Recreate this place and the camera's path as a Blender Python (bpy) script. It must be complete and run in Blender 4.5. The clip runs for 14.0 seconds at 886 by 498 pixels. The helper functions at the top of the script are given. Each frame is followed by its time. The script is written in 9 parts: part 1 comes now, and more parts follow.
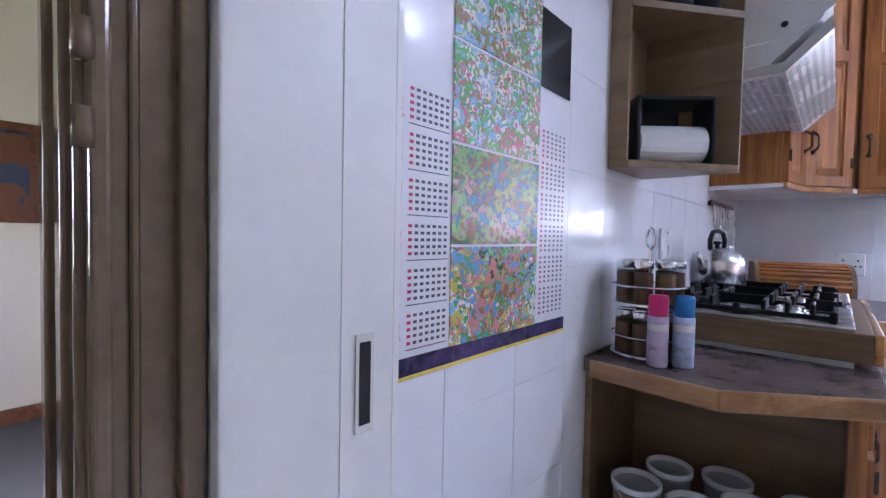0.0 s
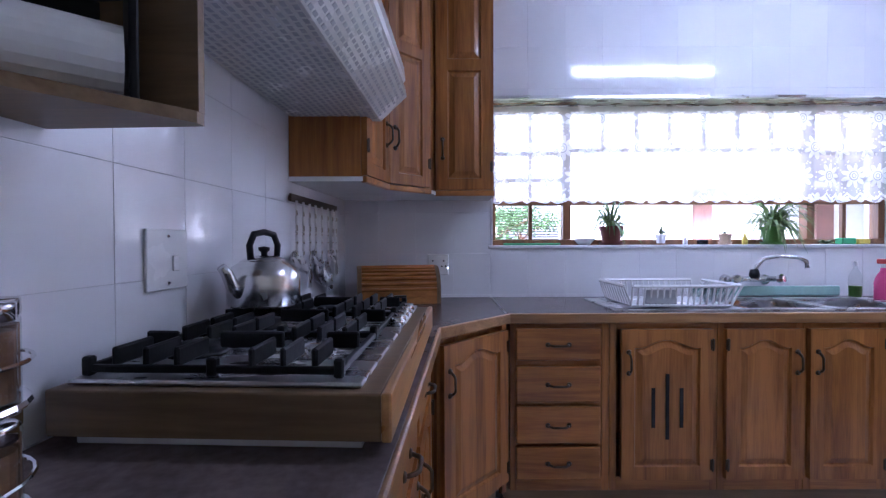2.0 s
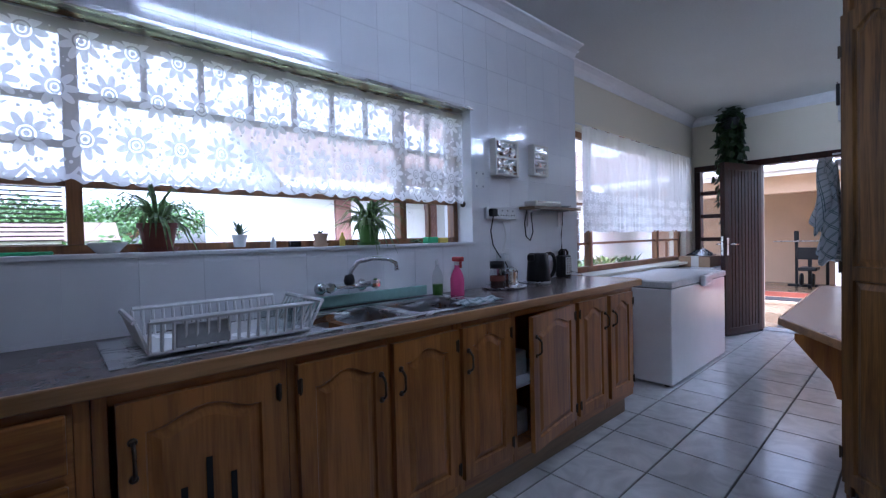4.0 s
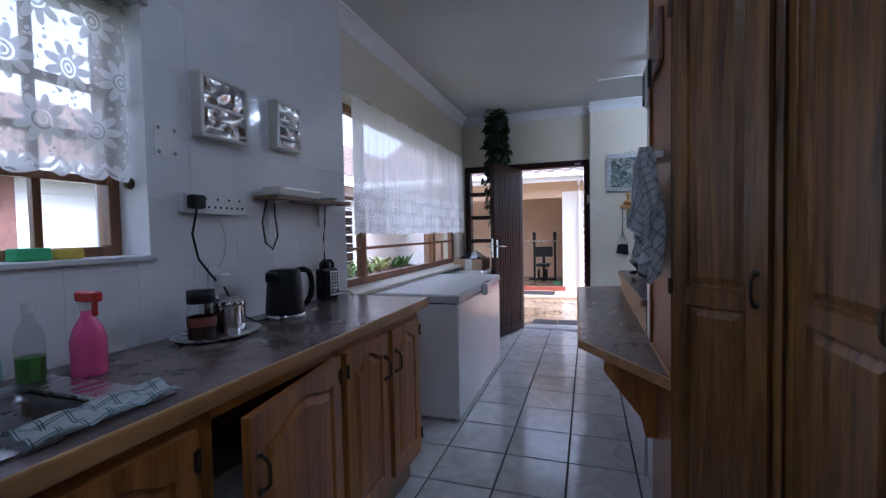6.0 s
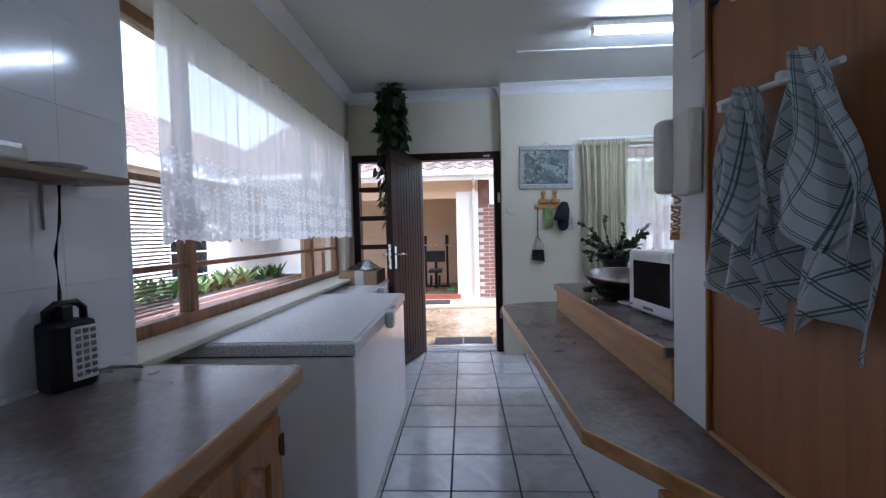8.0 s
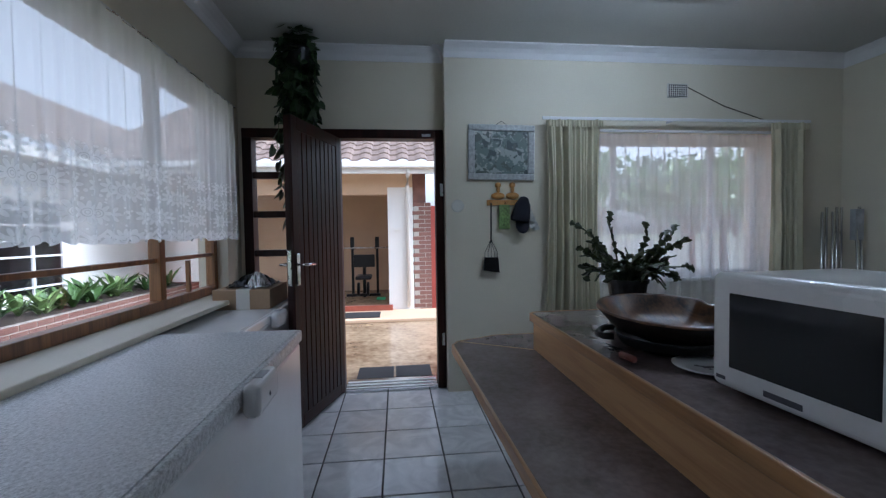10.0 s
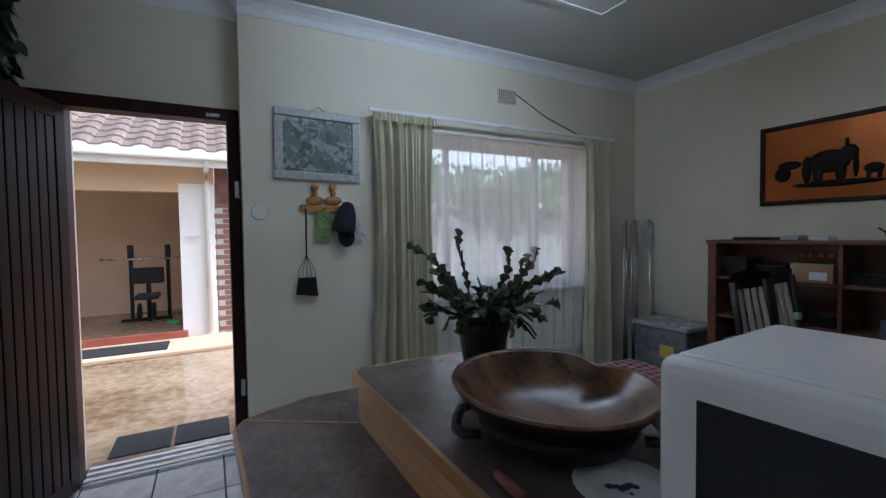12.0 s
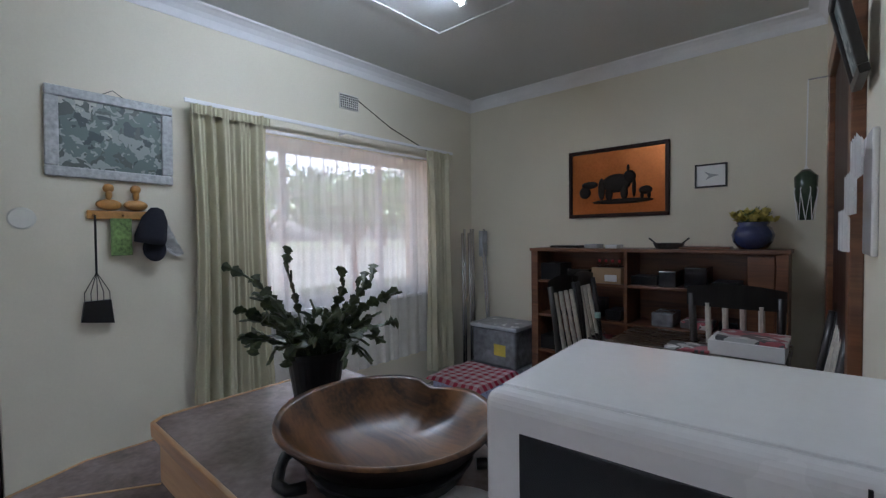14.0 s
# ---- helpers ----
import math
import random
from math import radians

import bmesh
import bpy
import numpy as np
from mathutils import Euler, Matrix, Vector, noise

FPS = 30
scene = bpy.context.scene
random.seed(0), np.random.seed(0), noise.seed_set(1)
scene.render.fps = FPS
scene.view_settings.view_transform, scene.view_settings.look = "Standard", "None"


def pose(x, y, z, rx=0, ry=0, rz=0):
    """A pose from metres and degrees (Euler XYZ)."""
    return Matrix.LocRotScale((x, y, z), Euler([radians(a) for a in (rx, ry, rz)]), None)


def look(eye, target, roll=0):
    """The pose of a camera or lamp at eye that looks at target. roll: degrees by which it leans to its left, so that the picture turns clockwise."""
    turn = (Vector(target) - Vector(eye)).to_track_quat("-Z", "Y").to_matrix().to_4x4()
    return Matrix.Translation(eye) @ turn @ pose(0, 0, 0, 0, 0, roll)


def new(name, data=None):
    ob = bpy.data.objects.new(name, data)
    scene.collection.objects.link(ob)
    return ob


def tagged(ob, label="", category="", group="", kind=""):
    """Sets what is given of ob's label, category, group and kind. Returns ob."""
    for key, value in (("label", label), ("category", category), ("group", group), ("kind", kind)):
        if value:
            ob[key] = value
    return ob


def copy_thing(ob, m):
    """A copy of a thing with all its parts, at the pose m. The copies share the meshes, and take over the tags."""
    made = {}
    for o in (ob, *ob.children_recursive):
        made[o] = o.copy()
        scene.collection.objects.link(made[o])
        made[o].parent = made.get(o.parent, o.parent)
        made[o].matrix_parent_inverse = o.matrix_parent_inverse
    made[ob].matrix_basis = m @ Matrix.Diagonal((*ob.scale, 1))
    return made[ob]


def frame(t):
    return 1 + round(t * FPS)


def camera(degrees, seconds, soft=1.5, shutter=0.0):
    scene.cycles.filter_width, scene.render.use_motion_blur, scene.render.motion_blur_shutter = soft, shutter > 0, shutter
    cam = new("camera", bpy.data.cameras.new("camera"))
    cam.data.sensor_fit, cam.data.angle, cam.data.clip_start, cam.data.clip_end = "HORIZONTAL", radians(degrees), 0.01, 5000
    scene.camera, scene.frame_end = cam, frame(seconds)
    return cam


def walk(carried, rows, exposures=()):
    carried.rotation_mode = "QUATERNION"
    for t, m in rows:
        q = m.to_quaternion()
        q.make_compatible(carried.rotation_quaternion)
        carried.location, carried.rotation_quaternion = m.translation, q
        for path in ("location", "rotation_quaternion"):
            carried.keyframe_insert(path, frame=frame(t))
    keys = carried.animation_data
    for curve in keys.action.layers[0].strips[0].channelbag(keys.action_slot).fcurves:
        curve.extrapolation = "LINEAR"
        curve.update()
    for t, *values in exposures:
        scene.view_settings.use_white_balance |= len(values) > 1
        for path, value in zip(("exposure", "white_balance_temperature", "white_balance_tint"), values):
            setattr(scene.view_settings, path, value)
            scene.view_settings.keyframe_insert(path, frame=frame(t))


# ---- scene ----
cam = camera(91.6, 14.0, 1.3)
PATH = [
    (0, (-0.045, 0.067, 1.194), (-1.327, 1.601, 1.13), 1.1),
    (0.5, (-0.01, 0.247, 1.178), (-0.779, 2.093, 1.136), 0.7),
    (1, (0.047, 0.421, 1.182), (-0.335, 2.384, 1.153), 0.1),
    (1.5, (0.103, 0.631, 1.189), (-0.078, 2.623, 1.168), -0.1),
    (2, (0.178, 0.83, 1.201), (0.177, 2.83, 1.171), -0.2),
    (2.5, (0.297, 0.99, 1.191), (0.622, 2.963, 1.161), -0.4),
    (3, (0.496, 1.114, 1.188), (1.165, 2.998, 1.17), -0.9),
    (3.5, (0.668, 1.221, 1.181), (1.677, 2.948, 1.164), -1.4),
    (4, (0.835, 1.381, 1.204), (2.18, 2.861, 1.159), -1.4),
    (6.5, (1.969, 1.973, 1.238), (3.902, 2.48, 1.166), -1.3),
    (7, (2.211, 2.089, 1.234), (4.173, 2.475, 1.165), -1.4),
    (7.5, (2.445, 2.17, 1.233), (4.431, 2.399, 1.165), -1.4),
    (8, (2.706, 2.21, 1.249), (4.702, 2.311, 1.175), -1.4),
    (10.5, (3.959, 2.206, 1.259), (5.927, 1.858, 1.186), -0.8),
    (11, (4.141, 2.147, 1.277), (6.067, 1.611, 1.203), -0.8),
    (11.5, (4.256, 2.057, 1.298), (6.115, 1.322, 1.226), -0.7),
    (12, (4.305, 2.001, 1.324), (6.063, 1.051, 1.25), -0.8),
    (12.5, (4.333, 1.969, 1.339), (5.962, 0.812, 1.268), -0.7),
    (13, (4.338, 1.95, 1.349), (5.85, 0.643, 1.279), -0.6),
    (13.5, (4.339, 1.932, 1.358), (5.753, 0.519, 1.293), -0.8),
    (14, (4.339, 1.929, 1.359), (5.668, 0.436, 1.297), -0.8),
]
EXPOSURES = [(0.0, 4.72, 5240, 30), (1.5, 4.08, 5040, 32), (3.0, 3.02, 5050, 28), (4.0, 2.4, 4930, 21), (6.5, 1.98, 5150, 19), (8.0, 2.08, 5250, 15), (10.5, 1.25, 5250, 11), (12.5, 1.48, 5500, 12), (14.0, 1.88, 5720, 15)]
walk(cam, [(t, look(eye, target, roll)) for t, eye, target, roll in PATH], EXPOSURES)

# ---------------------------------------------------------------- light
world = bpy.data.worlds.new("overcast_sky")
scene.world = world
world.use_nodes = True
wn = world.node_tree.nodes
sky = wn.new("ShaderNodeTexSky")
sky.sky_type = "NISHITA"
sky.sun_disc = False
sky.sun_elevation, sky.sun_rotation = radians(50), radians(200)
sky.air_density, sky.dust_density, sky.ozone_density = 1.0, 4.0, 1.0
wn["Background"].inputs["Strength"].default_value = 0.15
cloud = wn.new("ShaderNodeHueSaturation")   # cloud cover greys the sky
cloud.inputs["Saturation"].default_value = 0.25
cloud.inputs["Value"].default_value = 1.08
world.node_tree.links.new(sky.outputs["Color"], cloud.inputs["Color"])
world.node_tree.links.new(cloud.outputs["Color"], wn["Background"].inputs["Color"])
sun_data = bpy.data.lights.new("sun", "SUN")
sun_data.energy, sun_data.angle, sun_data.color = 1.2, radians(20), (1.0, 0.97, 0.93)
sun_ob = new("sun", sun_data)
sun_ob.matrix_world = look((0, -20, 24), (4, 0, 0))

# ---------------------------------------------------------------- materials
def nodes_of(m):
    m.use_nodes = True
    t = m.node_tree
    return t, t.nodes, t.links, t.nodes["Principled BSDF"]


def mat(name, color, rough=0.5, metal=0.0, vary=0.12, scale=6.0, fine=60.0, bump=0.1, stretch=(1, 1, 1), coat=0.0, second=None, rvar=0.1, spec=0.5, wide=0.14):
    m = bpy.data.materials.new(name)
    t, n, l, b = nodes_of(m)
    co = n.new("ShaderNodeTexCoord")
    mp = n.new("ShaderNodeMapping")
    mp.inputs["Scale"].default_value = stretch
    l.new(co.outputs["Object"], mp.inputs["Vector"])
    big, small = n.new("ShaderNodeTexNoise"), n.new("ShaderNodeTexNoise")
    big.inputs["Scale"].default_value, small.inputs["Scale"].default_value = scale, fine
    big.inputs["Detail"].default_value, small.inputs["Detail"].default_value = 4, 3
    l.new(mp.outputs["Vector"], big.inputs["Vector"])
    l.new(mp.outputs["Vector"], small.inputs["Vector"])
    add = n.new("ShaderNodeMath")
    add.operation = "MULTIPLY_ADD"
    add.inputs[1].default_value = 0.4
    l.new(small.outputs["Fac"], add.inputs[0])
    sc = n.new("ShaderNodeMath")
    sc.operation = "MULTIPLY"
    sc.inputs[1].default_value = 0.6
    l.new(big.outputs["Fac"], sc.inputs[0])
    l.new(sc.outputs[0], add.inputs[2])
    ramp = n.new("ShaderNodeValToRGB")
    c2 = second or tuple(min(1.0, c * (1 + vary)) for c in color)
    c1 = tuple(c * (1 - vary) for c in color)
    ramp.color_ramp.elements[0].color, ramp.color_ramp.elements[1].color = (*c1, 1), (*c2, 1)
    ramp.color_ramp.elements[0].position, ramp.color_ramp.elements[1].position = 0.5 - wide, 0.5 + wide
    l.new(add.outputs[0], ramp.inputs["Fac"])
    l.new(ramp.outputs["Color"], b.inputs["Base Color"])
    rr = n.new("ShaderNodeMapRange")
    rr.inputs["To Min"].default_value, rr.inputs["To Max"].default_value = max(0.02, rough - rvar), min(1.0, rough + rvar)
    l.new(big.outputs["Fac"], rr.inputs["Value"])
    l.new(rr.outputs["Result"], b.inputs["Roughness"])
    b.inputs["Metallic"].default_value = metal
    b.inputs["Coat Weight"].default_value = coat
    b.inputs["Specular IOR Level"].default_value = spec
    if bump:
        bp = n.new("ShaderNodeBump")
        bp.inputs["Strength"].default_value, bp.inputs["Distance"].default_value = bump, 0.002
        l.new(small.outputs["Fac"], bp.inputs["Height"])
        l.new(bp.outputs["Normal"], b.inputs["Normal"])
    return m


def wood(name, dark, light, axis, rough=0.35, size=1.0, coat=0.2, random_tone=0.0):
    """Grain along the axis; rings from a distorted wave over long noise."""
    m = bpy.data.materials.new(name)
    t, n, l, b = nodes_of(m)
    co, mp = n.new("ShaderNodeTexCoord"), n.new("ShaderNodeMapping")
    s = {"x": (0.06, 1, 1), "y": (1, 0.06, 1), "z": (1, 1, 0.06)}[axis]
    mp.inputs["Scale"].default_value = tuple(v / size for v in s)
    l.new(co.outputs["Object"], mp.inputs["Vector"])
    info = n.new("ShaderNodeObjectInfo")
    off = n.new("ShaderNodeVectorMath")
    off.operation = "ADD"
    mul = n.new("ShaderNodeMath")
    mul.operation = "MULTIPLY"
    mul.inputs[1].default_value = 7.0
    l.new(info.outputs["Random"], mul.inputs[0])
    l.new(mp.outputs["Vector"], off.inputs[0])
    l.new(mul.outputs[0], off.inputs[1])
    long, pores = n.new("ShaderNodeTexNoise"), n.new("ShaderNodeTexNoise")
    long.inputs["Scale"].default_value, long.inputs["Detail"].default_value, long.inputs["Distortion"].default_value = 14, 5, 1.6
    pores.inputs["Scale"].default_value, pores.inputs["Detail"].default_value = 160, 2
    l.new(off.outputs[0], long.inputs["Vector"])
    l.new(off.outputs[0], pores.inputs["Vector"])
    mix = n.new("ShaderNodeMath")
    mix.operation = "MULTIPLY_ADD"
    mix.inputs[1].default_value = 0.35
    l.new(pores.outputs["Fac"], mix.inputs[0])
    l.new(long.outputs["Fac"], mix.inputs[2])
    ramp = n.new("ShaderNodeValToRGB")
    e = ramp.color_ramp.elements
    e[0].color, e[0].position = (*dark, 1), 0.48
    e[1].color, e[1].position = (*light, 1), 0.82
    l.new(mix.outputs[0], ramp.inputs["Fac"])
    l.new(ramp.outputs["Color"], b.inputs["Base Color"])
    rr = n.new("ShaderNodeMapRange")
    rr.inputs["To Min"].default_value, rr.inputs["To Max"].default_value = rough - 0.08, rough + 0.12
    l.new(long.outputs["Fac"], rr.inputs["Value"])
    l.new(rr.outputs["Result"], b.inputs["Roughness"])
    b.inputs["Coat Weight"].default_value = coat
    b.inputs["Coat Roughness"].default_value = 0.2
    bp = n.new("ShaderNodeBump")
    bp.inputs["Strength"].default_value, bp.inputs["Distance"].default_value = 0.15, 0.001
    l.new(mix.outputs[0], bp.inputs["Height"])
    l.new(bp.outputs["Normal"], b.inputs["Normal"])
    return m


def tile_mat(name, c1, c2, rough, scale, wave=0.02, tone_low=0.94, tone_high=1.04):
    """Glazed tile: marbling, slight tone from tile to tile, gently wavy glaze."""
    m = bpy.data.materials.new(name)
    t, n, l, b = nodes_of(m)
    co, info = n.new("ShaderNodeTexCoord"), n.new("ShaderNodeObjectInfo")
    off, mul = n.new("ShaderNodeVectorMath"), n.new("ShaderNodeMath")
    mul.operation, mul.inputs[1].default_value = "MULTIPLY", 30.0
    off.operation = "ADD"
    l.new(info.outputs["Random"], mul.inputs[0])
    l.new(co.outputs["Object"], off.inputs[0])
    l.new(mul.outputs[0], off.inputs[1])
    big, small = n.new("ShaderNodeTexNoise"), n.new("ShaderNodeTexNoise")
    big.inputs["Scale"].default_value, big.inputs["Detail"].default_value, big.inputs["Distortion"].default_value = scale, 6, 2.0
    small.inputs["Scale"].default_value = 9.0
    l.new(off.outputs[0], big.inputs["Vector"])
    l.new(off.outputs[0], small.inputs["Vector"])
    ramp = n.new("ShaderNodeValToRGB")
    ramp.color_ramp.elements[0].color, ramp.color_ramp.elements[1].color = (*c1, 1), (*c2, 1)
    ramp.color_ramp.elements[0].position, ramp.color_ramp.elements[1].position = 0.35, 0.65
    l.new(big.outputs["Fac"], ramp.inputs["Fac"])
    tone = n.new("ShaderNodeHueSaturation")
    mr = n.new("ShaderNodeMapRange")
    mr.inputs["To Min"].default_value, mr.inputs["To Max"].default_value = tone_low, tone_high
    l.new(info.outputs["Random"], mr.inputs["Value"])
    l.new(mr.outputs["Result"], tone.inputs["Value"])
    l.new(ramp.outputs["Color"], tone.inputs["Color"])
    l.new(tone.outputs["Color"], b.inputs["Base Color"])
    rr = n.new("ShaderNodeMapRange")
    rr.inputs["To Min"].default_value, rr.inputs["To Max"].default_value = max(0.03, rough - 0.05), rough + 0.06
    l.new(big.outputs["Fac"], rr.inputs["Value"])
    l.new(rr.outputs["Result"], b.inputs["Roughness"])
    bp = n.new("ShaderNodeBump")
    bp.inputs["Strength"].default_value, bp.inputs["Distance"].default_value = wave * 5, 0.003
    l.new(small.outputs["Fac"], bp.inputs["Height"])
    l.new(bp.outputs["Normal"], b.inputs["Normal"])
    return m


def glow(name, color, strength):
    m = bpy.data.materials.new(name)
    t, n, l, b = nodes_of(m)
    b.inputs["Base Color"].default_value = (*color, 1)
    b.inputs["Emission Color"].default_value = (*color, 1)
    b.inputs["Emission Strength"].default_value = strength
    return m


def glass_mat(name, tint=(1, 1, 1)):
    m = bpy.data.materials.new(name)
    t, n, l, b = nodes_of(m)
    tr, gl, mx, lw = n.new("ShaderNodeBsdfTransparent"), n.new("ShaderNodeBsdfGlossy"), n.new("ShaderNodeMixShader"), n.new("ShaderNodeLayerWeight")
    tr.inputs["Color"].default_value = (*tint, 1)
    gl.inputs["Roughness"].default_value = 0.03
    pw, sc = n.new("ShaderNodeMath"), n.new("ShaderNodeMath")
    pw.operation, pw.inputs[1].default_value = "POWER", 4.0
    sc.operation, sc.inputs[1].default_value, sc.inputs[2].default_value = "MULTIPLY_ADD", 0.4, 0.025
    l.new(lw.outputs["Facing"], pw.inputs[0])
    l.new(pw.outputs[0], sc.inputs[0])
    l.new(sc.outputs[0], mx.inputs[0])
    l.new(tr.outputs[0], mx.inputs[1])
    l.new(gl.outputs[0], mx.inputs[2])
    l.new(mx.outputs[0], n["Material Output"].inputs["Surface"])
    return m


def lace_mat(name, sheer, dense, top, cell=0.15, tint=0.88):
    """White net with embroidered daisies up to the height top, and a scalloped hem (UV in metres, 0 at the hem)."""
    m = bpy.data.materials.new(name)
    t, n, l, b = nodes_of(m)
    co, sep = n.new("ShaderNodeTexCoord"), n.new("ShaderNodeSeparateXYZ")
    l.new(co.outputs["UV"], sep.inputs[0])

    def calc(op, *args):
        q = n.new("ShaderNodeMath")
        q.operation = op
        for i, v in enumerate(args):
            if isinstance(v, (int, float)):
                q.inputs[i].default_value = v
            else:
                l.new(v, q.inputs[i])
        return q.outputs[0]

    u, v = sep.outputs["X"], sep.outputs["Y"]
    cv = calc("DIVIDE", calc("SUBTRACT", v, 0.05), cell)
    cu = calc("ADD", calc("DIVIDE", u, cell), calc("MULTIPLY", calc("FLOOR", cv), 0.5))
    fx, fy = calc("SUBTRACT", calc("FRACT", cu), 0.5), calc("SUBTRACT", calc("FRACT", cv), 0.5)
    rad = calc("SQRT", calc("ADD", calc("MULTIPLY", fx, fx), calc("MULTIPLY", fy, fy)))
    ang = calc("ARCTAN2", fy, fx)
    lobes = calc("ABSOLUTE", calc("COSINE", calc("MULTIPLY", ang, 4.5)))
    edge = calc("MULTIPLY_ADD", lobes, 0.24, 0.2)
    flower = calc("MULTIPLY", calc("LESS_THAN", rad, edge), calc("GREATER_THAN", rad, 0.085))
    vein = calc("GREATER_THAN", calc("ABSOLUTE", calc("SUBTRACT", rad, 0.15)), 0.018)
    flower = calc("MULTIPLY", flower, vein)
    eye = calc("LESS_THAN", rad, 0.055)
    sprig = n.new("ShaderNodeTexVoronoi")
    sprig.inputs["Scale"].default_value = 46.0
    l.new(co.outputs["UV"], sprig.inputs["Vector"])
    dots = calc("MULTIPLY", calc("LESS_THAN", sprig.outputs["Distance"], 0.3), calc("GREATER_THAN", rad, 0.46))
    work = calc("MAXIMUM", calc("MAXIMUM", flower, eye), dots)
    work = calc("MULTIPLY", work, calc("LESS_THAN", v, top))
    arc = calc("ABSOLUTE", calc("SINE", calc("MULTIPLY", u, math.pi / 0.075)))
    line = calc("SUBTRACT", calc("ADD", v, calc("MULTIPLY", arc, 0.03)), 0.034)
    hem = calc("LESS_THAN", calc("ABSOLUTE", line), 0.008)
    hem = calc("MAXIMUM", hem, calc("LESS_THAN", line, -0.02))
    fac = calc("MULTIPLY_ADD", calc("MAXIMUM", work, hem), dense - sheer, sheer)
    tr, tl, df, a1, a2 = n.new("ShaderNodeBsdfTransparent"), n.new("ShaderNodeBsdfTranslucent"), n.new("ShaderNodeBsdfDiffuse"), n.new("ShaderNodeMixShader"), n.new("ShaderNodeMixShader")
    tl.inputs["Color"].default_value = df.inputs["Color"].default_value = (tint, tint, tint + 0.015, 1)
    a1.inputs[0].default_value = 0.4
    l.new(tl.outputs[0], a1.inputs[1])
    l.new(df.outputs[0], a1.inputs[2])
    l.new(fac, a2.inputs[0])
    l.new(tr.outputs[0], a2.inputs[1])
    l.new(a1.outputs[0], a2.inputs[2])
    l.new(a2.outputs[0], n["Material Output"].inputs["Surface"])
    return m


def check_mat(name, ground, stripe, pitch, width, second=None, soft=0.9, split=0.0):
    """Woven cloth with crossing stripes, laid out by the cloth's own UV in metres."""
    m = bpy.data.materials.new(name)
    t, n, l, b = nodes_of(m)
    co, sep = n.new("ShaderNodeTexCoord"), n.new("ShaderNodeSeparateXYZ")
    l.new(co.outputs["UV"], sep.inputs[0])
    outs = []
    for ax in ("X", "Y"):
        md, lt = n.new("ShaderNodeMath"), n.new("ShaderNodeMath")
        md.operation, lt.operation = "FLOORED_MODULO", "LESS_THAN"
        md.inputs[1].default_value, lt.inputs[1].default_value = pitch, width
        l.new(sep.outputs[ax], md.inputs[0])
        l.new(md.outputs[0], lt.inputs[0])
        if split:      # a pale thread down the middle makes a double line
            ds, gt, pr = n.new("ShaderNodeMath"), n.new("ShaderNodeMath"), n.new("ShaderNodeMath")
            ds.operation, gt.operation, pr.operation = "SUBTRACT", "GREATER_THAN", "MULTIPLY"
            ds.inputs[1].default_value, gt.inputs[1].default_value = width / 2, split / 2
            l.new(md.outputs[0], ds.inputs[0])
            ab = n.new("ShaderNodeMath")
            ab.operation = "ABSOLUTE"
            l.new(ds.outputs[0], ab.inputs[0])
            l.new(ab.outputs[0], gt.inputs[0])
            l.new(lt.outputs[0], pr.inputs[0])
            l.new(gt.outputs[0], pr.inputs[1])
            lt = pr
        outs.append(lt)
    ad, hf = n.new("ShaderNodeMath"), n.new("ShaderNodeMath")
    ad.operation, hf.operation, hf.inputs[1].default_value = "ADD", "MULTIPLY", 0.5
    l.new(outs[0].outputs[0], ad.inputs[0])
    l.new(outs[1].outputs[0], ad.inputs[1])
    l.new(ad.outputs[0], hf.inputs[0])
    ramp = n.new("ShaderNodeValToRGB")
    e = ramp.color_ramp.elements
    e[0].color, e[1].color = (*ground, 1), (*stripe, 1)
    mid = e.new(0.5)
    mid.color = (*(second or tuple((a + c) / 2 for a, c in zip(ground, stripe))), 1)
    l.new(hf.outputs[0], ramp.inputs["Fac"])
    l.new(ramp.outputs["Color"], b.inputs["Base Color"])
    b.inputs["Roughness"].default_value = soft
    nz, bp = n.new("ShaderNodeTexNoise"), n.new("ShaderNodeBump")
    nz.inputs["Scale"].default_value = 400
    l.new(co.outputs["UV"], nz.inputs["Vector"])
    bp.inputs["Strength"].default_value, bp.inputs["Distance"].default_value = 0.3, 0.002
    l.new(nz.outputs["Fac"], bp.inputs["Height"])
    l.new(bp.outputs["Normal"], b.inputs["Normal"])
    return m


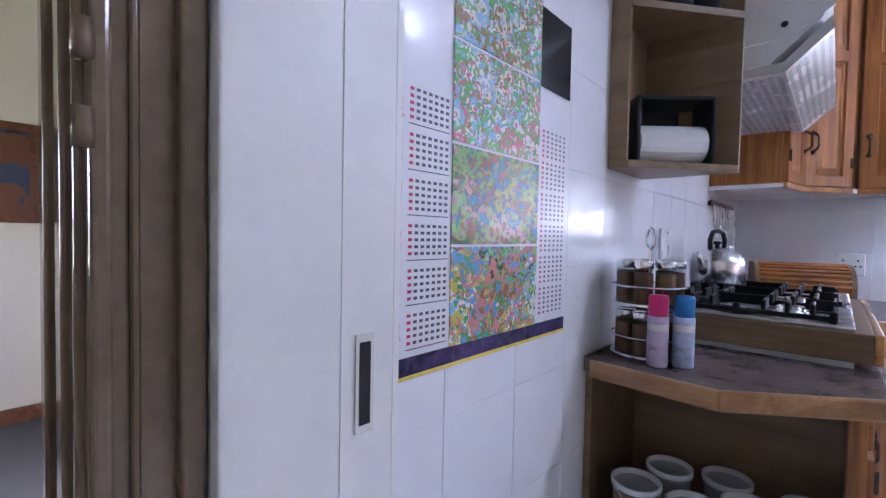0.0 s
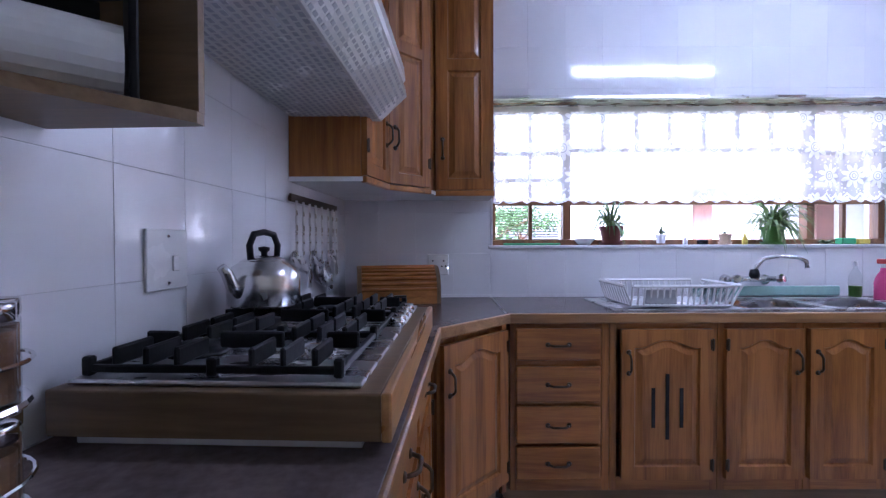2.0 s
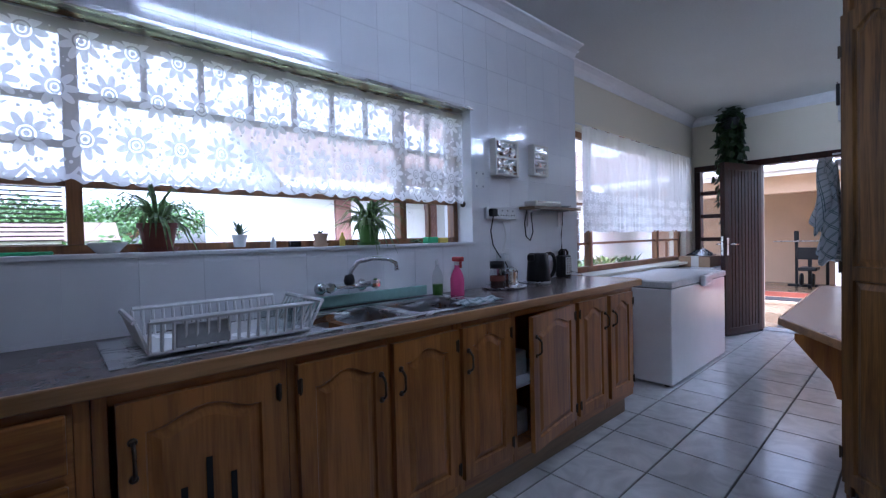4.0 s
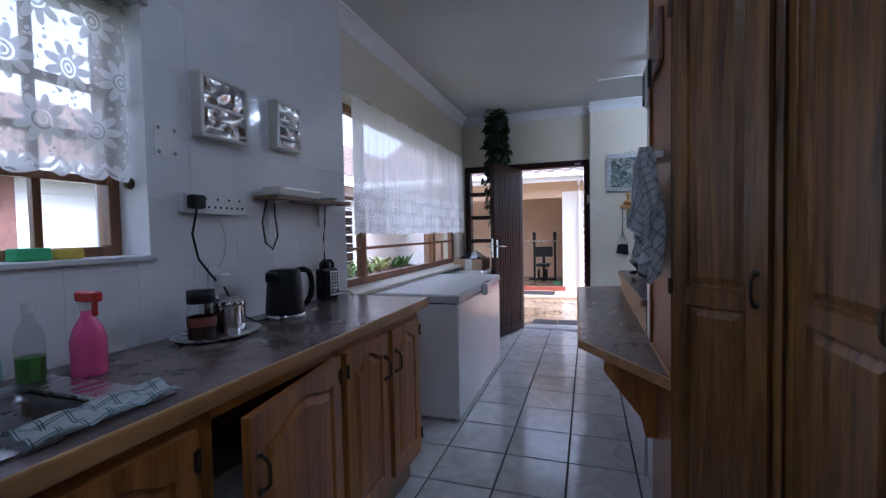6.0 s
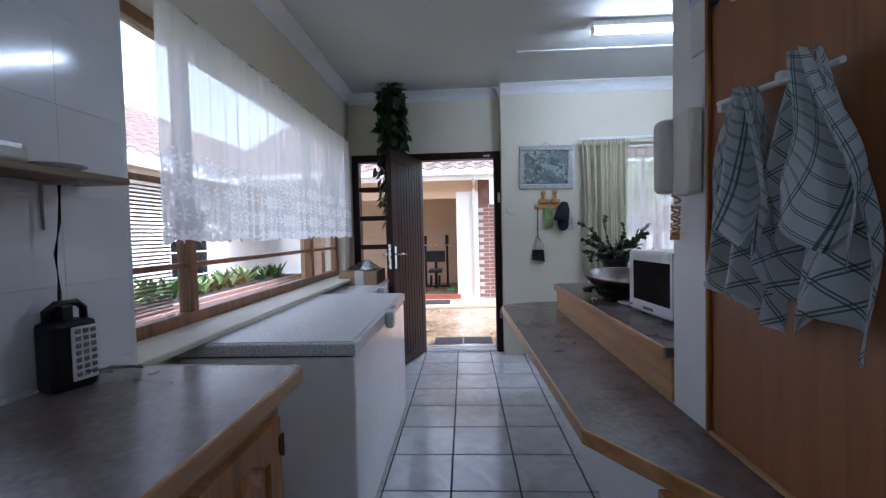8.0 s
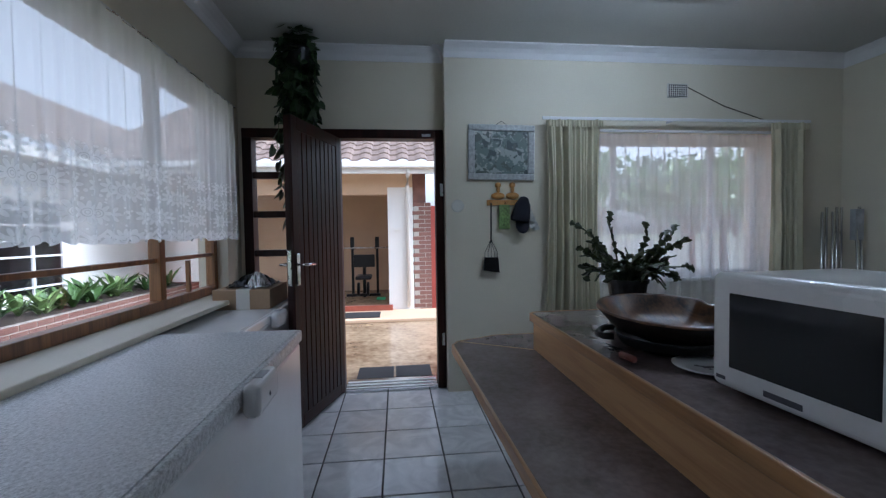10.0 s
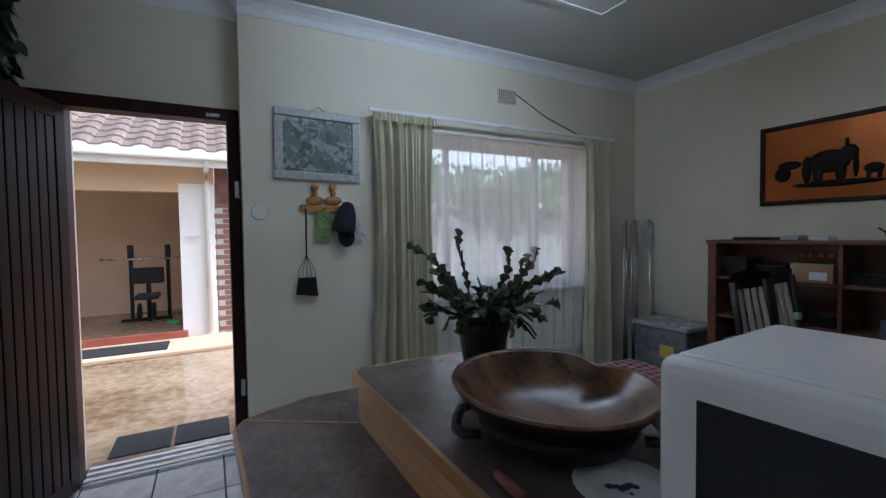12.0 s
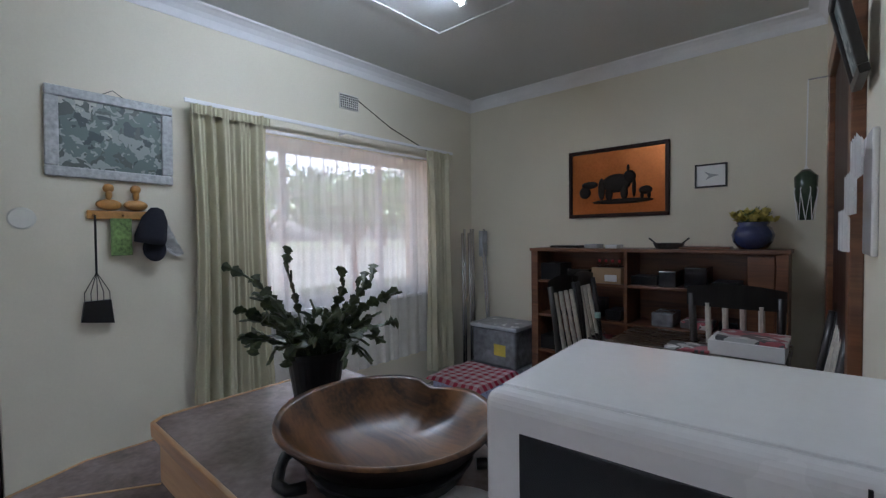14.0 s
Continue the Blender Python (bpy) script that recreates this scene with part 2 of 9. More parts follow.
def motley(name, colors, scale, rough=0.4):
    """Printed picture: patches of colour with no figures."""
    m = bpy.data.materials.new(name)
    t, n, l, b = nodes_of(m)
    co, v = n.new("ShaderNodeTexCoord"), n.new("ShaderNodeTexVoronoi")
    nz = n.new("ShaderNodeTexNoise")
    nz.inputs["Scale"].default_value = scale * 0.6
    l.new(co.outputs["Object"], nz.inputs["Vector"])
    ad = n.new("ShaderNodeMix")
    ad.data_type = "VECTOR"
    ad.inputs[0].default_value = 0.12
    l.new(co.outputs["Object"], ad.inputs[4])
    l.new(nz.outputs["Color"], ad.inputs[5])
    v.inputs["Scale"].default_value = scale
    l.new(ad.outputs[1], v.inputs["Vector"])
    sp = n.new("ShaderNodeSeparateColor")
    l.new(v.outputs["Color"], sp.inputs[0])
    ramp = n.new("ShaderNodeValToRGB")
    ramp.color_ramp.interpolation = "CONSTANT"
    e = ramp.color_ramp.elements
    e[0].color, e[1].color = (*colors[0], 1), (*colors[-1], 1)
    e[1].position = 1 - 1 / len(colors)
    for i, c in enumerate(colors[1:-1], 1):
        q = e.new(i / len(colors))
        q.color = (*c, 1)
    v2, sp2, mixf, half = n.new("ShaderNodeTexVoronoi"), n.new("ShaderNodeSeparateColor"), n.new("ShaderNodeMath"), n.new("ShaderNodeMath")
    v2.inputs["Scale"].default_value = scale * 0.2
    l.new(ad.outputs[1], v2.inputs["Vector"])
    l.new(v2.outputs["Color"], sp2.inputs[0])
    half.operation, half.inputs[1].default_value = "MULTIPLY", 0.5
    mixf.operation, mixf.inputs[1].default_value = "MULTIPLY_ADD", 0.5
    l.new(sp2.outputs[0], half.inputs[0])
    l.new(sp.outputs[0], mixf.inputs[0])
    l.new(half.outputs[0], mixf.inputs[2])
    l.new(mixf.outputs[0], ramp.inputs["Fac"])
    l.new(ramp.outputs["Color"], b.inputs["Base Color"])
    b.inputs["Roughness"].default_value = rough
    return m


OAK_D, OAK_L = (0.2, 0.068, 0.011), (0.43, 0.172, 0.035)
M = {
    "oak_z": wood("oak_upright", OAK_D, OAK_L, "z", 0.3), "oak_x": wood("oak_lengthwise", OAK_D, OAK_L, "x", 0.3), "oak_y": wood("oak_across", OAK_D, OAK_L, "y", 0.3),
    "pantry": wood("pantry_oak", (0.05, 0.023, 0.006), (0.26, 0.125, 0.032), "z", 0.34, 1.0),
    "panel": wood("veneer_panel", (0.22, 0.078, 0.02), (0.3, 0.118, 0.034), "z", 0.4),
    "pale": wood("pale_pine", (0.36, 0.19, 0.075), (0.52, 0.31, 0.14), "x", 0.45),
    "shelfwood": wood("shelf_board", (0.16, 0.1, 0.045), (0.24, 0.155, 0.075), "x", 0.45),
    "edge": wood("counter_edge_oak", (0.25, 0.125, 0.042), (0.44, 0.235, 0.088), "x", 0.35),
    "door_dark": wood("dark_hardwood", (0.011, 0.0035, 0.003), (0.034, 0.009, 0.006), "z", 0.45, 1.0, 0.0),
    "frame_wood": wood("window_hardwood", (0.13, 0.055, 0.02), (0.3, 0.13, 0.045), "z", 0.4),
    "case": wood("bookcase_wood", (0.09, 0.032, 0.014), (0.19, 0.075, 0.03), "x", 0.4),
    "chair": wood("black_stained_wood", (0.008, 0.007, 0.007), (0.02, 0.017, 0.016), "z", 0.35),
    "table": wood("dark_table_wood", (0.035, 0.025, 0.018), (0.09, 0.06, 0.04), "x", 0.25),
    "bowl": wood("bowl_wood", (0.018, 0.006, 0.002), (0.18, 0.08, 0.027), "x", 0.3, 1.15, 0.1),
    "laminate": mat("mottled_brown_laminate", (0.155, 0.118, 0.11), 0.24, vary=0.45, scale=9, fine=55, bump=0.03, rvar=0.05, wide=0.22),
    "tile": tile_mat("white_glazed_tile", (0.76, 0.76, 0.79), (0.8, 0.8, 0.82), 0.09, 1.5, 0.02, 0.985, 1.01),
    "grout": mat("pale_grout", (0.77, 0.77, 0.79), 0.6, bump=0.2),
    "ftile": tile_mat("grey_marbled_floor_tile", (0.58, 0.58, 0.59), (0.74, 0.74, 0.74), 0.15, 5.0, 0.01),
    "fgrout": mat("dark_floor_grout", (0.09, 0.085, 0.08), 0.85, bump=0.3),
    "cream": mat("cream_wall_paint", (0.68, 0.63, 0.51), 0.55, vary=0.03, scale=2, fine=90, bump=0.08),
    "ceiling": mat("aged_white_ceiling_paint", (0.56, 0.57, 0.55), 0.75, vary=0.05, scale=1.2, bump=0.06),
    "white": mat("white_enamel", (0.8, 0.8, 0.8), 0.2, vary=0.02, bump=0.02, rvar=0.04),
    "white_trim": mat("white_gloss_trim", (0.75, 0.75, 0.76), 0.35, vary=0.03, bump=0.02),
    "speckle": mat("speckled_lid_laminate", (0.5, 0.51, 0.52), 0.36, vary=0.3, scale=120, fine=320, bump=0.25, second=(0.82, 0.83, 0.84)),
    "doorpaint": mat("white_door_paint", (0.74, 0.73, 0.7), 0.4, vary=0.03, bump=0.03),
    "brown_metal": mat("brown_gloss_paint", (0.17, 0.12, 0.075), 0.13, vary=0.15, bump=0.1),
    "steel": mat("brushed_steel", (0.62, 0.62, 0.63), 0.28, 1.0, vary=0.06, bump=0.05, stretch=(1, 4, 4)),
    "chrome": mat("chrome", (0.75, 0.75, 0.77), 0.1, 1.0, vary=0.03, bump=0),
    "alu": mat("worn_aluminium", (0.72, 0.72, 0.73), 0.24, 1.0, vary=0.08, bump=0.05),
    "bronze": mat("dark_bronze", (0.09, 0.07, 0.05), 0.35, 0.8, vary=0.2, bump=0.05),
    "black": mat("black_plastic", (0.009, 0.009, 0.01), 0.35, vary=0.15, bump=0.05, spec=0.3),
    "iron": mat("black_cast_iron", (0.007, 0.007, 0.008), 0.45, vary=0.2, bump=0.3, spec=0.25),
    "screen": mat("dark_glass", (0.008, 0.008, 0.01), 0.08, vary=0.1, bump=0),
    "plastic_w": mat("white_plastic", (0.78, 0.78, 0.78), 0.25, vary=0.03, bump=0.02),
    "cream_plastic": mat("cream_plastic", (0.66, 0.64, 0.58), 0.4, vary=0.04, bump=0.02),
    "paper": mat("white_paper", (0.8, 0.8, 0.79), 0.85, vary=0.03, bump=0.15),
    "terracotta": mat("brown_plastic_pot", (0.19, 0.055, 0.035), 0.5, vary=0.1),
    "bottle_green": mat("dark_green_glass", (0.03, 0.05, 0.03), 0.12, vary=0.2),
    "greenpot": mat("green_pot", (0.09, 0.22, 0.035), 0.35, vary=0.1),
    "leaf": mat("leaf_green", (0.05, 0.11, 0.025), 0.45, vary=0.4, scale=20),
    "leaf_pale": mat("pale_striped_leaf", (0.16, 0.25, 0.08), 0.45, vary=0.5, scale=30),
    "leaf_dark": mat("dark_leaf", (0.022, 0.05, 0.014), 0.4, vary=0.4, scale=30),
    "cactus": mat("cactus_leaf_green", (0.032, 0.058, 0.026), 0.42, vary=0.55, scale=25, second=(0.085, 0.11, 0.045)),
    "slatgrey": mat("weathered_grey_slat", (0.33, 0.31, 0.28), 0.6, vary=0.15),
    # paler oak for the hob's front board: light falling on it is in the colour
    "oak_front_lit": wood("varnished_oak_painted_lit", (0.34, 0.15, 0.042), (0.6, 0.32, 0.11), "y", 0.28),
    "bonepaint": mat("worn_bone_paint", (0.55, 0.52, 0.45), 0.5, vary=0.15, scale=15),
    "soil": mat("potting_soil", (0.03, 0.02, 0.014), 0.95, bump=0.8),
    "curtain": mat("sage_curtain_cloth", (0.47, 0.44, 0.31), 0.9, vary=0.1, scale=3, fine=300, bump=0.3),
    "brick": mat("red_brown_brick", (0.19, 0.095, 0.075), 0.8, vary=0.3, scale=4, fine=60, bump=0.5),
    "mortar": mat("grey_mortar", (0.45, 0.42, 0.38), 0.9, bump=0.4),
    "plaster_w": mat("white_plaster", (0.75, 0.74, 0.71), 0.75, vary=0.05, scale=1.5, bump=0.2),
    "plaster_b": mat("peach_plaster", (0.56, 0.4, 0.27), 0.8, vary=0.08, scale=1.5, bump=0.2),
    "roof": mat("weathered_roof_tile", (0.18, 0.13, 0.105), 0.75, vary=0.25, scale=5, bump=0.4),
    "wet": mat("wet_stained_concrete", (0.25, 0.155, 0.085), 0.2, vary=0.35, scale=0.9, fine=14, bump=0.2, second=(0.43, 0.32, 0.21), rvar=0.17),
    "ground": mat("garden_ground", (0.1, 0.12, 0.05), 0.9, vary=0.4, scale=0.6, fine=9, bump=0.6),
    "red_step": mat("red_polished_step", (0.3, 0.08, 0.05), 0.35, vary=0.15),
    "red_wall": mat("red_painted_wall", (0.38, 0.07, 0.05), 0.6, vary=0.1),
    "copper": mat("copper_relief_sheet", (0.34, 0.105, 0.028), 0.32, 0.9, vary=0.15, scale=5, bump=0.3),
    "relief": mat("blackened_relief", (0.012, 0.008, 0.007), 0.55, 0.0, vary=0.3, spec=0.2),
    "blue_glaze": mat("dark_blue_glaze", (0.02, 0.035, 0.12), 0.15, vary=0.2, scale=12, coat=0.5),
    "yellow": mat("yellow_petals", (0.55, 0.47, 0.12), 0.6, vary=0.3, scale=40),
    "card": mat("brown_cardboard", (0.36, 0.24, 0.14), 0.8, vary=0.08),
    "pink": mat("pink_liquid_plastic", (0.75, 0.1, 0.28), 0.2, vary=0.05),
    "magenta": mat("magenta_cap", (0.6, 0.015, 0.16), 0.3, vary=0.05),
    "blue_cap": mat("blue_cap", (0.04, 0.24, 0.62), 0.3, vary=0.05),
    "lilac": mat("lilac_printed_tin", (0.6, 0.5, 0.66), 0.3, 0.2, vary=0.12, scale=30),
    "skytin": mat("pale_blue_printed_tin", (0.45, 0.52, 0.7), 0.3, 0.2, vary=0.2, scale=30),
    "spice": mat("brown_spice", (0.15, 0.07, 0.03), 0.7, vary=0.3, scale=50),
    "tub_w": motley("printed_tub", [(0.7, 0.68, 0.62), (0.25, 0.16, 0.1), (0.7, 0.68, 0.62), (0.45, 0.3, 0.15)], 22),
    "tub_b": motley("blue_tub", [(0.05, 0.05, 0.24), (0.08, 0.07, 0.3), (0.5, 0.5, 0.55), (0.05, 0.05, 0.24)], 14),
    "red": mat("red_plastic", (0.5, 0.03, 0.03), 0.35, vary=0.05),
    "sponge": mat("green_sponge", (0.1, 0.5, 0.22), 0.9, vary=0.1, bump=0.6),
    "sponge_y": mat("yellow_sponge", (0.7, 0.55, 0.1), 0.9, vary=0.1, bump=0.6),
    "mint": mat("mint_plastic_sheet", (0.32, 0.52, 0.48), 0.3, vary=0.08),
    "foil": mat("crumpled_foil", (0.75, 0.75, 0.75), 0.2, 1.0, vary=0.1, scale=25, fine=45, bump=1.0),
    "film": mat("cloudy_film", (0.62, 0.62, 0.6), 0.25, vary=0.08, scale=8, fine=30, bump=0.5),
    "mesh": mat("hood_mesh_paint", (0.7, 0.7, 0.69), 0.4, vary=0.05, bump=0.05),
    "hole": mat("dark_gap", (0.02, 0.02, 0.02), 0.9, bump=0),
    "rubber": mat("black_rubber", (0.02, 0.02, 0.022), 0.8, bump=0.3),
    "boxplastic": mat("smoky_clear_plastic", (0.2, 0.2, 0.22), 0.2, vary=0.35, scale=9, fine=25),
    "clearbox": mat("cloudy_plastic_box", (0.42, 0.43, 0.45), 0.25, vary=0.15, scale=12),
    "coffee": mat("instant_coffee", (0.05, 0.02, 0.01), 0.7, vary=0.3),
    "navy": mat("navy_cap_cloth", (0.012, 0.013, 0.022), 0.9, bump=0.4),
    "gold": mat("carved_yellow_wood", (0.45, 0.23, 0.06), 0.45, vary=0.2, scale=20),
    "pewter": mat("silvered_picture_frame", (0.4, 0.41, 0.41), 0.45, 0.1, vary=0.25, scale=40, bump=0.5),
    "tea": check_mat("checked_tea_towel", (0.74, 0.78, 0.8), (0.08, 0.17, 0.18), 0.045, 0.0085, (0.17, 0.27, 0.28), 0.9, 0.003),
    "redcheck": check_mat("red_checked_cloth", (0.62, 0.55, 0.55), (0.35, 0.02, 0.05), 0.06, 0.03),
    "glass": glass_mat("window_glass"),
    "jar": glass_mat("jar_glass", (0.9, 0.92, 0.92)),
    "lace": lace_mat("kitchen_lace", 0.5, 0.94, 0.5, 0.165),
    "lace_wide": lace_mat("wide_window_lace", 0.7, 0.96, 0.36, 0.1, 0.92),
    "net": lace_mat("net_curtain", 0.55, 0.58, 1.2, 0.09, 0.95),
    "lamp": glow("kitchen_fluorescent_tube", (0.86, 0.94, 1.0), 8.5),
    "lamp_dining": glow("dining_fluorescent_tube", (0.86, 0.94, 1.0), 26.0),
    "gardenpic": motley("garden_print", [(0.05, 0.07, 0.07), (0.12, 0.16, 0.15), (0.3, 0.33, 0.31), (0.08, 0.1, 0.09), (0.45, 0.46, 0.42)], 30),
    "calpic_lawn": motley("calendar_lawn_picture", [(0.12, 0.36, 0.12), (0.2, 0.42, 0.13), (0.6, 0.2, 0.25), (0.75, 0.73, 0.7), (0.16, 0.4, 0.14), (0.3, 0.5, 0.65), (0.35, 0.2, 0.1), (0.7, 0.65, 0.5)], 64, 0.2),
    "calpic_park": motley("calendar_park_picture", [(0.1, 0.24, 0.08), (0.45, 0.25, 0.5), (0.35, 0.42, 0.12), (0.06, 0.16, 0.08), (0.2, 0.35, 0.1), (0.2, 0.12, 0.06), (0.05, 0.2, 0.3), (0.55, 0.4, 0.35), (0.3, 0.45, 0.18)], 56, 0.2),
    "calpic_pool": motley("calendar_pool_picture", [(0.25, 0.5, 0.7), (0.75, 0.72, 0.68), (0.55, 0.5, 0.12), (0.1, 0.35, 0.1), (0.6, 0.25, 0.22), (0.15, 0.35, 0.6), (0.3, 0.16, 0.08), (0.2, 0.45, 0.15), (0.03, 0.07, 0.03)], 64, 0.2),
    "calpaper": mat("calendar_paper", (0.76, 0.75, 0.78), 0.2, vary=0.02, bump=0.02),
    "purple": mat("purple_print", (0.06, 0.045, 0.11), 0.2, vary=0.7, scale=5),
    "inkgrey": mat("dark_ink", (0.08, 0.08, 0.1), 0.4, bump=0),
    "inkred": mat("red_ink", (0.5, 0.03, 0.08), 0.4, bump=0),
    "darkart": motley("dark_painting", [(0.02, 0.02, 0.03), (0.04, 0.05, 0.09), (0.15, 0.06, 0.03), (0.03, 0.03, 0.03)], 9),
    "bookpaper": motley("stacked_papers", [(0.6, 0.6, 0.58), (0.1, 0.1, 0.1), (0.4, 0.1, 0.12), (0.65, 0.64, 0.6)], 18),
}

M["door_dark"].node_tree.nodes["Principled BSDF"].inputs["Specular IOR Level"].default_value = 0.25

# ---------------------------------------------------------------- mesh helpers
BASE = {}


def thing(name, base=(0, 0, 0), label="", category="", group="", kind=""):
    ob = new(name)
    ob.location = base
    ob.empty_display_size = 0.05
    BASE[ob.name] = Vector(base)
    return tagged(ob, label, category, group, kind)


def part(name, bm, material, parent=None, label="", smooth=False, local=False):
    me = bpy.data.meshes.new(name)
    if parent is not None and not local:
        bm.transform(Matrix.Translation(-BASE[parent.name]))
    bmesh.ops.recalc_face_normals(bm, faces=bm.faces)
    bm.to_mesh(me)
    bm.free()
    me.materials.append(M[material])
    if smooth:
        me.polygons.foreach_set("use_smooth", [True] * len(me.polygons))
    ob = new(name, me)
    if parent is not None:
        ob.parent = parent
        BASE[ob.name] = BASE[parent.name]
    if label:
        ob["label"] = label
    return ob


def solo(name, bm, material, label="", category="", group="", kind="", smooth=False):
    ob = part(name, bm, material, None, "", smooth)
    BASE[ob.name] = Vector((0, 0, 0))
    return tagged(ob, label, category, group, kind)


def box(x0, y0, z0, x1, y1, z1, bevel=0.0, bm=None, m=None, seg=2):
    b = bmesh.new()
    bmesh.ops.create_cube(b, size=1)
    for v in b.verts:
        v.co = Vector(((x0 + x1) / 2 + v.co.x * abs(x1 - x0), (y0 + y1) / 2 + v.co.y * abs(y1 - y0), (z0 + z1) / 2 + v.co.z * abs(z1 - z0)))
    if bevel:
        bmesh.ops.bevel(b, geom=b.edges[:], offset=bevel, segments=seg, affect="EDGES", profile=0.5)
    return merge(bm, b, m)


def merge(bm, b, m=None):
    if m is not None:
        b.transform(m)
    if bm is None:
        return b
    me = bpy.data.meshes.new("tmp")
    b.to_mesh(me)
    b.free()
    bm.from_mesh(me)
    bpy.data.meshes.remove(me)
    return bm


def prism(pts, z0, z1, bm=None, bevel=0.0, m=None):
    b = bmesh.new()
    lo = [b.verts.new((x, y, z0)) for x, y in pts]
    hi = [b.verts.new((x, y, z1)) for x, y in pts]
    b.faces.new(lo[::-1])
    top = b.faces.new(hi)
    n = len(pts)
    for i in range(n):
        b.faces.new((lo[i], lo[(i + 1) % n], hi[(i + 1) % n], hi[i]))
    if bevel:
        bmesh.ops.bevel(b, geom=list(top.edges), offset=bevel, segments=2, affect="EDGES", profile=0.5)
    return merge(bm, b, m)


def lathe(profile, center=(0, 0, 0), seg=24, bm=None, m=None):
    """Turned shape from (radius, height) pairs, closed where the radius is 0."""
    b = bmesh.new()
    rings = []
    for r, z in profile:
        if r <= 1e-6:
            rings.append([b.verts.new((0, 0, z))])
        else:
            rings.append([b.verts.new((r * math.cos(2 * math.pi * i / seg), r * math.sin(2 * math.pi * i / seg), z)) for i in range(seg)])
    for a, c in zip(rings, rings[1:]):
        for i in range(seg):
            j = (i + 1) % seg
            if len(a) == 1 and len(c) == 1:
                continue
            if len(a) == 1:
                b.faces.new((a[0], c[i], c[j]))
            elif len(c) == 1:
                b.faces.new((a[i], a[j], c[0]))
            else:
                b.faces.new((a[i], a[j], c[j], c[i]))
    b.transform(Matrix.Translation(center) @ (m or Matrix()))
    return merge(bm, b)


def tube(pts, r, seg=8, bm=None, taper=None):
    """Round bar along a line of points."""
    b = bmesh.new()
    pts = [Vector(p) for p in pts]
    prev = None
    up = Vector((0, 0, 1))
    for k, p in enumerate(pts):
        d = (pts[min(k + 1, len(pts) - 1)] - pts[max(k - 1, 0)]).normalized()
        side = d.cross(up)
        if side.length < 1e-3:
            side = d.cross(Vector((1, 0, 0)))
        side.normalize()
        u = side.cross(d).normalized()
        rr = r if taper is None else r + (taper - r) * k / max(1, len(pts) - 1)
        ring = [b.verts.new(p + rr * (math.cos(2 * math.pi * i / seg) * side + math.sin(2 * math.pi * i / seg) * u)) for i in range(seg)]
        if prev:
            best = min(range(seg), key=lambda s: (ring[s].co - prev[0].co).length)
            ring = ring[best:] + ring[:best]
            for i in range(seg):
                b.faces.new((prev[i], prev[(i + 1) % seg], ring[(i + 1) % seg], ring[i]))
        else:
            b.faces.new(ring[::-1])
        prev = ring
    b.faces.new(prev)
    return merge(bm, b)


def curve_pts(a, c, sag=0.0, bulge=(0, 0, 0), n=10):
    a, c, g = Vector(a), Vector(c), Vector(bulge)
    return [a.lerp(c, i / n) + (g - Vector((0, 0, sag))) * 4 * (i / n) * (1 - i / n) for i in range(n + 1)]


def sheet(fn, nu, nv, bm=None, thick=0.0):
    """A cloth-like surface from fn(u, v) -> (point, uv)."""
    b = bmesh.new()
    uvl = b.loops.layers.uv.new("UVMap")
    grid, uvs = [], {}
    for i in range(nu + 1):
        row = []
        for j in range(nv + 1):
            p, uv = fn(i / nu, j / nv)
            v = b.verts.new(p)
            uvs[v] = uv
            row.append(v)
        grid.append(row)
    for i in range(nu):
        for j in range(nv):
            f = b.faces.new((grid[i][j], grid[i + 1][j], grid[i + 1][j + 1], grid[i][j + 1]))
            for lp in f.loops:
                lp[uvl].uv = uvs[lp.vert]
    if thick:
        bmesh.ops.solidify(b, geom=b.faces[:], thickness=thick)
    return b


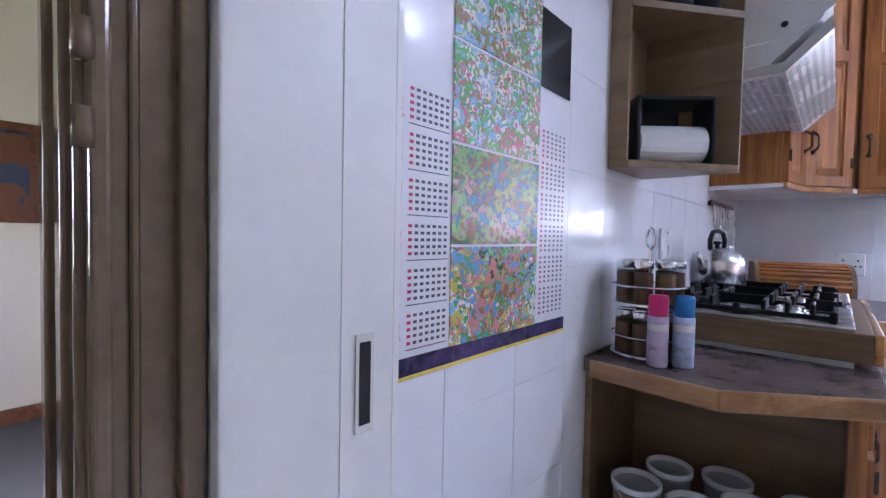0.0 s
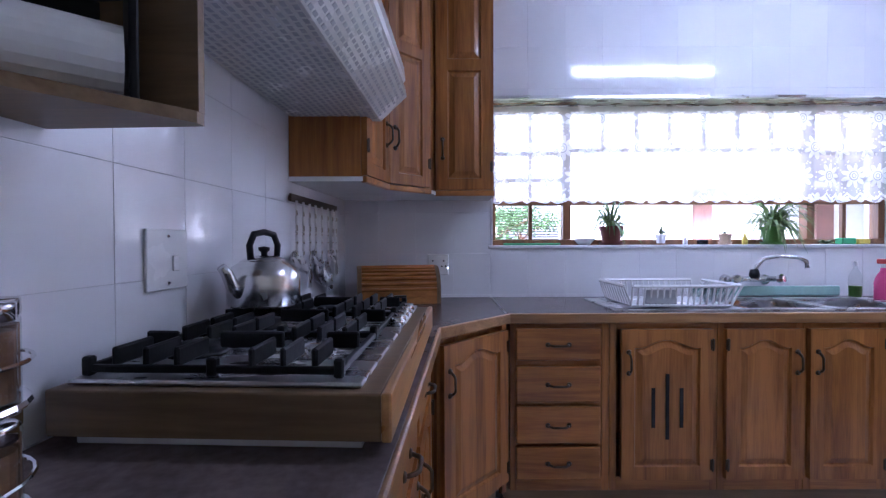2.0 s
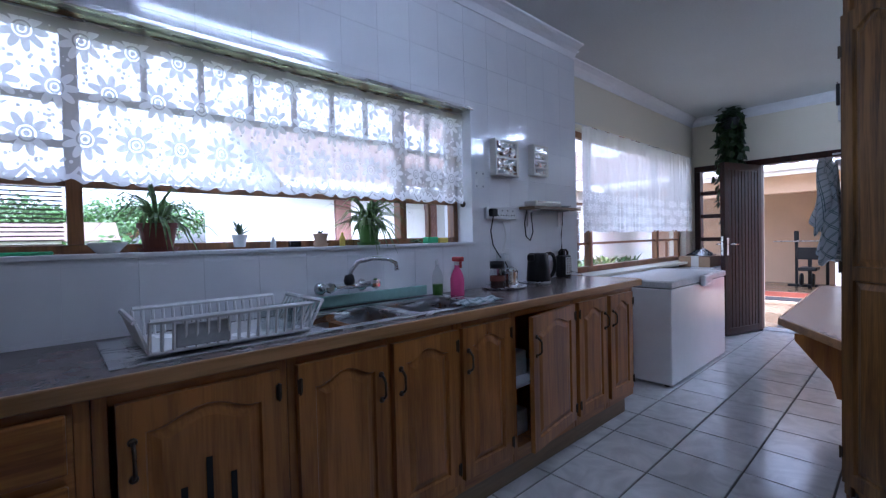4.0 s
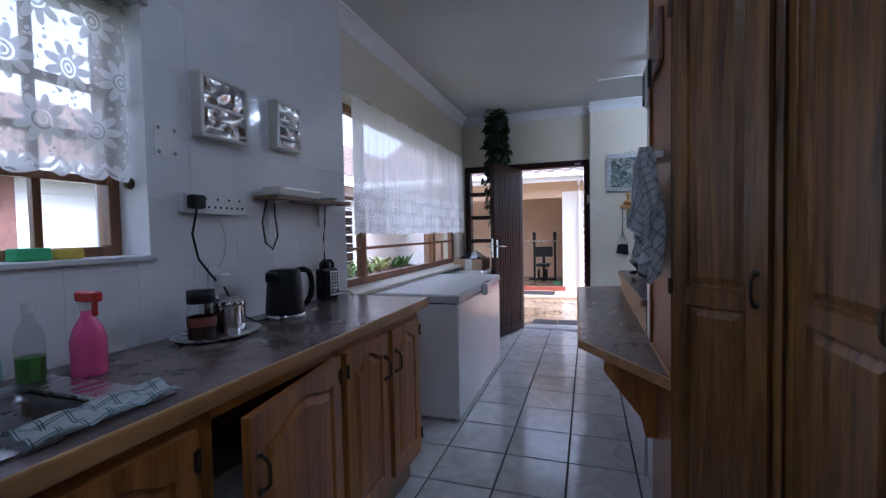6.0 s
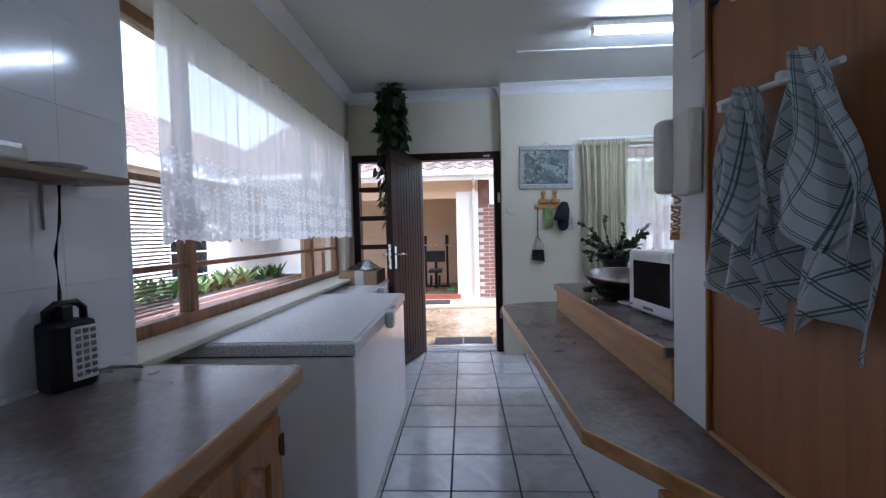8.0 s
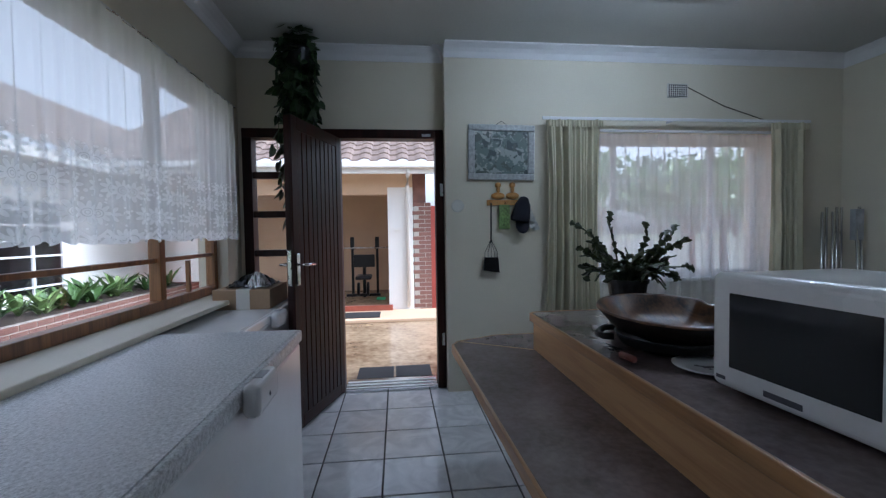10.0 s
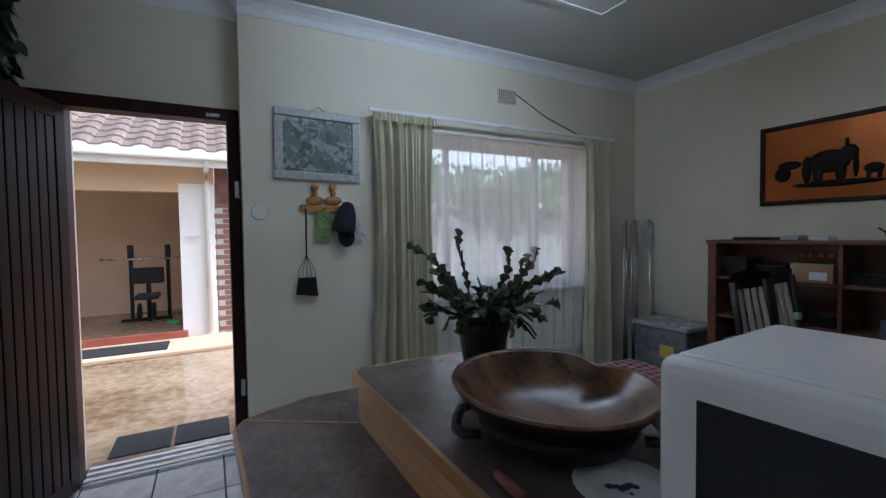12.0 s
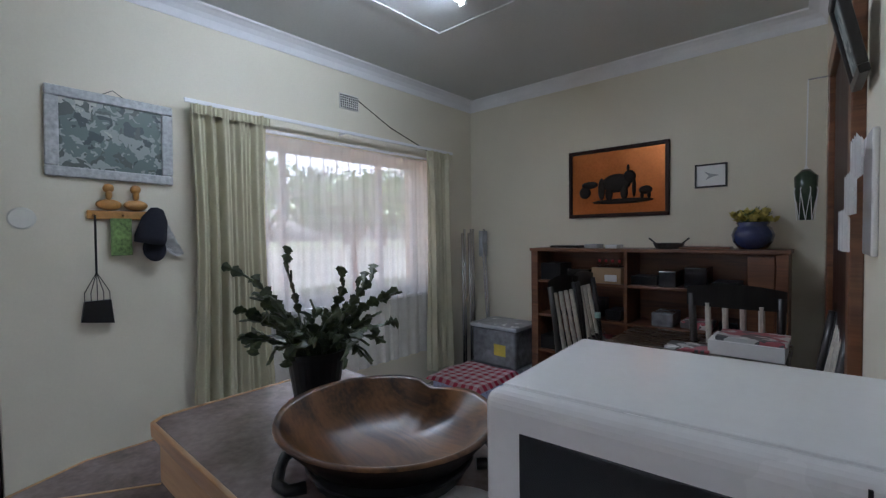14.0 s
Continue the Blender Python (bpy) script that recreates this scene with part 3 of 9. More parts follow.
def raised_door(w, h, t=0.022, arch=0.035, stile=0.055, splits=None, slots=False):
    """A framed door with raised panels, arched at the top: x 0..w, z 0..h, its face at y = -t. splits: heights where a rail divides the panels."""
    b = bmesh.new()
    cuts = [0.0] + list(splits or []) + [h]
    k = 10

    def loop(x0, z0, x1, z1, ar, y):
        pts = [(x0, z0), (x1, z0), (x1, z1 - ar)]
        for i in range(1, k):
            s = i / k
            xx = x1 + (x0 - x1) * s
            pts.append((xx, z1 - ar + ar * max(0.0, math.sin(math.pi * (s - 0.12) / 0.76)) ** 1.2 if 0.12 < s < 0.88 else z1 - ar))
        pts.append((x0, z1 - ar))
        return [b.verts.new((x, y, z)) for x, z in pts]

    for ci, (za, zb) in enumerate(zip(cuts, cuts[1:])):
        top = ci == len(cuts) - 2
        ar = arch if top else 0.0
        lo = za + (stile if ci == 0 else stile * 0.5)
        hi = zb - (stile * 0.8 if top else stile * 0.5)
        edge = [(0, za), (w, za), (w, zb)] + [(w * (1 - i / k), zb) for i in range(1, k)] + [(0, zb)]
        L0 = [b.verts.new((x, -t, z)) for x, z in edge]
        L1 = loop(stile, lo, w - stile, hi, ar, -t)
        L2 = loop(stile + 0.005, lo + 0.005, w - stile - 0.005, hi - 0.005, ar, -t + 0.009)
        L3 = loop(stile + 0.012, lo + 0.012, w - stile - 0.012, hi - 0.012, ar, -t + 0.009)
        L4 = loop(stile + 0.034, lo + 0.034, w - stile - 0.034, hi - 0.034, ar * 0.9, -t + 0.001)
        for A, C in ((L0, L1), (L1, L2), (L2, L3), (L3, L4)):
            for i in range(len(A)):
                j = (i + 1) % len(A)
                b.faces.new((A[i], A[j], C[j], C[i]))
        b.faces.new(L4)
    bmesh.ops.remove_doubles(b, verts=b.verts[:], dist=1e-5)
    rim = [e for e in b.edges if len(e.link_faces) == 1]
    ext = bmesh.ops.extrude_edge_only(b, edges=rim)
    for v in [g for g in ext["geom"] if isinstance(g, bmesh.types.BMVert)]:
        v.co.y = 0
    bm = merge(None, b)
    box(0.002, -0.003, 0.002, w - 0.002, 0, h - 0.002, 0, bm)
    return bm


def pull(m, long=0.09):
    """A bowed bronze pull, upright in its own frame, at y < 0."""
    bm = tube([Vector((0, -0.002, -long / 2)), Vector((0, -0.02, -long / 2 + 0.012)), Vector((0, -0.027, -long / 4)), Vector((0, -0.027, long / 4)), Vector((0, -0.02, long / 2 - 0.012)), Vector((0, -0.002, long / 2))], 0.005, 8)
    lathe([(0, 0), (0.011, 0), (0.009, 0.005), (0, 0.007)], (0, 0, -long / 2), 10, bm, pose(0, 0, 0, 90))
    lathe([(0, 0), (0.011, 0), (0.009, 0.005), (0, 0.007)], (0, 0, long / 2), 10, bm, pose(0, 0, 0, 90))
    bm.transform(m)
    return bm


def hinge(m):
    bm = box(-0.008, -0.005, -0.022, 0.008, 0.0, 0.022, 0.001)
    tube([(0, -0.006, -0.026), (0, -0.006, 0.026)], 0.004, 8, bm)
    bm.transform(m)
    return bm


def cabinet_door(parent, m, w, h, material, handle_side=1, handle_z=0.75, arch=0.035, splits=None, flat_pull=False, hinges=True, label=""):
    bm = raised_door(w, h, arch=arch, splits=splits, stile=min(0.055, w * 0.2))
    bm.transform(m)
    d = part("door", bm, material, parent, label)
    hx = w - 0.03 if handle_side > 0 else 0.03
    part("handle", pull(m @ pose(hx, -0.022, h * handle_z)), "bronze", d, "dark bronze bowed pull", True)
    if hinges:
        for hz in (0.1, 0.9):
            part("hinge", hinge(m @ pose(0.004 if handle_side > 0 else w - 0.004, -0.022, h * hz)), "bronze", d)
    return d

# ---------------------------------------------------------------- the setting
HW = pose(-0.455, 1.2, 0, 0, 0, -2.55)   # hob wall: x off the wall, y along it
YW, Y2, XD, XP, YB, CEIL, CT = 3.22, 3.40, 7.20, 7.08, -1.60, 2.70, 0.897


def wall_boxes(x0, y0, x1, y1, z1, holes, axis):
    """A wall with rectangular openings (a, b, za, zb) along its axis."""
    bm = bmesh.new()
    a0, a1 = (x0, x1) if axis == "x" else (y0, y1)

    def put(p, q, z0, zz):
        if q - p > 1e-4 and zz - z0 > 1e-4:
            box(*((p, y0, z0, q, y1, zz) if axis == "x" else (x0, p, z0, x1, q, zz)), 0, bm)
    at = a0
    for a, b, za, zb in sorted(holes):
        put(at, a, 0, z1)
        put(a, b, 0, za)
        put(a, b, zb, z1)
        at = b
    put(at, a1, 0, z1)
    return bm


def setting(name, bm, material, label, category):
    return solo(name, bm, material, label, category, kind="structure")


W1 = (0.44, 2.763, 1.17, 2.0)
W2 = (4.03, 6.93, 0.86, 2.16)
wall_sink = setting("wall_north", wall_boxes(-0.62, YW + 0.003, 3.962, YW + 0.26, CEIL, [W1], "x"), "grout", "sink wall behind white glazed tiles", "wall")
wall_far = setting("wall_north_far", wall_boxes(3.962, Y2, 7.42, Y2 + 0.2, CEIL, [W2], "x"), "cream", "cream painted wall round the wide window", "wall")
setting("wall_door", wall_boxes(XD, 1.826, XD + 0.22, Y2, CEIL, [(1.87, 2.66, 0, 2.05), (2.70, 3.34, 0.72, 2.05)], "y"), "cream", "cream painted wall round the back door", "wall")
CW = (-0.98, 0.76, 0.86, 2.02)
setting("wall_east", wall_boxes(XP, YB - 0.2, XP + 0.34, 1.826, CEIL, [CW], "y"), "cream", "cream painted wall with the curtained window", "wall")
setting("wall_south", wall_boxes(3.9, YB - 0.2, XP, YB, CEIL, [], "x"), "cream", "cream painted wall behind the bookcase", "wall")
setting("wall_dining_side", prism([(4.345, YB), (4.255, 0.62), (4.255, 1.35), (3.9, 1.35), (3.9, YB)], 0, CEIL), "cream", "cream painted wall beside the dining table", "wall")
setting("pillar", box(3.835, 1.35, 0, 4.03, 1.586, CEIL, 0.004), "white_trim", "white painted pillar beside the pantry", "pillar")
hob_bm = wall_boxes(-0.2, -2.2, -0.003, 2.3, CEIL, [(-1.95, -1.03, 0, 2.06)], "y")
hob_bm.transform(HW)
wall_hob = setting("wall_west", hob_bm, "grout", "hob wall behind white glazed tiles", "wall")
setting("wall_kitchen_back", box(-0.75, -1.06, 0, 2.55, -0.86, CEIL), "cream", "plain cream wall behind the kitchen entrance", "wall")
setting("wall_pantry_back", box(2.35, -0.86, 0, 2.55, 1.3, CEIL), "cream", "plain cream wall behind the pantry", "wall")
setting("wall_pantry_rear", box(2.55, 0.7, 0, 3.835, 0.8, CEIL), "cream", "plain cream wall behind the tall cupboard", "wall")
setting("wall_hall", wall_boxes(-3.85, -1.5, -3.7, 1.4, CEIL, [], "y"), "cream", "cream hall wall seen through the doorway", "wall")
setting("wall_hall_end", box(-3.7, 1.2, 0, -0.65, 1.4, CEIL), "cream", "cream end wall of the hall", "wall")
# out of view; the opening is added to let daylight brighten the hall
setting("wall_hall_start", wall_boxes(-3.7, -1.5, -0.65, -1.3, CEIL, [(-3.0, -2.2, 1.0, 1.7)], "x"), "cream", "unseen cream near wall of the hall with an opening added for daylight", "wall")
hb = box(-3.7, -1.3, 0.0, -3.685, 1.2, 0.09)
setting("baseboard_hall", hb, "case", "brown hall skirting board", "baseboard")

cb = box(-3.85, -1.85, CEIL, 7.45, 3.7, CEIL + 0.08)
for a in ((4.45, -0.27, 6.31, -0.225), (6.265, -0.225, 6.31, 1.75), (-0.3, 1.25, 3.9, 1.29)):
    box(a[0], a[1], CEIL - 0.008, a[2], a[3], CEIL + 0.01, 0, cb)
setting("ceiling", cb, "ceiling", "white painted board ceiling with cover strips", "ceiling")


def cornice(p, q, out):
    """Coved strip under the ceiling from p to q, standing off by the normal out."""
    b = bmesh.new()
    o = Vector((*out, 0))
    prof = [(0, -0.095), (0.006, -0.095), (0.012, -0.08), (0.022, -0.055), (0.042, -0.032), (0.07, -0.016), (0.088, -0.01), (0.092, 0.0), (0, 0)]
    rows = [[b.verts.new(Vector((*e, CEIL)) + o * d + Vector((0, 0, z))) for d, z in prof] for e in (p, q)]
    k = len(prof)
    for i in range(k):
        b.faces.new((rows[0][i], rows[0][(i + 1) % k], rows[1][(i + 1) % k], rows[1][i]))
    b.faces.new(rows[0])
    b.faces.new(rows[1][::-1])
    return b


corn = thing("cornice", (0, 0, 0), "white coved plaster cornice round the ceiling", "cornice", kind="structure")
for p, q, o in (((0.43, YW), (3.962, YW), (0, -1)), ((3.962, Y2), (XD, Y2), (0, -1)), ((3.962, YW), (3.962, Y2), (1, 0)), ((XD, Y2), (XD, 1.826), (-1, 0)), ((XP, 1.826), (XP, YB), (-1, 0)),
                ((XP, YB), (4.345, YB), (0, 1)), ((4.345, YB), (4.255, 0.62), (0.998, 0.06)), ((XD, 1.826), (XP, 1.826), (0, 1))):
    part("cornice_strip", cornice(p, q, o), "white_trim", corn)

floor = setting("floor", box(-3.85, -1.9, -0.2, 7.4, 3.65, -0.006), "fgrout", "grey marbled ceramic tile floor with dark joints", "floor")


def slab_mesh(name, w, h, t, material):
    """One piece: w by h, its face up at z = t, with eased edges."""
    key = (name, round(w, 3), round(h, 3))
    if key not in slab_mesh.kept:
        bev = 0.0004 if t < 0.004 else 0.002
        b = bmesh.new()
        base = [b.verts.new((x, y, 0)) for x, y in ((0, 0), (w, 0), (w, h), (0, h))]
        mid = [b.verts.new((x, y, t - bev)) for x, y in ((0, 0), (w, 0), (w, h), (0, h))]
        top = [b.verts.new((x, y, t)) for x, y in ((bev, bev), (w - bev, bev), (w - bev, h - bev), (bev, h - bev))]
        for A, C in ((base, mid), (mid, top)):
            for i in range(4):
                b.faces.new((A[i], A[(i + 1) % 4], C[(i + 1) % 4], C[i]))
        b.faces.new(top)
        me = bpy.data.meshes.new(name)
        b.to_mesh(me)
        b.free()
        me.materials.append(M[material])
        slab_mesh.kept[key] = me
    return slab_mesh.kept[key]


slab_mesh.kept = {}


def cut(rect, hole):
    a, b, c, d = rect
    p, q, r, s = hole
    if p >= c or r <= a or q >= d or s <= b:
        return [rect]
    out = []
    if a < p:
        out.append((a, b, p, d))
    if r < c:
        out.append((r, b, c, d))
    a2, c2 = max(a, p), min(c, r)
    if b < q:
        out.append((a2, b, c2, q))
    if s < d:
        out.append((a2, s, c2, d))
    return out


def lay_tiles(parent, m, u0, v0, u1, v1, du, dv, uo, vo, gap, t, material, name="tile", holes=(), tilt=0.0):
    rnd = random.Random(5)
    i = math.floor((u0 - uo) / du)
    while uo + i * du < u1:
        j = math.floor((v0 - vo) / dv)
        while vo + j * dv < v1:
            r = (max(u0, uo + i * du + gap / 2), max(v0, vo + j * dv + gap / 2), min(u1, uo + (i + 1) * du - gap / 2), min(v1, vo + (j + 1) * dv - gap / 2))
            rects = [r]
            for hl in holes:
                rects = [x for rc in rects for x in cut(rc, hl)]
            for a, b, c, d in rects:
                if c - a > 0.012 and d - b > 0.012:
                    ob = new(name, slab_mesh(name, c - a, d - b, t, material))
                    ob.parent = parent
                    ob.matrix_basis = m @ pose(a, b, 0, rnd.uniform(-tilt, tilt), rnd.uniform(-tilt, tilt), 0)
            j += 1
        i += 1


# ---------------------------------------------------------------- doorway to the hall
dw = thing("doorway", HW @ Vector((0, -1.0, 0)), "brown gloss painted steel door frame of the hall doorway", "door frame", kind="structure")
for ya, yb, sg in ((-1.05, -0.963, 1), (-1.94, -2.03, -1)):
    bm = box(-0.205, ya, 0, 0.006, yb, 2.12, 0.003)
    for d0, d1, x0, x1 in ((0.0, 0.016, 0.004, 0.016), (0.028, 0.036, 0.004, 0.011), (0.064, 0.087, 0.004, 0.024)):
        box(x0, ya + sg * d0, 0, x1, ya + sg * d1, 2.12, 0.005, bm, seg=3)
    for x0, x1, d in ((-0.21, -0.17, 0.012), (-0.10, -0.06, 0.01), (-0.03, -0.015, 0.006)):
        box(x0, ya - sg * d, 0, x1, ya + sg * 0.01, 2.10, 0.004, bm, seg=3)
    bm.transform(HW)
    part("jamb", bm, "brown_metal", dw)
bm = box(-0.205, -1.94, 2.06, 0.012, -1.05, 2.12, 0.004)
bm.transform(HW)
part("head", bm, "brown_metal", dw)
for z in (1.275, 1.345):
    bm = tube([HW @ Vector((0.012, -1.053, z - 0.016)), HW @ Vector((0.012, -1.053, z + 0.016))], 0.008, 10)
    part("hinge", bm, "brown_metal", dw, "painted-over hinge knuckle", True)
dl = thing("folded_door", HW @ Vector((0.02, -0.84, 0)), "white painted flush door folded back flat against the tiled wall", "door")
bm = box(0.010, -0.962, 0.012, 0.044, -0.742, 2.04, 0.003)
bm.transform(HW)
leaf = part("door_leaf", bm, "doorpaint", dl)
bm = box(0.044, -0.83, 0.012, 0.0455, -0.744, 2.04, 0.0005)
box(0.010, -0.752, 0.012, 0.046, -0.742, 2.04, 0, bm)
bm.transform(HW)
part("door_stile", bm, "doorpaint", dl)
bm = box(0.0455, -0.811, 0.955, 0.0485, -0.783, 1.075, 0.001)
bm.transform(HW)
part("flush_pull", bm, "cream_plastic", leaf, "recessed flush pull plate")
bm = box(0.0485, -0.806, 0.965, 0.0495, -0.790, 1.065)
bm.transform(HW)
part("pull_recess", bm, "hole", leaf)
bm = box(-3.7, -0.4, 1.22, -3.675, 0.52, 1.82, 0.006)
pf = thing("framed_painting", (-3.69, 0.02, 1.5), "dark night landscape painting in a red-brown frame", "painting")
part("frame", bm, "case", pf)
part("canvas", box(-3.678, -0.35, 1.27, -3.671, 0.47, 1.77), "darkart", pf)

# ---------------------------------------------------------------- windows
def timber_window(name, x0, x1, z0, z1, y, posts, bars, label, depth=0.06, w=0.045, material="frame_wood"):
    """Window in a wall along x: frame, posts (x), and bars as (xa, xb, z) or (x, za, zb, 'v')."""
    win = thing(name, (x0, y, z0), label, "window", kind="structure")
    bm = box(x0, y, z0, x1, y + depth, z0 + w, 0.004)
    box(x0, y, z1 - w, x1, y + depth, z1, 0.004, bm)
    box(x0, y, z0 + w, x0 + w, y + depth, z1 - w, 0.004, bm)
    box(x1 - w, y, z0 + w, x1, y + depth, z1 - w, 0.004, bm)
    part("window_frame", bm, material, win)
    for p in posts:
        part("post", box(p - w / 2, y - 0.004, z0 + w, p + w / 2, y + depth - 0.002, z1 - w, 0.004), material, win)
    for b in bars:
        if len(b) == 4:
            part("glazing_bar", box(b[0] - 0.011, y + 0.014, b[1], b[0] + 0.011, y + 0.038, b[2], 0.002), "white_trim" if b[3] == "w" else material, win)
        else:
            part("glazing_bar", box(b[0], y + 0.012, b[2] - 0.012, b[1], y + 0.04, b[2] + 0.012, 0.002), material, win)
    cuts = [x0 + w] + list(posts) + [x1 - w]
    for a, c in zip(cuts, cuts[1:]):
        g = part("pane", box(a + 0.01, y + 0.024, z0 + w, c - 0.01, y + 0.028, z1 - w), "glass", win)
        g.visible_shadow = False
    return win


yf = 3.345
bars1 = [(0.69, 1.21, 1.95, "v")] + [(0.485, 0.88, z) for z in (1.43, 1.565, 1.72)] + [(0.92, 2.30, 1.43), (0.92, 2.30, 1.74)]
bars1 += [(0.92 + 1.38 * i / 7, 1.745, 1.955, "v") for i in range(1, 7)] + [(2.53, 1.21, 1.95, "v")] + [(2.34, 2.72, z) for z in (1.43, 1.565, 1.72)]
timber_window("window_1", W1[0], W1[1], W1[2], W1[3], yf, [0.90, 2.32], bars1, "wide brown timber window over the sink with small panes")
rv = thing("window_reveal", (W1[0], YW, W1[2]), "white reveal and sill round the sink window", "window reveal", kind="structure")
part("sill", box(W1[0] - 0.012, YW - 0.012, W1[2] - 0.004, W1[1] + 0.012, yf, W1[2] + 0.014, 0.004), "white_trim", rv)
part("lining", box(W1[1] - 0.012, YW - 0.006, W1[2] + 0.014, W1[1], yf, W1[3], 0.002), "white_trim", rv)
part("lining", box(W1[0], YW - 0.006, W1[2] + 0.014, W1[0] + 0.012, yf, W1[3], 0.002), "white_trim", rv)
part("head_trim", box(W1[0] - 0.02, YW - 0.016, W1[3] - 0.012, W1[1] + 0.01, yf, W1[3] + 0.006, 0.002), "steel", rv, "grey metal edging strip")

y2f = 3.47
bars2 = [(4.08, 4.62, 1.13), (4.08, 4.62, 1.5), (6.24, 6.88, 1.13), (6.24, 6.88, 1.5), (6.55, 0.91, 1.11, "v"), (4.67, 6.18, 1.13)]
timber_window("window_2", W2[0], W2[1], W2[2], W2[3], y2f, [4.64, 6.21], bars2, "wide timber window behind the chest freezer with lace valance", 0.06, 0.055)
part("sill", box(3.97, YW + 0.02, 0.835, 6.96, y2f, 0.862, 0.006), "cream", thing("window_sill", (5, Y2, 0.83), "painted ledge under the wide window", "window sill", kind="structure"))
bl = thing("slat_blind", (4.35, y2f + 0.07, 0.9), "brown slatted outer blind over the casement", "blind")
for i in range(34):
    part("slat", box(4.09, y2f + 0.075, 0.93 + i * 0.0165, 4.6, y2f + 0.081, 0.937 + i * 0.0165), "frame_wood", bl)
bl = thing("slat_blind", (0.66, yf + 0.07, 1.2), "weathered grey slatted outer blind over the casement", "blind")
for i in range(15):
    part("slat", box(0.5, yf + 0.075, 1.215 + i * 0.0155, 0.87, yf + 0.081, 1.220 + i * 0.0155), "slatgrey", bl)

# steel window behind the net curtain, with its bars
sw = thing("window_3", (XP + 0.2, -0.1, 0.86), "white steel window with burglar bars behind net curtain", "window", kind="structure")
xs = XP + 0.2
bm = box(xs, CW[0], CW[2], xs + 0.04, CW[1], CW[2] + 0.04)
box(xs, CW[0], CW[3] - 0.04, xs + 0.04, CW[1], CW[3], 0, bm)
box(xs, CW[0], CW[2] + 0.04, xs + 0.04, CW[0] + 0.04, CW[3] - 0.04, 0, bm)
box(xs, CW[1] - 0.04, CW[2] + 0.04, xs + 0.04, CW[1], CW[3] - 0.04, 0, bm)
part("window_frame", bm, "white_trim", sw)
for y in (-0.55, 0.35):
    part("post", box(xs, y - 0.02, CW[2] + 0.04, xs + 0.04, y + 0.02, CW[3] - 0.04), "white_trim", sw)
part("transom", box(xs - 0.002, CW[0] + 0.04, 1.68, xs + 0.038, CW[1] - 0.04, 1.705), "white_trim", sw)
for i in range(14):
    y = CW[0] + 0.1 + i * 0.12
    part("burglar_bar", tube([(xs + 0.08, y, CW[2]), (xs + 0.08, y, CW[3])], 0.005, 6), "white_trim", sw)
g = part("pane", box(xs + 0.018, CW[0] + 0.04, CW[2] + 0.04, xs + 0.022, CW[1] - 0.04, CW[3] - 0.04), "glass", sw)
g.visible_shadow = False
part("sill", box(XP - 0.03, CW[0] - 0.03, CW[2] - 0.03, xs, CW[1] + 0.03, CW[2], 0.005), "white_trim", sw)

# ---------------------------------------------------------------- back door and sidelight
bd = thing("door_1", (XD, 2.26, 0), "dark hardwood back door frame with glazed sidelight", "door frame", kind="structure")
bm = box(XD - 0.025, 1.83, 0, XD + 0.1, 1.895, 2.075, 0.004)
part("jamb", bm, "door_dark", bd)
part("jamb", box(XD - 0.02, 2.64, 0, XD + 0.1, 2.715, 2.075, 0.004), "door_dark", bd)
part("head", box(XD - 0.022, 1.895, 2.005, XD + 0.1, 3.37, 2.075, 0.004), "door_dark", bd)
part("jamb", box(XD - 0.02, 3.30, 0.70, XD + 0.1, 3.37, 2.005, 0.004), "door_dark", bd)
part("sidelight_sill", box(XD - 0.02, 2.715, 0.70, XD + 0.1, 3.30, 0.76, 0.004), "door_dark", bd)
for z in (1.12, 1.42, 1.72):
    part("rail", box(XD - 0.01, 2.715, z - 0.025, XD + 0.06, 3.30, z + 0.025, 0.003), "door_dark", bd)
part("mullion", box(XD - 0.008, 2.99, 0.76, XD + 0.058, 3.03, 2.005, 0.003), "door_dark", bd)
g = part("pane", box(XD + 0.02, 2.715, 0.76, XD + 0.024, 3.30, 2.005), "glass", bd)
g.visible_shadow = False
part("threshold", box(XD - 0.02, 1.895, -0.004, XD + 0.24, 2.64, 0.018, 0.004), "alu", bd, "ribbed metal threshold strip")
for i in range(3):
    part("threshold_rib", box(XD + 0.0 + i * 0.07, 1.9, 0.018, XD + 0.03 + i * 0.07, 2.635, 0.024, 0.002), "plastic_w", bd)
for z in (1.55, 0.35):
    part("hinge", box(XD - 0.032, 1.836, z, XD - 0.022, 1.86, z + 0.1, 0.002), "steel", bd)
part("latch_plate", box(XD - 0.03, 1.93, 2.02, XD - 0.021, 2.0, 2.04, 0.002), "steel", bd)

hinge_p, free_p = Vector((XD - 0.03, 2.665, 0)), Vector((6.50, 2.875, 0))
dv = free_p - hinge_p
dm = Matrix.Translation(hinge_p) @ pose(0, 0, 0, 0, 0, math.degrees(math.atan2(dv.y, dv.x)))
dwid = dv.length
od = thing("open_door", hinge_p, "dark hardwood boarded back door standing open", "door")
for side in (1,):
    bm = box(0, -0.02, 0.02, dwid, 0.02, 2.0, 0.003)
    bm.transform(dm)
    leafd = part("door_leaf", bm, "door_dark", od)
nb = 9
for i in range(nb):
    a = 0.07 + (dwid - 0.14) * i / nb
    bm = box(a + 0.004, 0.02, 0.1, a + (dwid - 0.14) / nb - 0.004, 0.028, 1.92, 0.003)
    bm.transform(dm)
    part("board", bm, "door_dark", od)
for a, c in ((0.0, 0.07), (dwid - 0.07, dwid)):
    bm = box(a, 0.02, 0.02, c, 0.032, 2.0, 0.003)
    bm.transform(dm)
    part("stile", bm, "door_dark", od)
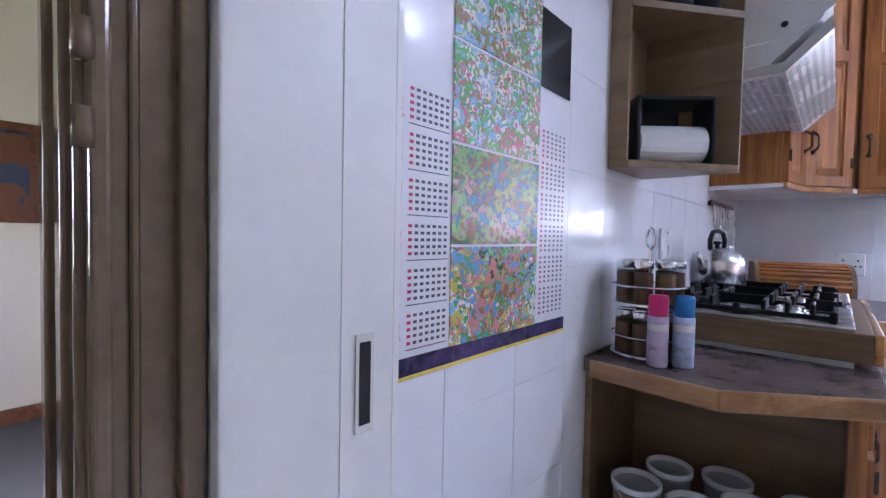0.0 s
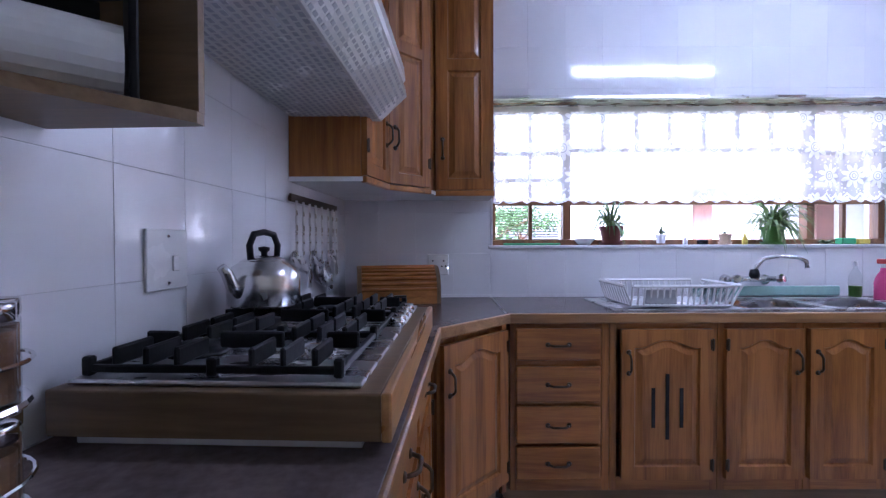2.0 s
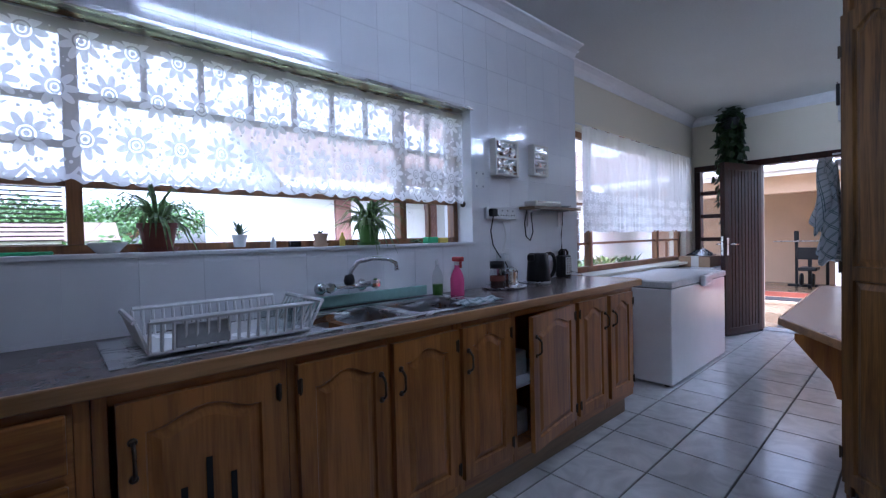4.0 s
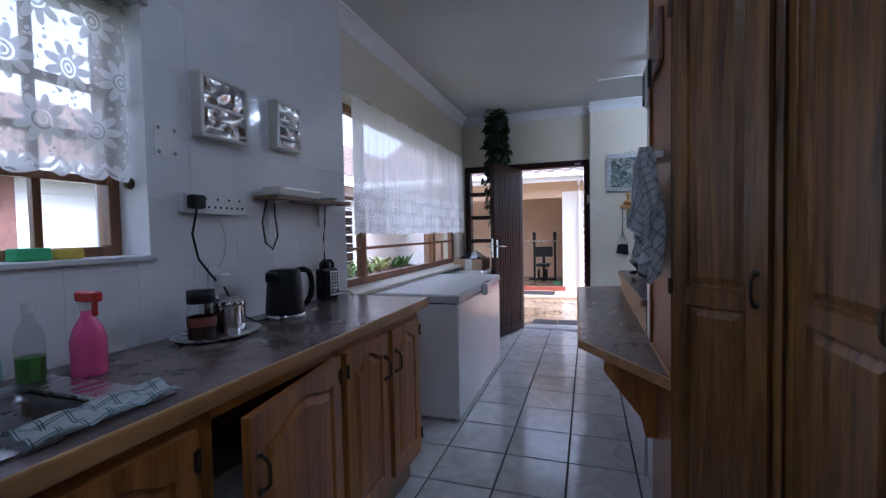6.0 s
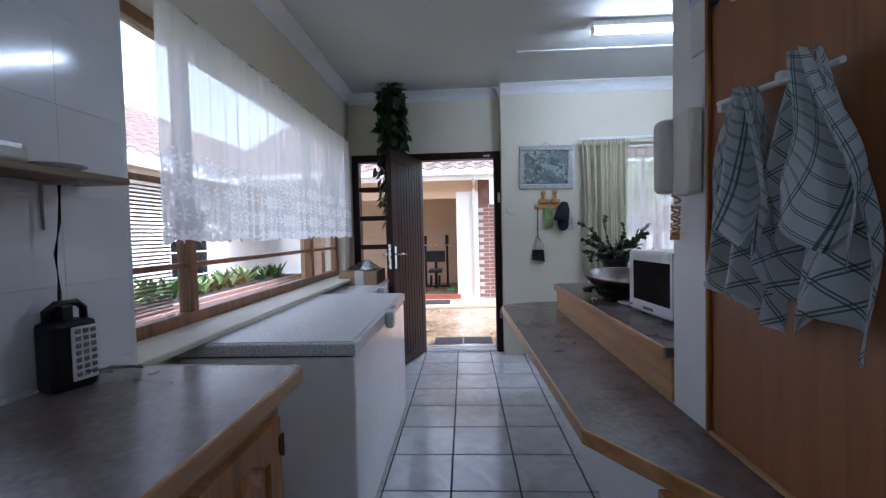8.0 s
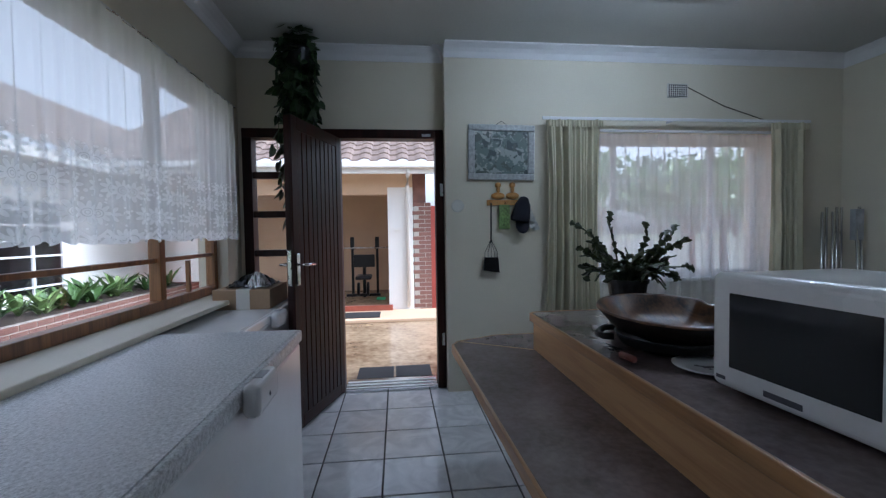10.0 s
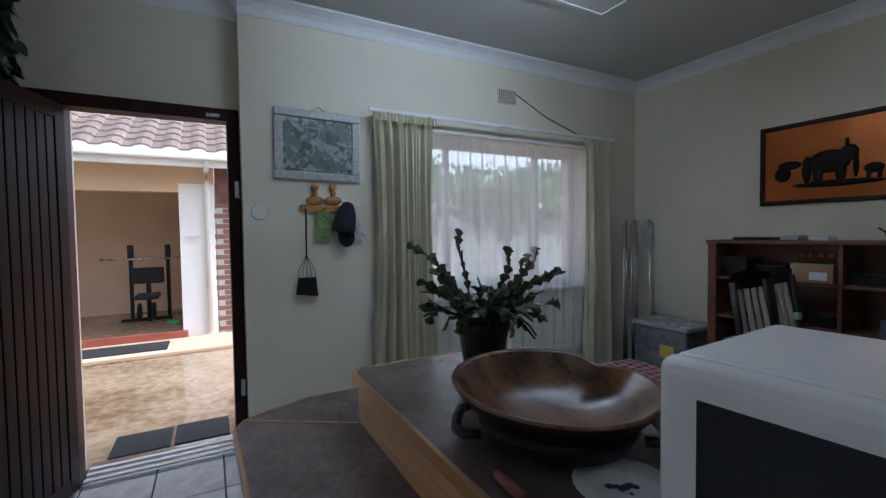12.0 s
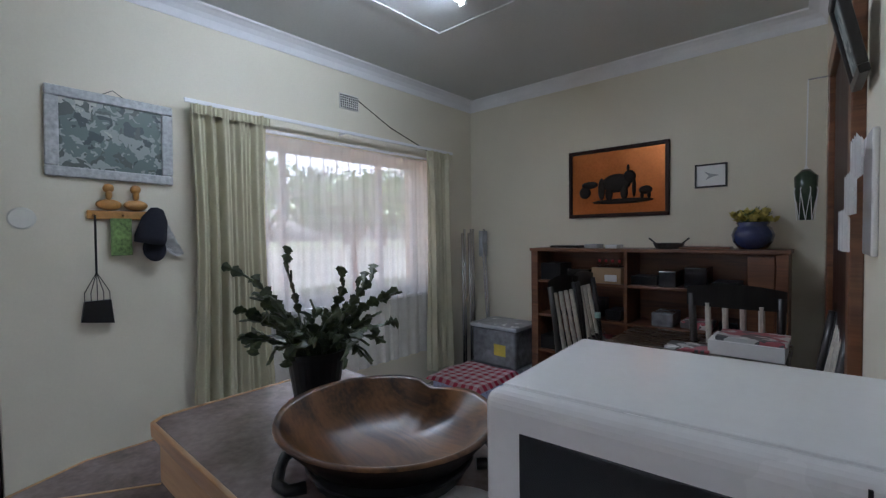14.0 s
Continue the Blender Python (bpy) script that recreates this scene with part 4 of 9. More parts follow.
for a, c in ((0.02, 0.1), (1.92, 2.0)):
    bm = box(0.07, 0.02, a, dwid - 0.07, 0.032, c, 0.003)
    bm.transform(dm)
    part("rail", bm, "door_dark", od)
bm = box(dwid - 0.065, 0.032, 0.94, dwid - 0.025, 0.037, 1.14, 0.004)
bm.transform(dm)
plate = part("handle_plate", bm, "chrome", od, "chrome backplate")
bm = tube([Vector((dwid - 0.045, 0.037, 1.07)), Vector((dwid - 0.045, 0.085, 1.07)), Vector((dwid - 0.06, 0.09, 1.07)), Vector((dwid - 0.16, 0.088, 1.065))], 0.009, 8)
bm.transform(dm)
part("lever", bm, "chrome", plate, "chrome lever handle", True)
bm = box(dwid - 0.003, -0.012, 0.94, dwid + 0.003, 0.012, 1.16, 0.001)
bm.transform(dm)
part("lock_plate", bm, "steel", od)
bm = tube([Vector((dwid - 0.02, -0.02, 1.07)), Vector((dwid - 0.02, -0.075, 1.07)), Vector((dwid - 0.12, -0.078, 1.07))], 0.009, 8)
bm.transform(dm)
part("lever", bm, "chrome", od, "chrome lever handle", True)

# ---------------------------------------------------------------- worktops and base units
def hw(x, y):
    p = HW @ Vector((x, y - 1.2, 0))
    return (p.x, p.y)


DIAG = (0.158, 2.361)
JOINT = (0.457, 2.664)
wt = thing("worktop", (0, 2, CT), "mottled brown laminate corner worktop with oak edging", "worktop")
ptsA = [hw(0.001, 1.12), hw(0.03, 1.105), hw(0.295, 1.085), hw(0.545, 1.262), DIAG, JOINT, (0.44, YW), hw(0.001, 3.21)]
part("top", prism(ptsA, CT - 0.034, CT, bevel=0.002), "laminate", wt)


def edging(a, b, drop=0.042, proud=0.012):
    a, b = Vector((*a, 0)), Vector((*b, 0))
    d = (b - a)
    m = Matrix.Translation((a.x, a.y, CT)) @ pose(0, 0, 0, 0, 0, math.degrees(math.atan2(d.y, d.x)))
    bm = box(-0.004, -proud, -drop, d.length + 0.004, 0.001, 0.0015, 0.005)
    bm.transform(m)
    return bm


for a, b in zip(ptsA[1:6], ptsA[2:6]):
    part("edging", edging(a, b), "edge", wt, "varnished oak edge strip")
SX0, SX1, SY0, SY1 = 0.93, 2.42, 2.715, 3.14
wb = thing("worktop", (2, 2.9, CT), "mottled brown laminate worktop with oak edging along the sink wall", "worktop")
part("top", box(0.442, 2.664, CT - 0.034, SX0 + 0.02, YW, CT), "laminate", wb)
part("top", prism([(SX1 - 0.02, 2.664), (3.80, 2.664), (3.835, 2.668), (3.857, 2.69), (3.857, YW), (SX1 - 0.02, YW)], CT - 0.034, CT), "laminate", wb)
part("top_strip", box(SX0 + 0.02, 2.664, CT - 0.034, SX1 - 0.02, SY0 + 0.02, CT), "laminate", wb)
part("top_strip", box(SX0 + 0.02, SY1 - 0.02, CT - 0.034, SX1 - 0.02, YW, CT), "laminate", wb)
part("edging", edging((0.46, 2.664), (3.83, 2.664)), "edge", wb, "varnished oak edge strip")
part("edging", edging((3.83, 2.666), (3.858, 2.694)), "edge", wb)
part("edging", edging((3.858, 2.69), (3.858, YW)), "edge", wb)
part("joint_strip", box(0.438, 2.668, CT, 0.449, YW, CT + 0.003, 0.001), "steel", wb)

FY = 2.674
ZB, ZT = 0.187, 0.829


def unit_body(th, x0, x1, y0=FY, hollow=False):
    bm = bmesh.new()
    box(x0, y0 + 0.001, 0.13, x0 + 0.018, YW - 0.012, CT - 0.036, 0, bm)
    box(x1 - 0.018, y0 + 0.001, 0.13, x1, YW - 0.012, CT - 0.036, 0, bm)
    box(x0 + 0.018, y0 + 0.02, 0.13, x1 - 0.018, YW - 0.012, 0.15, 0, bm)
    box(x0 + 0.018, YW - 0.03, 0.15, x1 - 0.018, YW - 0.012, CT - 0.036, 0, bm)
    part("carcass", bm, "oak_z", th)
    for a, b in ((x0, x0 + 0.03), (x1 - 0.03, x1)):
        part("face_stile", box(a, y0, 0.13, b, y0 + 0.018, CT - 0.036, 0.001), "oak_z", th)
    for a, b in ((0.825, CT - 0.036), (0.13, 0.19)):
        part("face_rail", box(x0 + 0.03, y0, a, x1 - 0.03, y0 + 0.018, b, 0.001), "oak_x", th)


th = thing("drawer_unit", (0.66, 2.9, 0.0), "varnished oak base unit with four drawers", "cabinet", "base units under the worktop")
unit_body(th, 0.462, 0.888)
part("face_frame", box(0.493, FY + 0.002, 0.19, 0.857, FY + 0.018, 0.825), "oak_x", th)
for z0, z1 in ((0.697, 0.833), (0.518, 0.671), (0.342, 0.5), (0.186, 0.326)):
    bm = box(0.486, FY - 0.022, z0, 0.846, FY - 0.001, z1, 0.006)
    d = part("drawer", bm, "oak_x", th)
    part("handle", pull(pose(0.666, FY - 0.022, (z0 + z1) / 2, 0, 90, 0)), "bronze", d, "dark bronze bowed drawer pull", True)
UNITS = [(0.89, 1.352, 0.934, 1.323, -1), (1.354, 1.723, 1.38, 1.711, 1), (1.725, 2.073, 1.737, 2.06, -1), (2.075, 2.432, 2.09, 2.408, -1), (2.434, 2.984, 2.47, 2.962, 0), (2.986, 3.351, 3.005, 3.331, 1), (3.353, 3.72, 3.374, 3.68, -1)]
for x0, x1, a, b, side in UNITS:
    lab = "varnished oak base unit with arched raised-panel door"
    if side == 0:
        lab = "varnished oak base unit with its door ajar on dark shelves"
    elif x0 == 0.89:
        lab = "varnished oak base unit with three vent slots in its door"
    th = thing("base_unit", ((x0 + x1) / 2, 2.9, 0), lab, "cabinet", "base units under the worktop")
    unit_body(th, x0, x1)
    if side:
        cabinet_door(th, pose(a, FY - 0.001, ZB), b - a, ZT - ZB, "oak_z", side, 0.78)
        if x0 == 0.89:
            for dx, z0, z1 in ((-0.06, 0.41, 0.58), (0.0, 0.36, 0.64), (0.06, 0.41, 0.58)):
                c = (a + b) / 2 + dx
                part("vent_slot", box(c - 0.008, FY - 0.0245, z0, c + 0.008, FY - 0.0225, z1, 0.0005), "hole", th)
    else:
        wdt = b - a - 0.006
        m = Matrix.Translation((b, FY - 0.001, ZB)) @ pose(0, 0, 0, 0, 0, 8) @ Matrix.Translation((-wdt, 0, 0))
        cabinet_door(th, m, wdt, ZT - ZB, "oak_z", -1, 0.78)
        part("shelf", box(x0 + 0.02, 2.72, 0.45, x1 - 0.02, 3.15, 0.466), "plastic_w", th)
bm = box(0.44, 2.725, 0, 3.70, 2.74, 0.13)
part("plinth_board", bm, "shelfwood", thing("plinth", (2, 2.73, 0), "brown wood plinth under the base units", "plinth", kind="structure"))
for zz, lab in ((0.151, "white storage tub inside the open cupboard"), (0.467, "white box on the cupboard shelf")):
    part("tub", box(2.5, 2.8, zz, 2.72, 2.98, zz + 0.13, 0.01), "plastic_w", thing("storage_tub", (2.6, 2.9, zz), lab, "tub"))

# corner unit with a slanting door
cu = thing("corner_unit", (0.2, 2.7, 0), "varnished oak corner base unit with slanting arched door", "cabinet", "base units under the worktop")
ddir = Vector((JOINT[0] - DIAG[0], JOINT[1] - DIAG[1], 0))
dlen = ddir.length
cm = Matrix.Translation((DIAG[0], DIAG[1], 0)) @ pose(0, 0, 0, 0, 0, math.degrees(math.atan2(ddir.y, ddir.x))) @ Matrix.Translation((0, 0.012, 0))
part("carcass", prism([(DIAG[0] - 0.02, DIAG[1] + 0.03), (JOINT[0] - 0.02, JOINT[1] + 0.04), (0.44, YW - 0.012), hw(0.004, 3.19), hw(0.004, 2.375)], 0.13, CT - 0.036), "oak_z", cu)
bm = box(0.004, -0.001, 0.13, 0.035, 0.016, CT - 0.036)
box(dlen - 0.035, -0.001, 0.13, dlen - 0.004, 0.016, CT - 0.036, 0, bm)
bm.transform(cm)
part("face_stiles", bm, "oak_z", cu)
cabinet_door(cu, cm @ Matrix.Translation((0.02, -0.002, ZB)), dlen - 0.04, ZT - ZB, "oak_z", -1, 0.78)
bm = box(0, 0.06, 0, dlen, 0.075, 0.13)
bm.transform(cm)
part("plinth_board", bm, "shelfwood", cu)

# hob side: drawers and doors along the wall, open shelves at the end
HM = HW @ pose(0.52, 0, 0, 0, 0, 90)   # x along the wall from y = 1.2, face at -y
for i, (a, b) in enumerate(((0.27, 0.70), (0.705, 1.14))):
    th = thing("base_unit", HM @ Vector(((a + b) / 2, 0.2, 0)), "varnished oak base unit beneath the hob with drawer and arched door", "cabinet", "base units under the worktop")
    bm = box(a, 0.002, 0.13, b, 0.50, CT - 0.036)
    bm.transform(HM)
    part("carcass", bm, "oak_z", th)
    bm = box(a + 0.02, -0.02, 0.71, b - 0.02, 0.001, ZT, 0.006)
    bm.transform(HM)
    d = part("drawer", bm, "oak_x", th)
    part("handle", pull(HM @ pose((a + b) / 2, -0.02, 0.77, 0, 90, 0)), "bronze", d, "dark bronze bowed drawer pull", True)
    cabinet_door(th, HM @ Matrix.Translation((a + 0.02, 0, ZB)), b - a - 0.04, 0.69 - ZB, "oak_z", 1 - 2 * i, 0.8)
    bm = box(a, 0.05, 0, b, 0.065, 0.13)
    bm.transform(HM)
    part("plinth_board", bm, "shelfwood", th)
op = thing("open_end_shelf", hw(0.25, 1.3) + (0.0,), "brown open end shelf unit under the angled worktop", "shelf")
shelf_pts = [hw(0.004, 1.13), hw(0.29, 1.11), hw(0.515, 1.28), hw(0.515, 1.465), hw(0.004, 1.465)]
for z in (0.10, 0.44):
    part("shelf", prism(shelf_pts, z, z + 0.018), "shelfwood", op)
bm = box(0.004, 0.25, 0, 0.515, 0.267, CT - 0.036)
bm.transform(HW)
part("back_panel", bm, "shelfwood", op)
bm = box(0.003, -0.07, 0, 0.02, 0.25, CT - 0.036)
bm.transform(HW)
part("side_panel", bm, "shelfwood", op)
bm = box(0.49, 0.095, 0, 0.52, 0.25, CT - 0.036, 0.002)
bm.transform(HW)
part("corner_post", bm, "oak_z", op)

# ---------------------------------------------------------------- lamps
def batten(name, m, label, tube_mat):
    """Twin-ended fluorescent batten along its own x, hung from z = 0 downwards."""
    th = thing(name, m.translation, label, "ceiling light", "fluorescent lights")
    bm = box(-0.62, -0.035, -0.045, 0.62, 0.035, 0, 0.004)
    bm.transform(m)
    part("housing", bm, "plastic_w", th)
    for x in (-0.61, 0.61):
        bm = box(x - 0.012, -0.02, -0.095, x + 0.012, 0.02, -0.045, 0.004)
        bm.transform(m)
        part("lamp_holder", bm, "plastic_w", th)
    bm = lathe([(0, -0.597), (0.013, -0.597), (0.013, 0.597), (0, 0.597)], (0, 0, 0), 14)
    bm.transform(m @ pose(0, 0, -0.073, 0, 90, 0))
    part("tube_lamp", bm, tube_mat, th, "lit fluorescent tube", True)


batten("ceiling_light", pose(1.86, 1.97, CEIL), "lit white fluorescent batten on the kitchen ceiling", "lamp")
batten("ceiling_light", pose(5.83, 0.67, CEIL, 0, 0, 90), "lit white fluorescent batten on the dining ceiling", "lamp_dining")

# ---------------------------------------------------------------- wall cupboards
ZU0, ZU1 = 1.43, 2.56
C2, C2B, C3, C4, C5 = (-0.13, 2.44), (-0.07, 2.68), (0.107, 2.86), (0.139, 2.935), (0.425, 2.935)
uc = thing("wall_cupboard", (0.0, 2.9, ZU0), "varnished oak corner wall cupboard with raised-panel doors", "wall cupboard")
part("carcass", prism([hw(0.004, 2.44), C2, C2B, C3, C4, (0.425, 2.937), (0.425, YW - 0.002), hw(0.004, 3.19)], ZU0 + 0.018, CEIL - 0.004), "oak_z", uc)
part("bottom_board", prism([hw(0.004, 2.435), (C2[0] + 0.01, 2.435), (C2B[0] + 0.015, C2B[1] - 0.012), (C3[0] + 0.014, C3[1] - 0.012), (C4[0] + 0.006, 2.915), (0.43, 2.915), (0.43, YW - 0.004), hw(0.006, 3.18)], ZU0, ZU0 + 0.018), "white", uc, "white underside board")


def facing(a, b):
    d = Vector((b[0] - a[0], b[1] - a[1], 0))
    return Matrix.Translation((a[0], a[1], 0)) @ pose(0, 0, 0, 0, 0, math.degrees(math.atan2(d.y, d.x))), d.length


for a, b, side in ((C2, C2B, 1), (C2B, C3, -1), (C4, C5, -1)):
    m, ln = facing(a, b)
    cabinet_door(uc, m @ Matrix.Translation((0.008, -0.002, ZU0 + 0.025)), ln - 0.016, ZU1 - ZU0 - 0.03, "oak_z", side, 0.18, splits=[0.60])
m, ln = facing(C2, C2B)
for a, b in ((C2, C2B), (C2B, C3), (C4, C5)):
    m, ln = facing(a, b)
    bm = box(-0.002, -0.026, ZU0 - 0.004, ln + 0.002, 0.0, ZU0 + 0.022, 0.006)
    bm.transform(m)
    part("light_rail", bm, "oak_x", uc)

# cooker hood
ch = thing("cooker_hood", HW @ Vector((0.2, 0.88, 1.67)), "white cooker hood with perforated filter under cloudy film", "cooker hood")


def hood_prism(prof, y0, y1):
    b = bmesh.new()
    rows = [[b.verts.new((x, y, z)) for x, z in prof] for y in (y0, y1)]
    k = len(prof)
    for i in range(k):
        b.faces.new((rows[0][i], rows[0][(i + 1) % k], rows[1][(i + 1) % k], rows[1][i]))
    b.faces.new(rows[0][::-1])
    b.faces.new(rows[1])
    b.transform(HW)
    return b


part("body", hood_prism([(0.002, 1.70), (0.30, 1.70), (0.41, 1.80), (0.43, 1.83), (0.425, 1.88), (0.30, 1.95), (0.002, 2.02)], 0.43, 1.33), "white", ch)
part("side_plate", hood_prism([(0.004, 1.77), (0.34, 1.76), (0.435, 1.82), (0.435, 1.885), (0.30, 1.96), (0.004, 2.03)], 0.42, 0.43), "white", ch)
part("filter_tray", hood_prism([(0.01, 1.672), (0.335, 1.672), (0.435, 1.765), (0.43, 1.80), (0.33, 1.70), (0.01, 1.699)], 0.435, 1.325), "film", ch, "perforated filter wrapped in cloudy film")
part("screw", lathe([(0, 0), (0.009, 0), (0.007, 0.004), (0, 0.005)], (0, 0, 0), 10, None, HW @ pose(0.33, 0.42, 1.80, 90)), "hole", ch)
for k in range(2):
    bm = bmesh.new()
    nx, ny = (14, 30) if k == 0 else (6, 30)
    for i in range(nx):
        for j in range(ny):
            y = 0.47 + 0.82 * (j + (0.5 if i % 2 else 0.0)) / ny
            if k == 0:
                p = Vector((0.03 + 0.29 * i / (nx - 1), y, 1.6712))
                box(p.x - 0.006, p.y - 0.009, p.z - 0.0005, p.x + 0.006, p.y + 0.009, p.z + 0.0005, 0, bm)
            else:
                f = (i + 0.5) / nx
                c = Matrix.Translation((0.335 + 0.1 * f, y, 1.672 + 0.093 * f)) @ pose(0, 0, 0, 0, -43, 0)
                box(-0.005, -0.009, -0.0008, 0.005, 0.009, 0.0004, 0, bm, c)
    bm.transform(HW)
    ob = part("filter_mesh", bm, "clearbox", ch, "rows of small filter holes")
    ob["kind"] = "stuff"

# open corner shelf
ns = thing("open_wall_shelf", HW @ Vector((0.1, 0.17, 1.38)), "brown open wall shelf with angled front boards", "wall shelf")
for z in (1.38, 1.79, 2.2):
    b = prism([(0.002, 0.03), (0.055, 0.03), (0.255, 0.285), (0.255, 0.304), (0.002, 0.304)], z, z + 0.018)
    b.transform(HW)
    part("shelf", b, "shelfwood", ns)
bm = box(0.002, 0.290, 1.398, 0.255, 0.306, 2.6, 0.001)
bm.transform(HW)
part("side_panel", bm, "shelfwood", ns)
bm = box(0.001, 0.031, 1.398, 0.008, 0.290, 2.6)
box(0.008, 0.03, 1.398, 0.05, 0.042, 2.6, 0, bm)
bm.transform(HW)
part("back_panel", bm, "shelfwood", ns)

# paper towel in its black holder
pt = thing("paper_towel_holder", HW @ Vector((0.12, 0.2, 1.398)), "black open-fronted paper towel holder on the wall shelf", "towel holder")
HT = HW @ pose(0.055, 0.085, 1.398, 0, 0, 42)
for a in ((0, -0.0, 0, 0.012, 0.13, 0.18), (0.2, -0.0, 0, 0.212, 0.13, 0.18), (0.012, 0.0, 0.168, 0.2, 0.13, 0.18), (0.012, 0.12, 0.0, 0.2, 0.13, 0.168)):
    bm = box(*a, 0.003)
    bm.transform(HT)
    part("panel", bm, "black", pt)
rollp = lathe([(0, -0.09), (0.02, -0.09), (0.052, -0.09), (0.052, 0.09), (0.02, 0.09), (0, 0.09)], (0, 0, 0), 24)
rollp.transform(HT @ pose(0.106, 0.055, 0.058, 0, 90, 0))
solo("paper_towel_roll", rollp, "paper", "white paper towel roll in the black holder", "paper roll", smooth=False)
for k, (px, py, rr) in enumerate(((0.10, 0.22, 0.05), (0.17, 0.25, 0.038))):
    c = HW @ Vector((px, py, 1.808))
    solo("black_pot", lathe([(0, 0), (rr * 0.7, 0), (rr, rr * 0.6), (rr * 0.95, rr * 1.2), (rr * 0.5, rr * 1.6), (rr * 0.45, rr * 1.8), (0, rr * 1.8)], c, 20), "iron", "small black glazed pot on the wall shelf", "pot", "pots on the wall shelf", smooth=True)

# ---------------------------------------------------------------- hob
hob = thing("gas_hob", HW @ Vector((0.28, 0.68, CT)), "stainless gas hob with cast iron supports on a wooden box", "hob")
bm = box(0.03, 0.265, CT + 0.018, 0.532, 1.10, CT + 0.088, 0.003)
bm.transform(HW)
part("oak_box", bm, "shelfwood", hob, "brown wooden box under the hob")
bm = box(0.532, 0.262, CT + 0.018, 0.548, 1.10, CT + 0.09, 0.004)
bm.transform(HW)
part("front_board", bm, "oak_front_lit", hob)
bm = box(0.06, 0.285, CT, 0.50, 1.08, CT + 0.018, 0.002)
bm.transform(HW)
part("feet_strip", bm, "white", hob, "white strip under the box")
bm = box(0.045, 0.285, CT + 0.088, 0.50, 1.075, CT + 0.097, 0.004)
bm.transform(HW)
part("steel_plate", bm, "steel", hob)
zt = CT + 0.097
BURN = ((0.15, 0.45, 0.042), (0.37, 0.45, 0.034), (0.15, 0.70, 0.05), (0.37, 0.70, 0.034), (0.26, 0.92, 0.042))
for bx, by, br in BURN:
    bm = lathe([(0, 0), (br * 1.25, 0), (br * 1.2, 0.006), (br, 0.008), (br, 0.016), (br * 0.9, 0.02), (0, 0.022)], HW @ Vector((bx, by, zt)), 20)
    part("burner", bm, "alu" if br < 0.04 else "iron", hob, smooth=True)
for y0, y1 in ((0.31, 0.565), (0.575, 0.83), (0.84, 1.045)):
    bm = bmesh.new()
    for x in (0.06, 0.46):
        box(x - 0.006, y0, zt + 0.005, x + 0.006, y1, zt + 0.017, 0.002, bm, seg=1)
    for y in (y0, y1):
        box(0.066, y - 0.005, zt + 0.005, 0.454, y + 0.005, zt + 0.017, 0.002, bm, seg=1)
    ym = (y0 + y1) / 2
    for x in (0.10, 0.15, 0.20, 0.32, 0.37, 0.42):
        for ya, yb in ((y0, y0 + 0.085), (y1 - 0.085, y1)):
            box(x - 0.005, ya, zt + 0.014, x + 0.005, yb, zt + 0.044, 0.003, bm, seg=1)
    for xa, xb in ((0.06, 0.12), (0.2, 0.32), (0.4, 0.46)):
        box(xa, ym - 0.005, zt + 0.014, xb, ym + 0.005, zt + 0.044, 0.003, bm, seg=1)
    for x in (0.06, 0.26, 0.46):
        for y in (y0, y1):
            box(x - 0.008, y - 0.008, zt, x + 0.008, y + 0.008, zt + 0.03, 0.003, bm, seg=1)
    bm.transform(HW)
    part("pan_support", bm, "iron", hob)
for i in range(5):
    bm = lathe([(0, 0), (0.017, 0), (0.015, 0.018), (0.012, 0.02), (0, 0.02)], HW @ Vector((0.482, 0.74 + i * 0.06, zt)), 16)
    part("knob", bm, "chrome", hob, smooth=True)

# stovetop kettle
kb = HW @ Vector((0.13, 0.765, zt + 0.046))
ke = thing("kettle", kb, "dull aluminium stovetop kettle with black hoop handle", "kettle")
part("body", lathe([(0, 0), (0.085, 0), (0.09, 0.006), (0.09, 0.075), (0.082, 0.098), (0.06, 0.112), (0.058, 0.116), (0, 0.116)], kb, 32), "alu", ke, smooth=True)
part("lid", lathe([(0, 0.112), (0.055, 0.114), (0.054, 0.119), (0.03, 0.128), (0, 0.13)], kb, 28), "alu", ke, smooth=True)
part("knob", lathe([(0, 0.128), (0.008, 0.129), (0.008, 0.138), (0.014, 0.142), (0.014, 0.15), (0, 0.153)], kb, 14), "black", ke, smooth=True)
sd = Vector((-0.35, -0.94, 0)).normalized()
part("spout", tube([kb + sd * 0.08 + Vector((0, 0, 0.04)), kb + sd * 0.105 + Vector((0, 0, 0.06)), kb + sd * 0.12 + Vector((0, 0, 0.09)), kb + sd * 0.135 + Vector((0, 0, 0.105))], 0.018, 12, taper=0.011), "alu", ke, smooth=True)
hd = Vector((0.94, -0.35, 0)).normalized() * 0.055
part("handle", tube([kb - sd * 0.045 + Vector((0, 0, 0.11)), kb - sd * 0.05 + Vector((0, 0, 0.155)), kb - sd * 0.035 + Vector((0, 0, 0.184)), kb + Vector((0, 0, 0.19)), kb + sd * 0.035 + Vector((0, 0, 0.184)), kb + sd * 0.05 + Vector((0, 0, 0.155)), kb + sd * 0.045 + Vector((0, 0, 0.11))], 0.0085, 10), "black", ke, smooth=True)

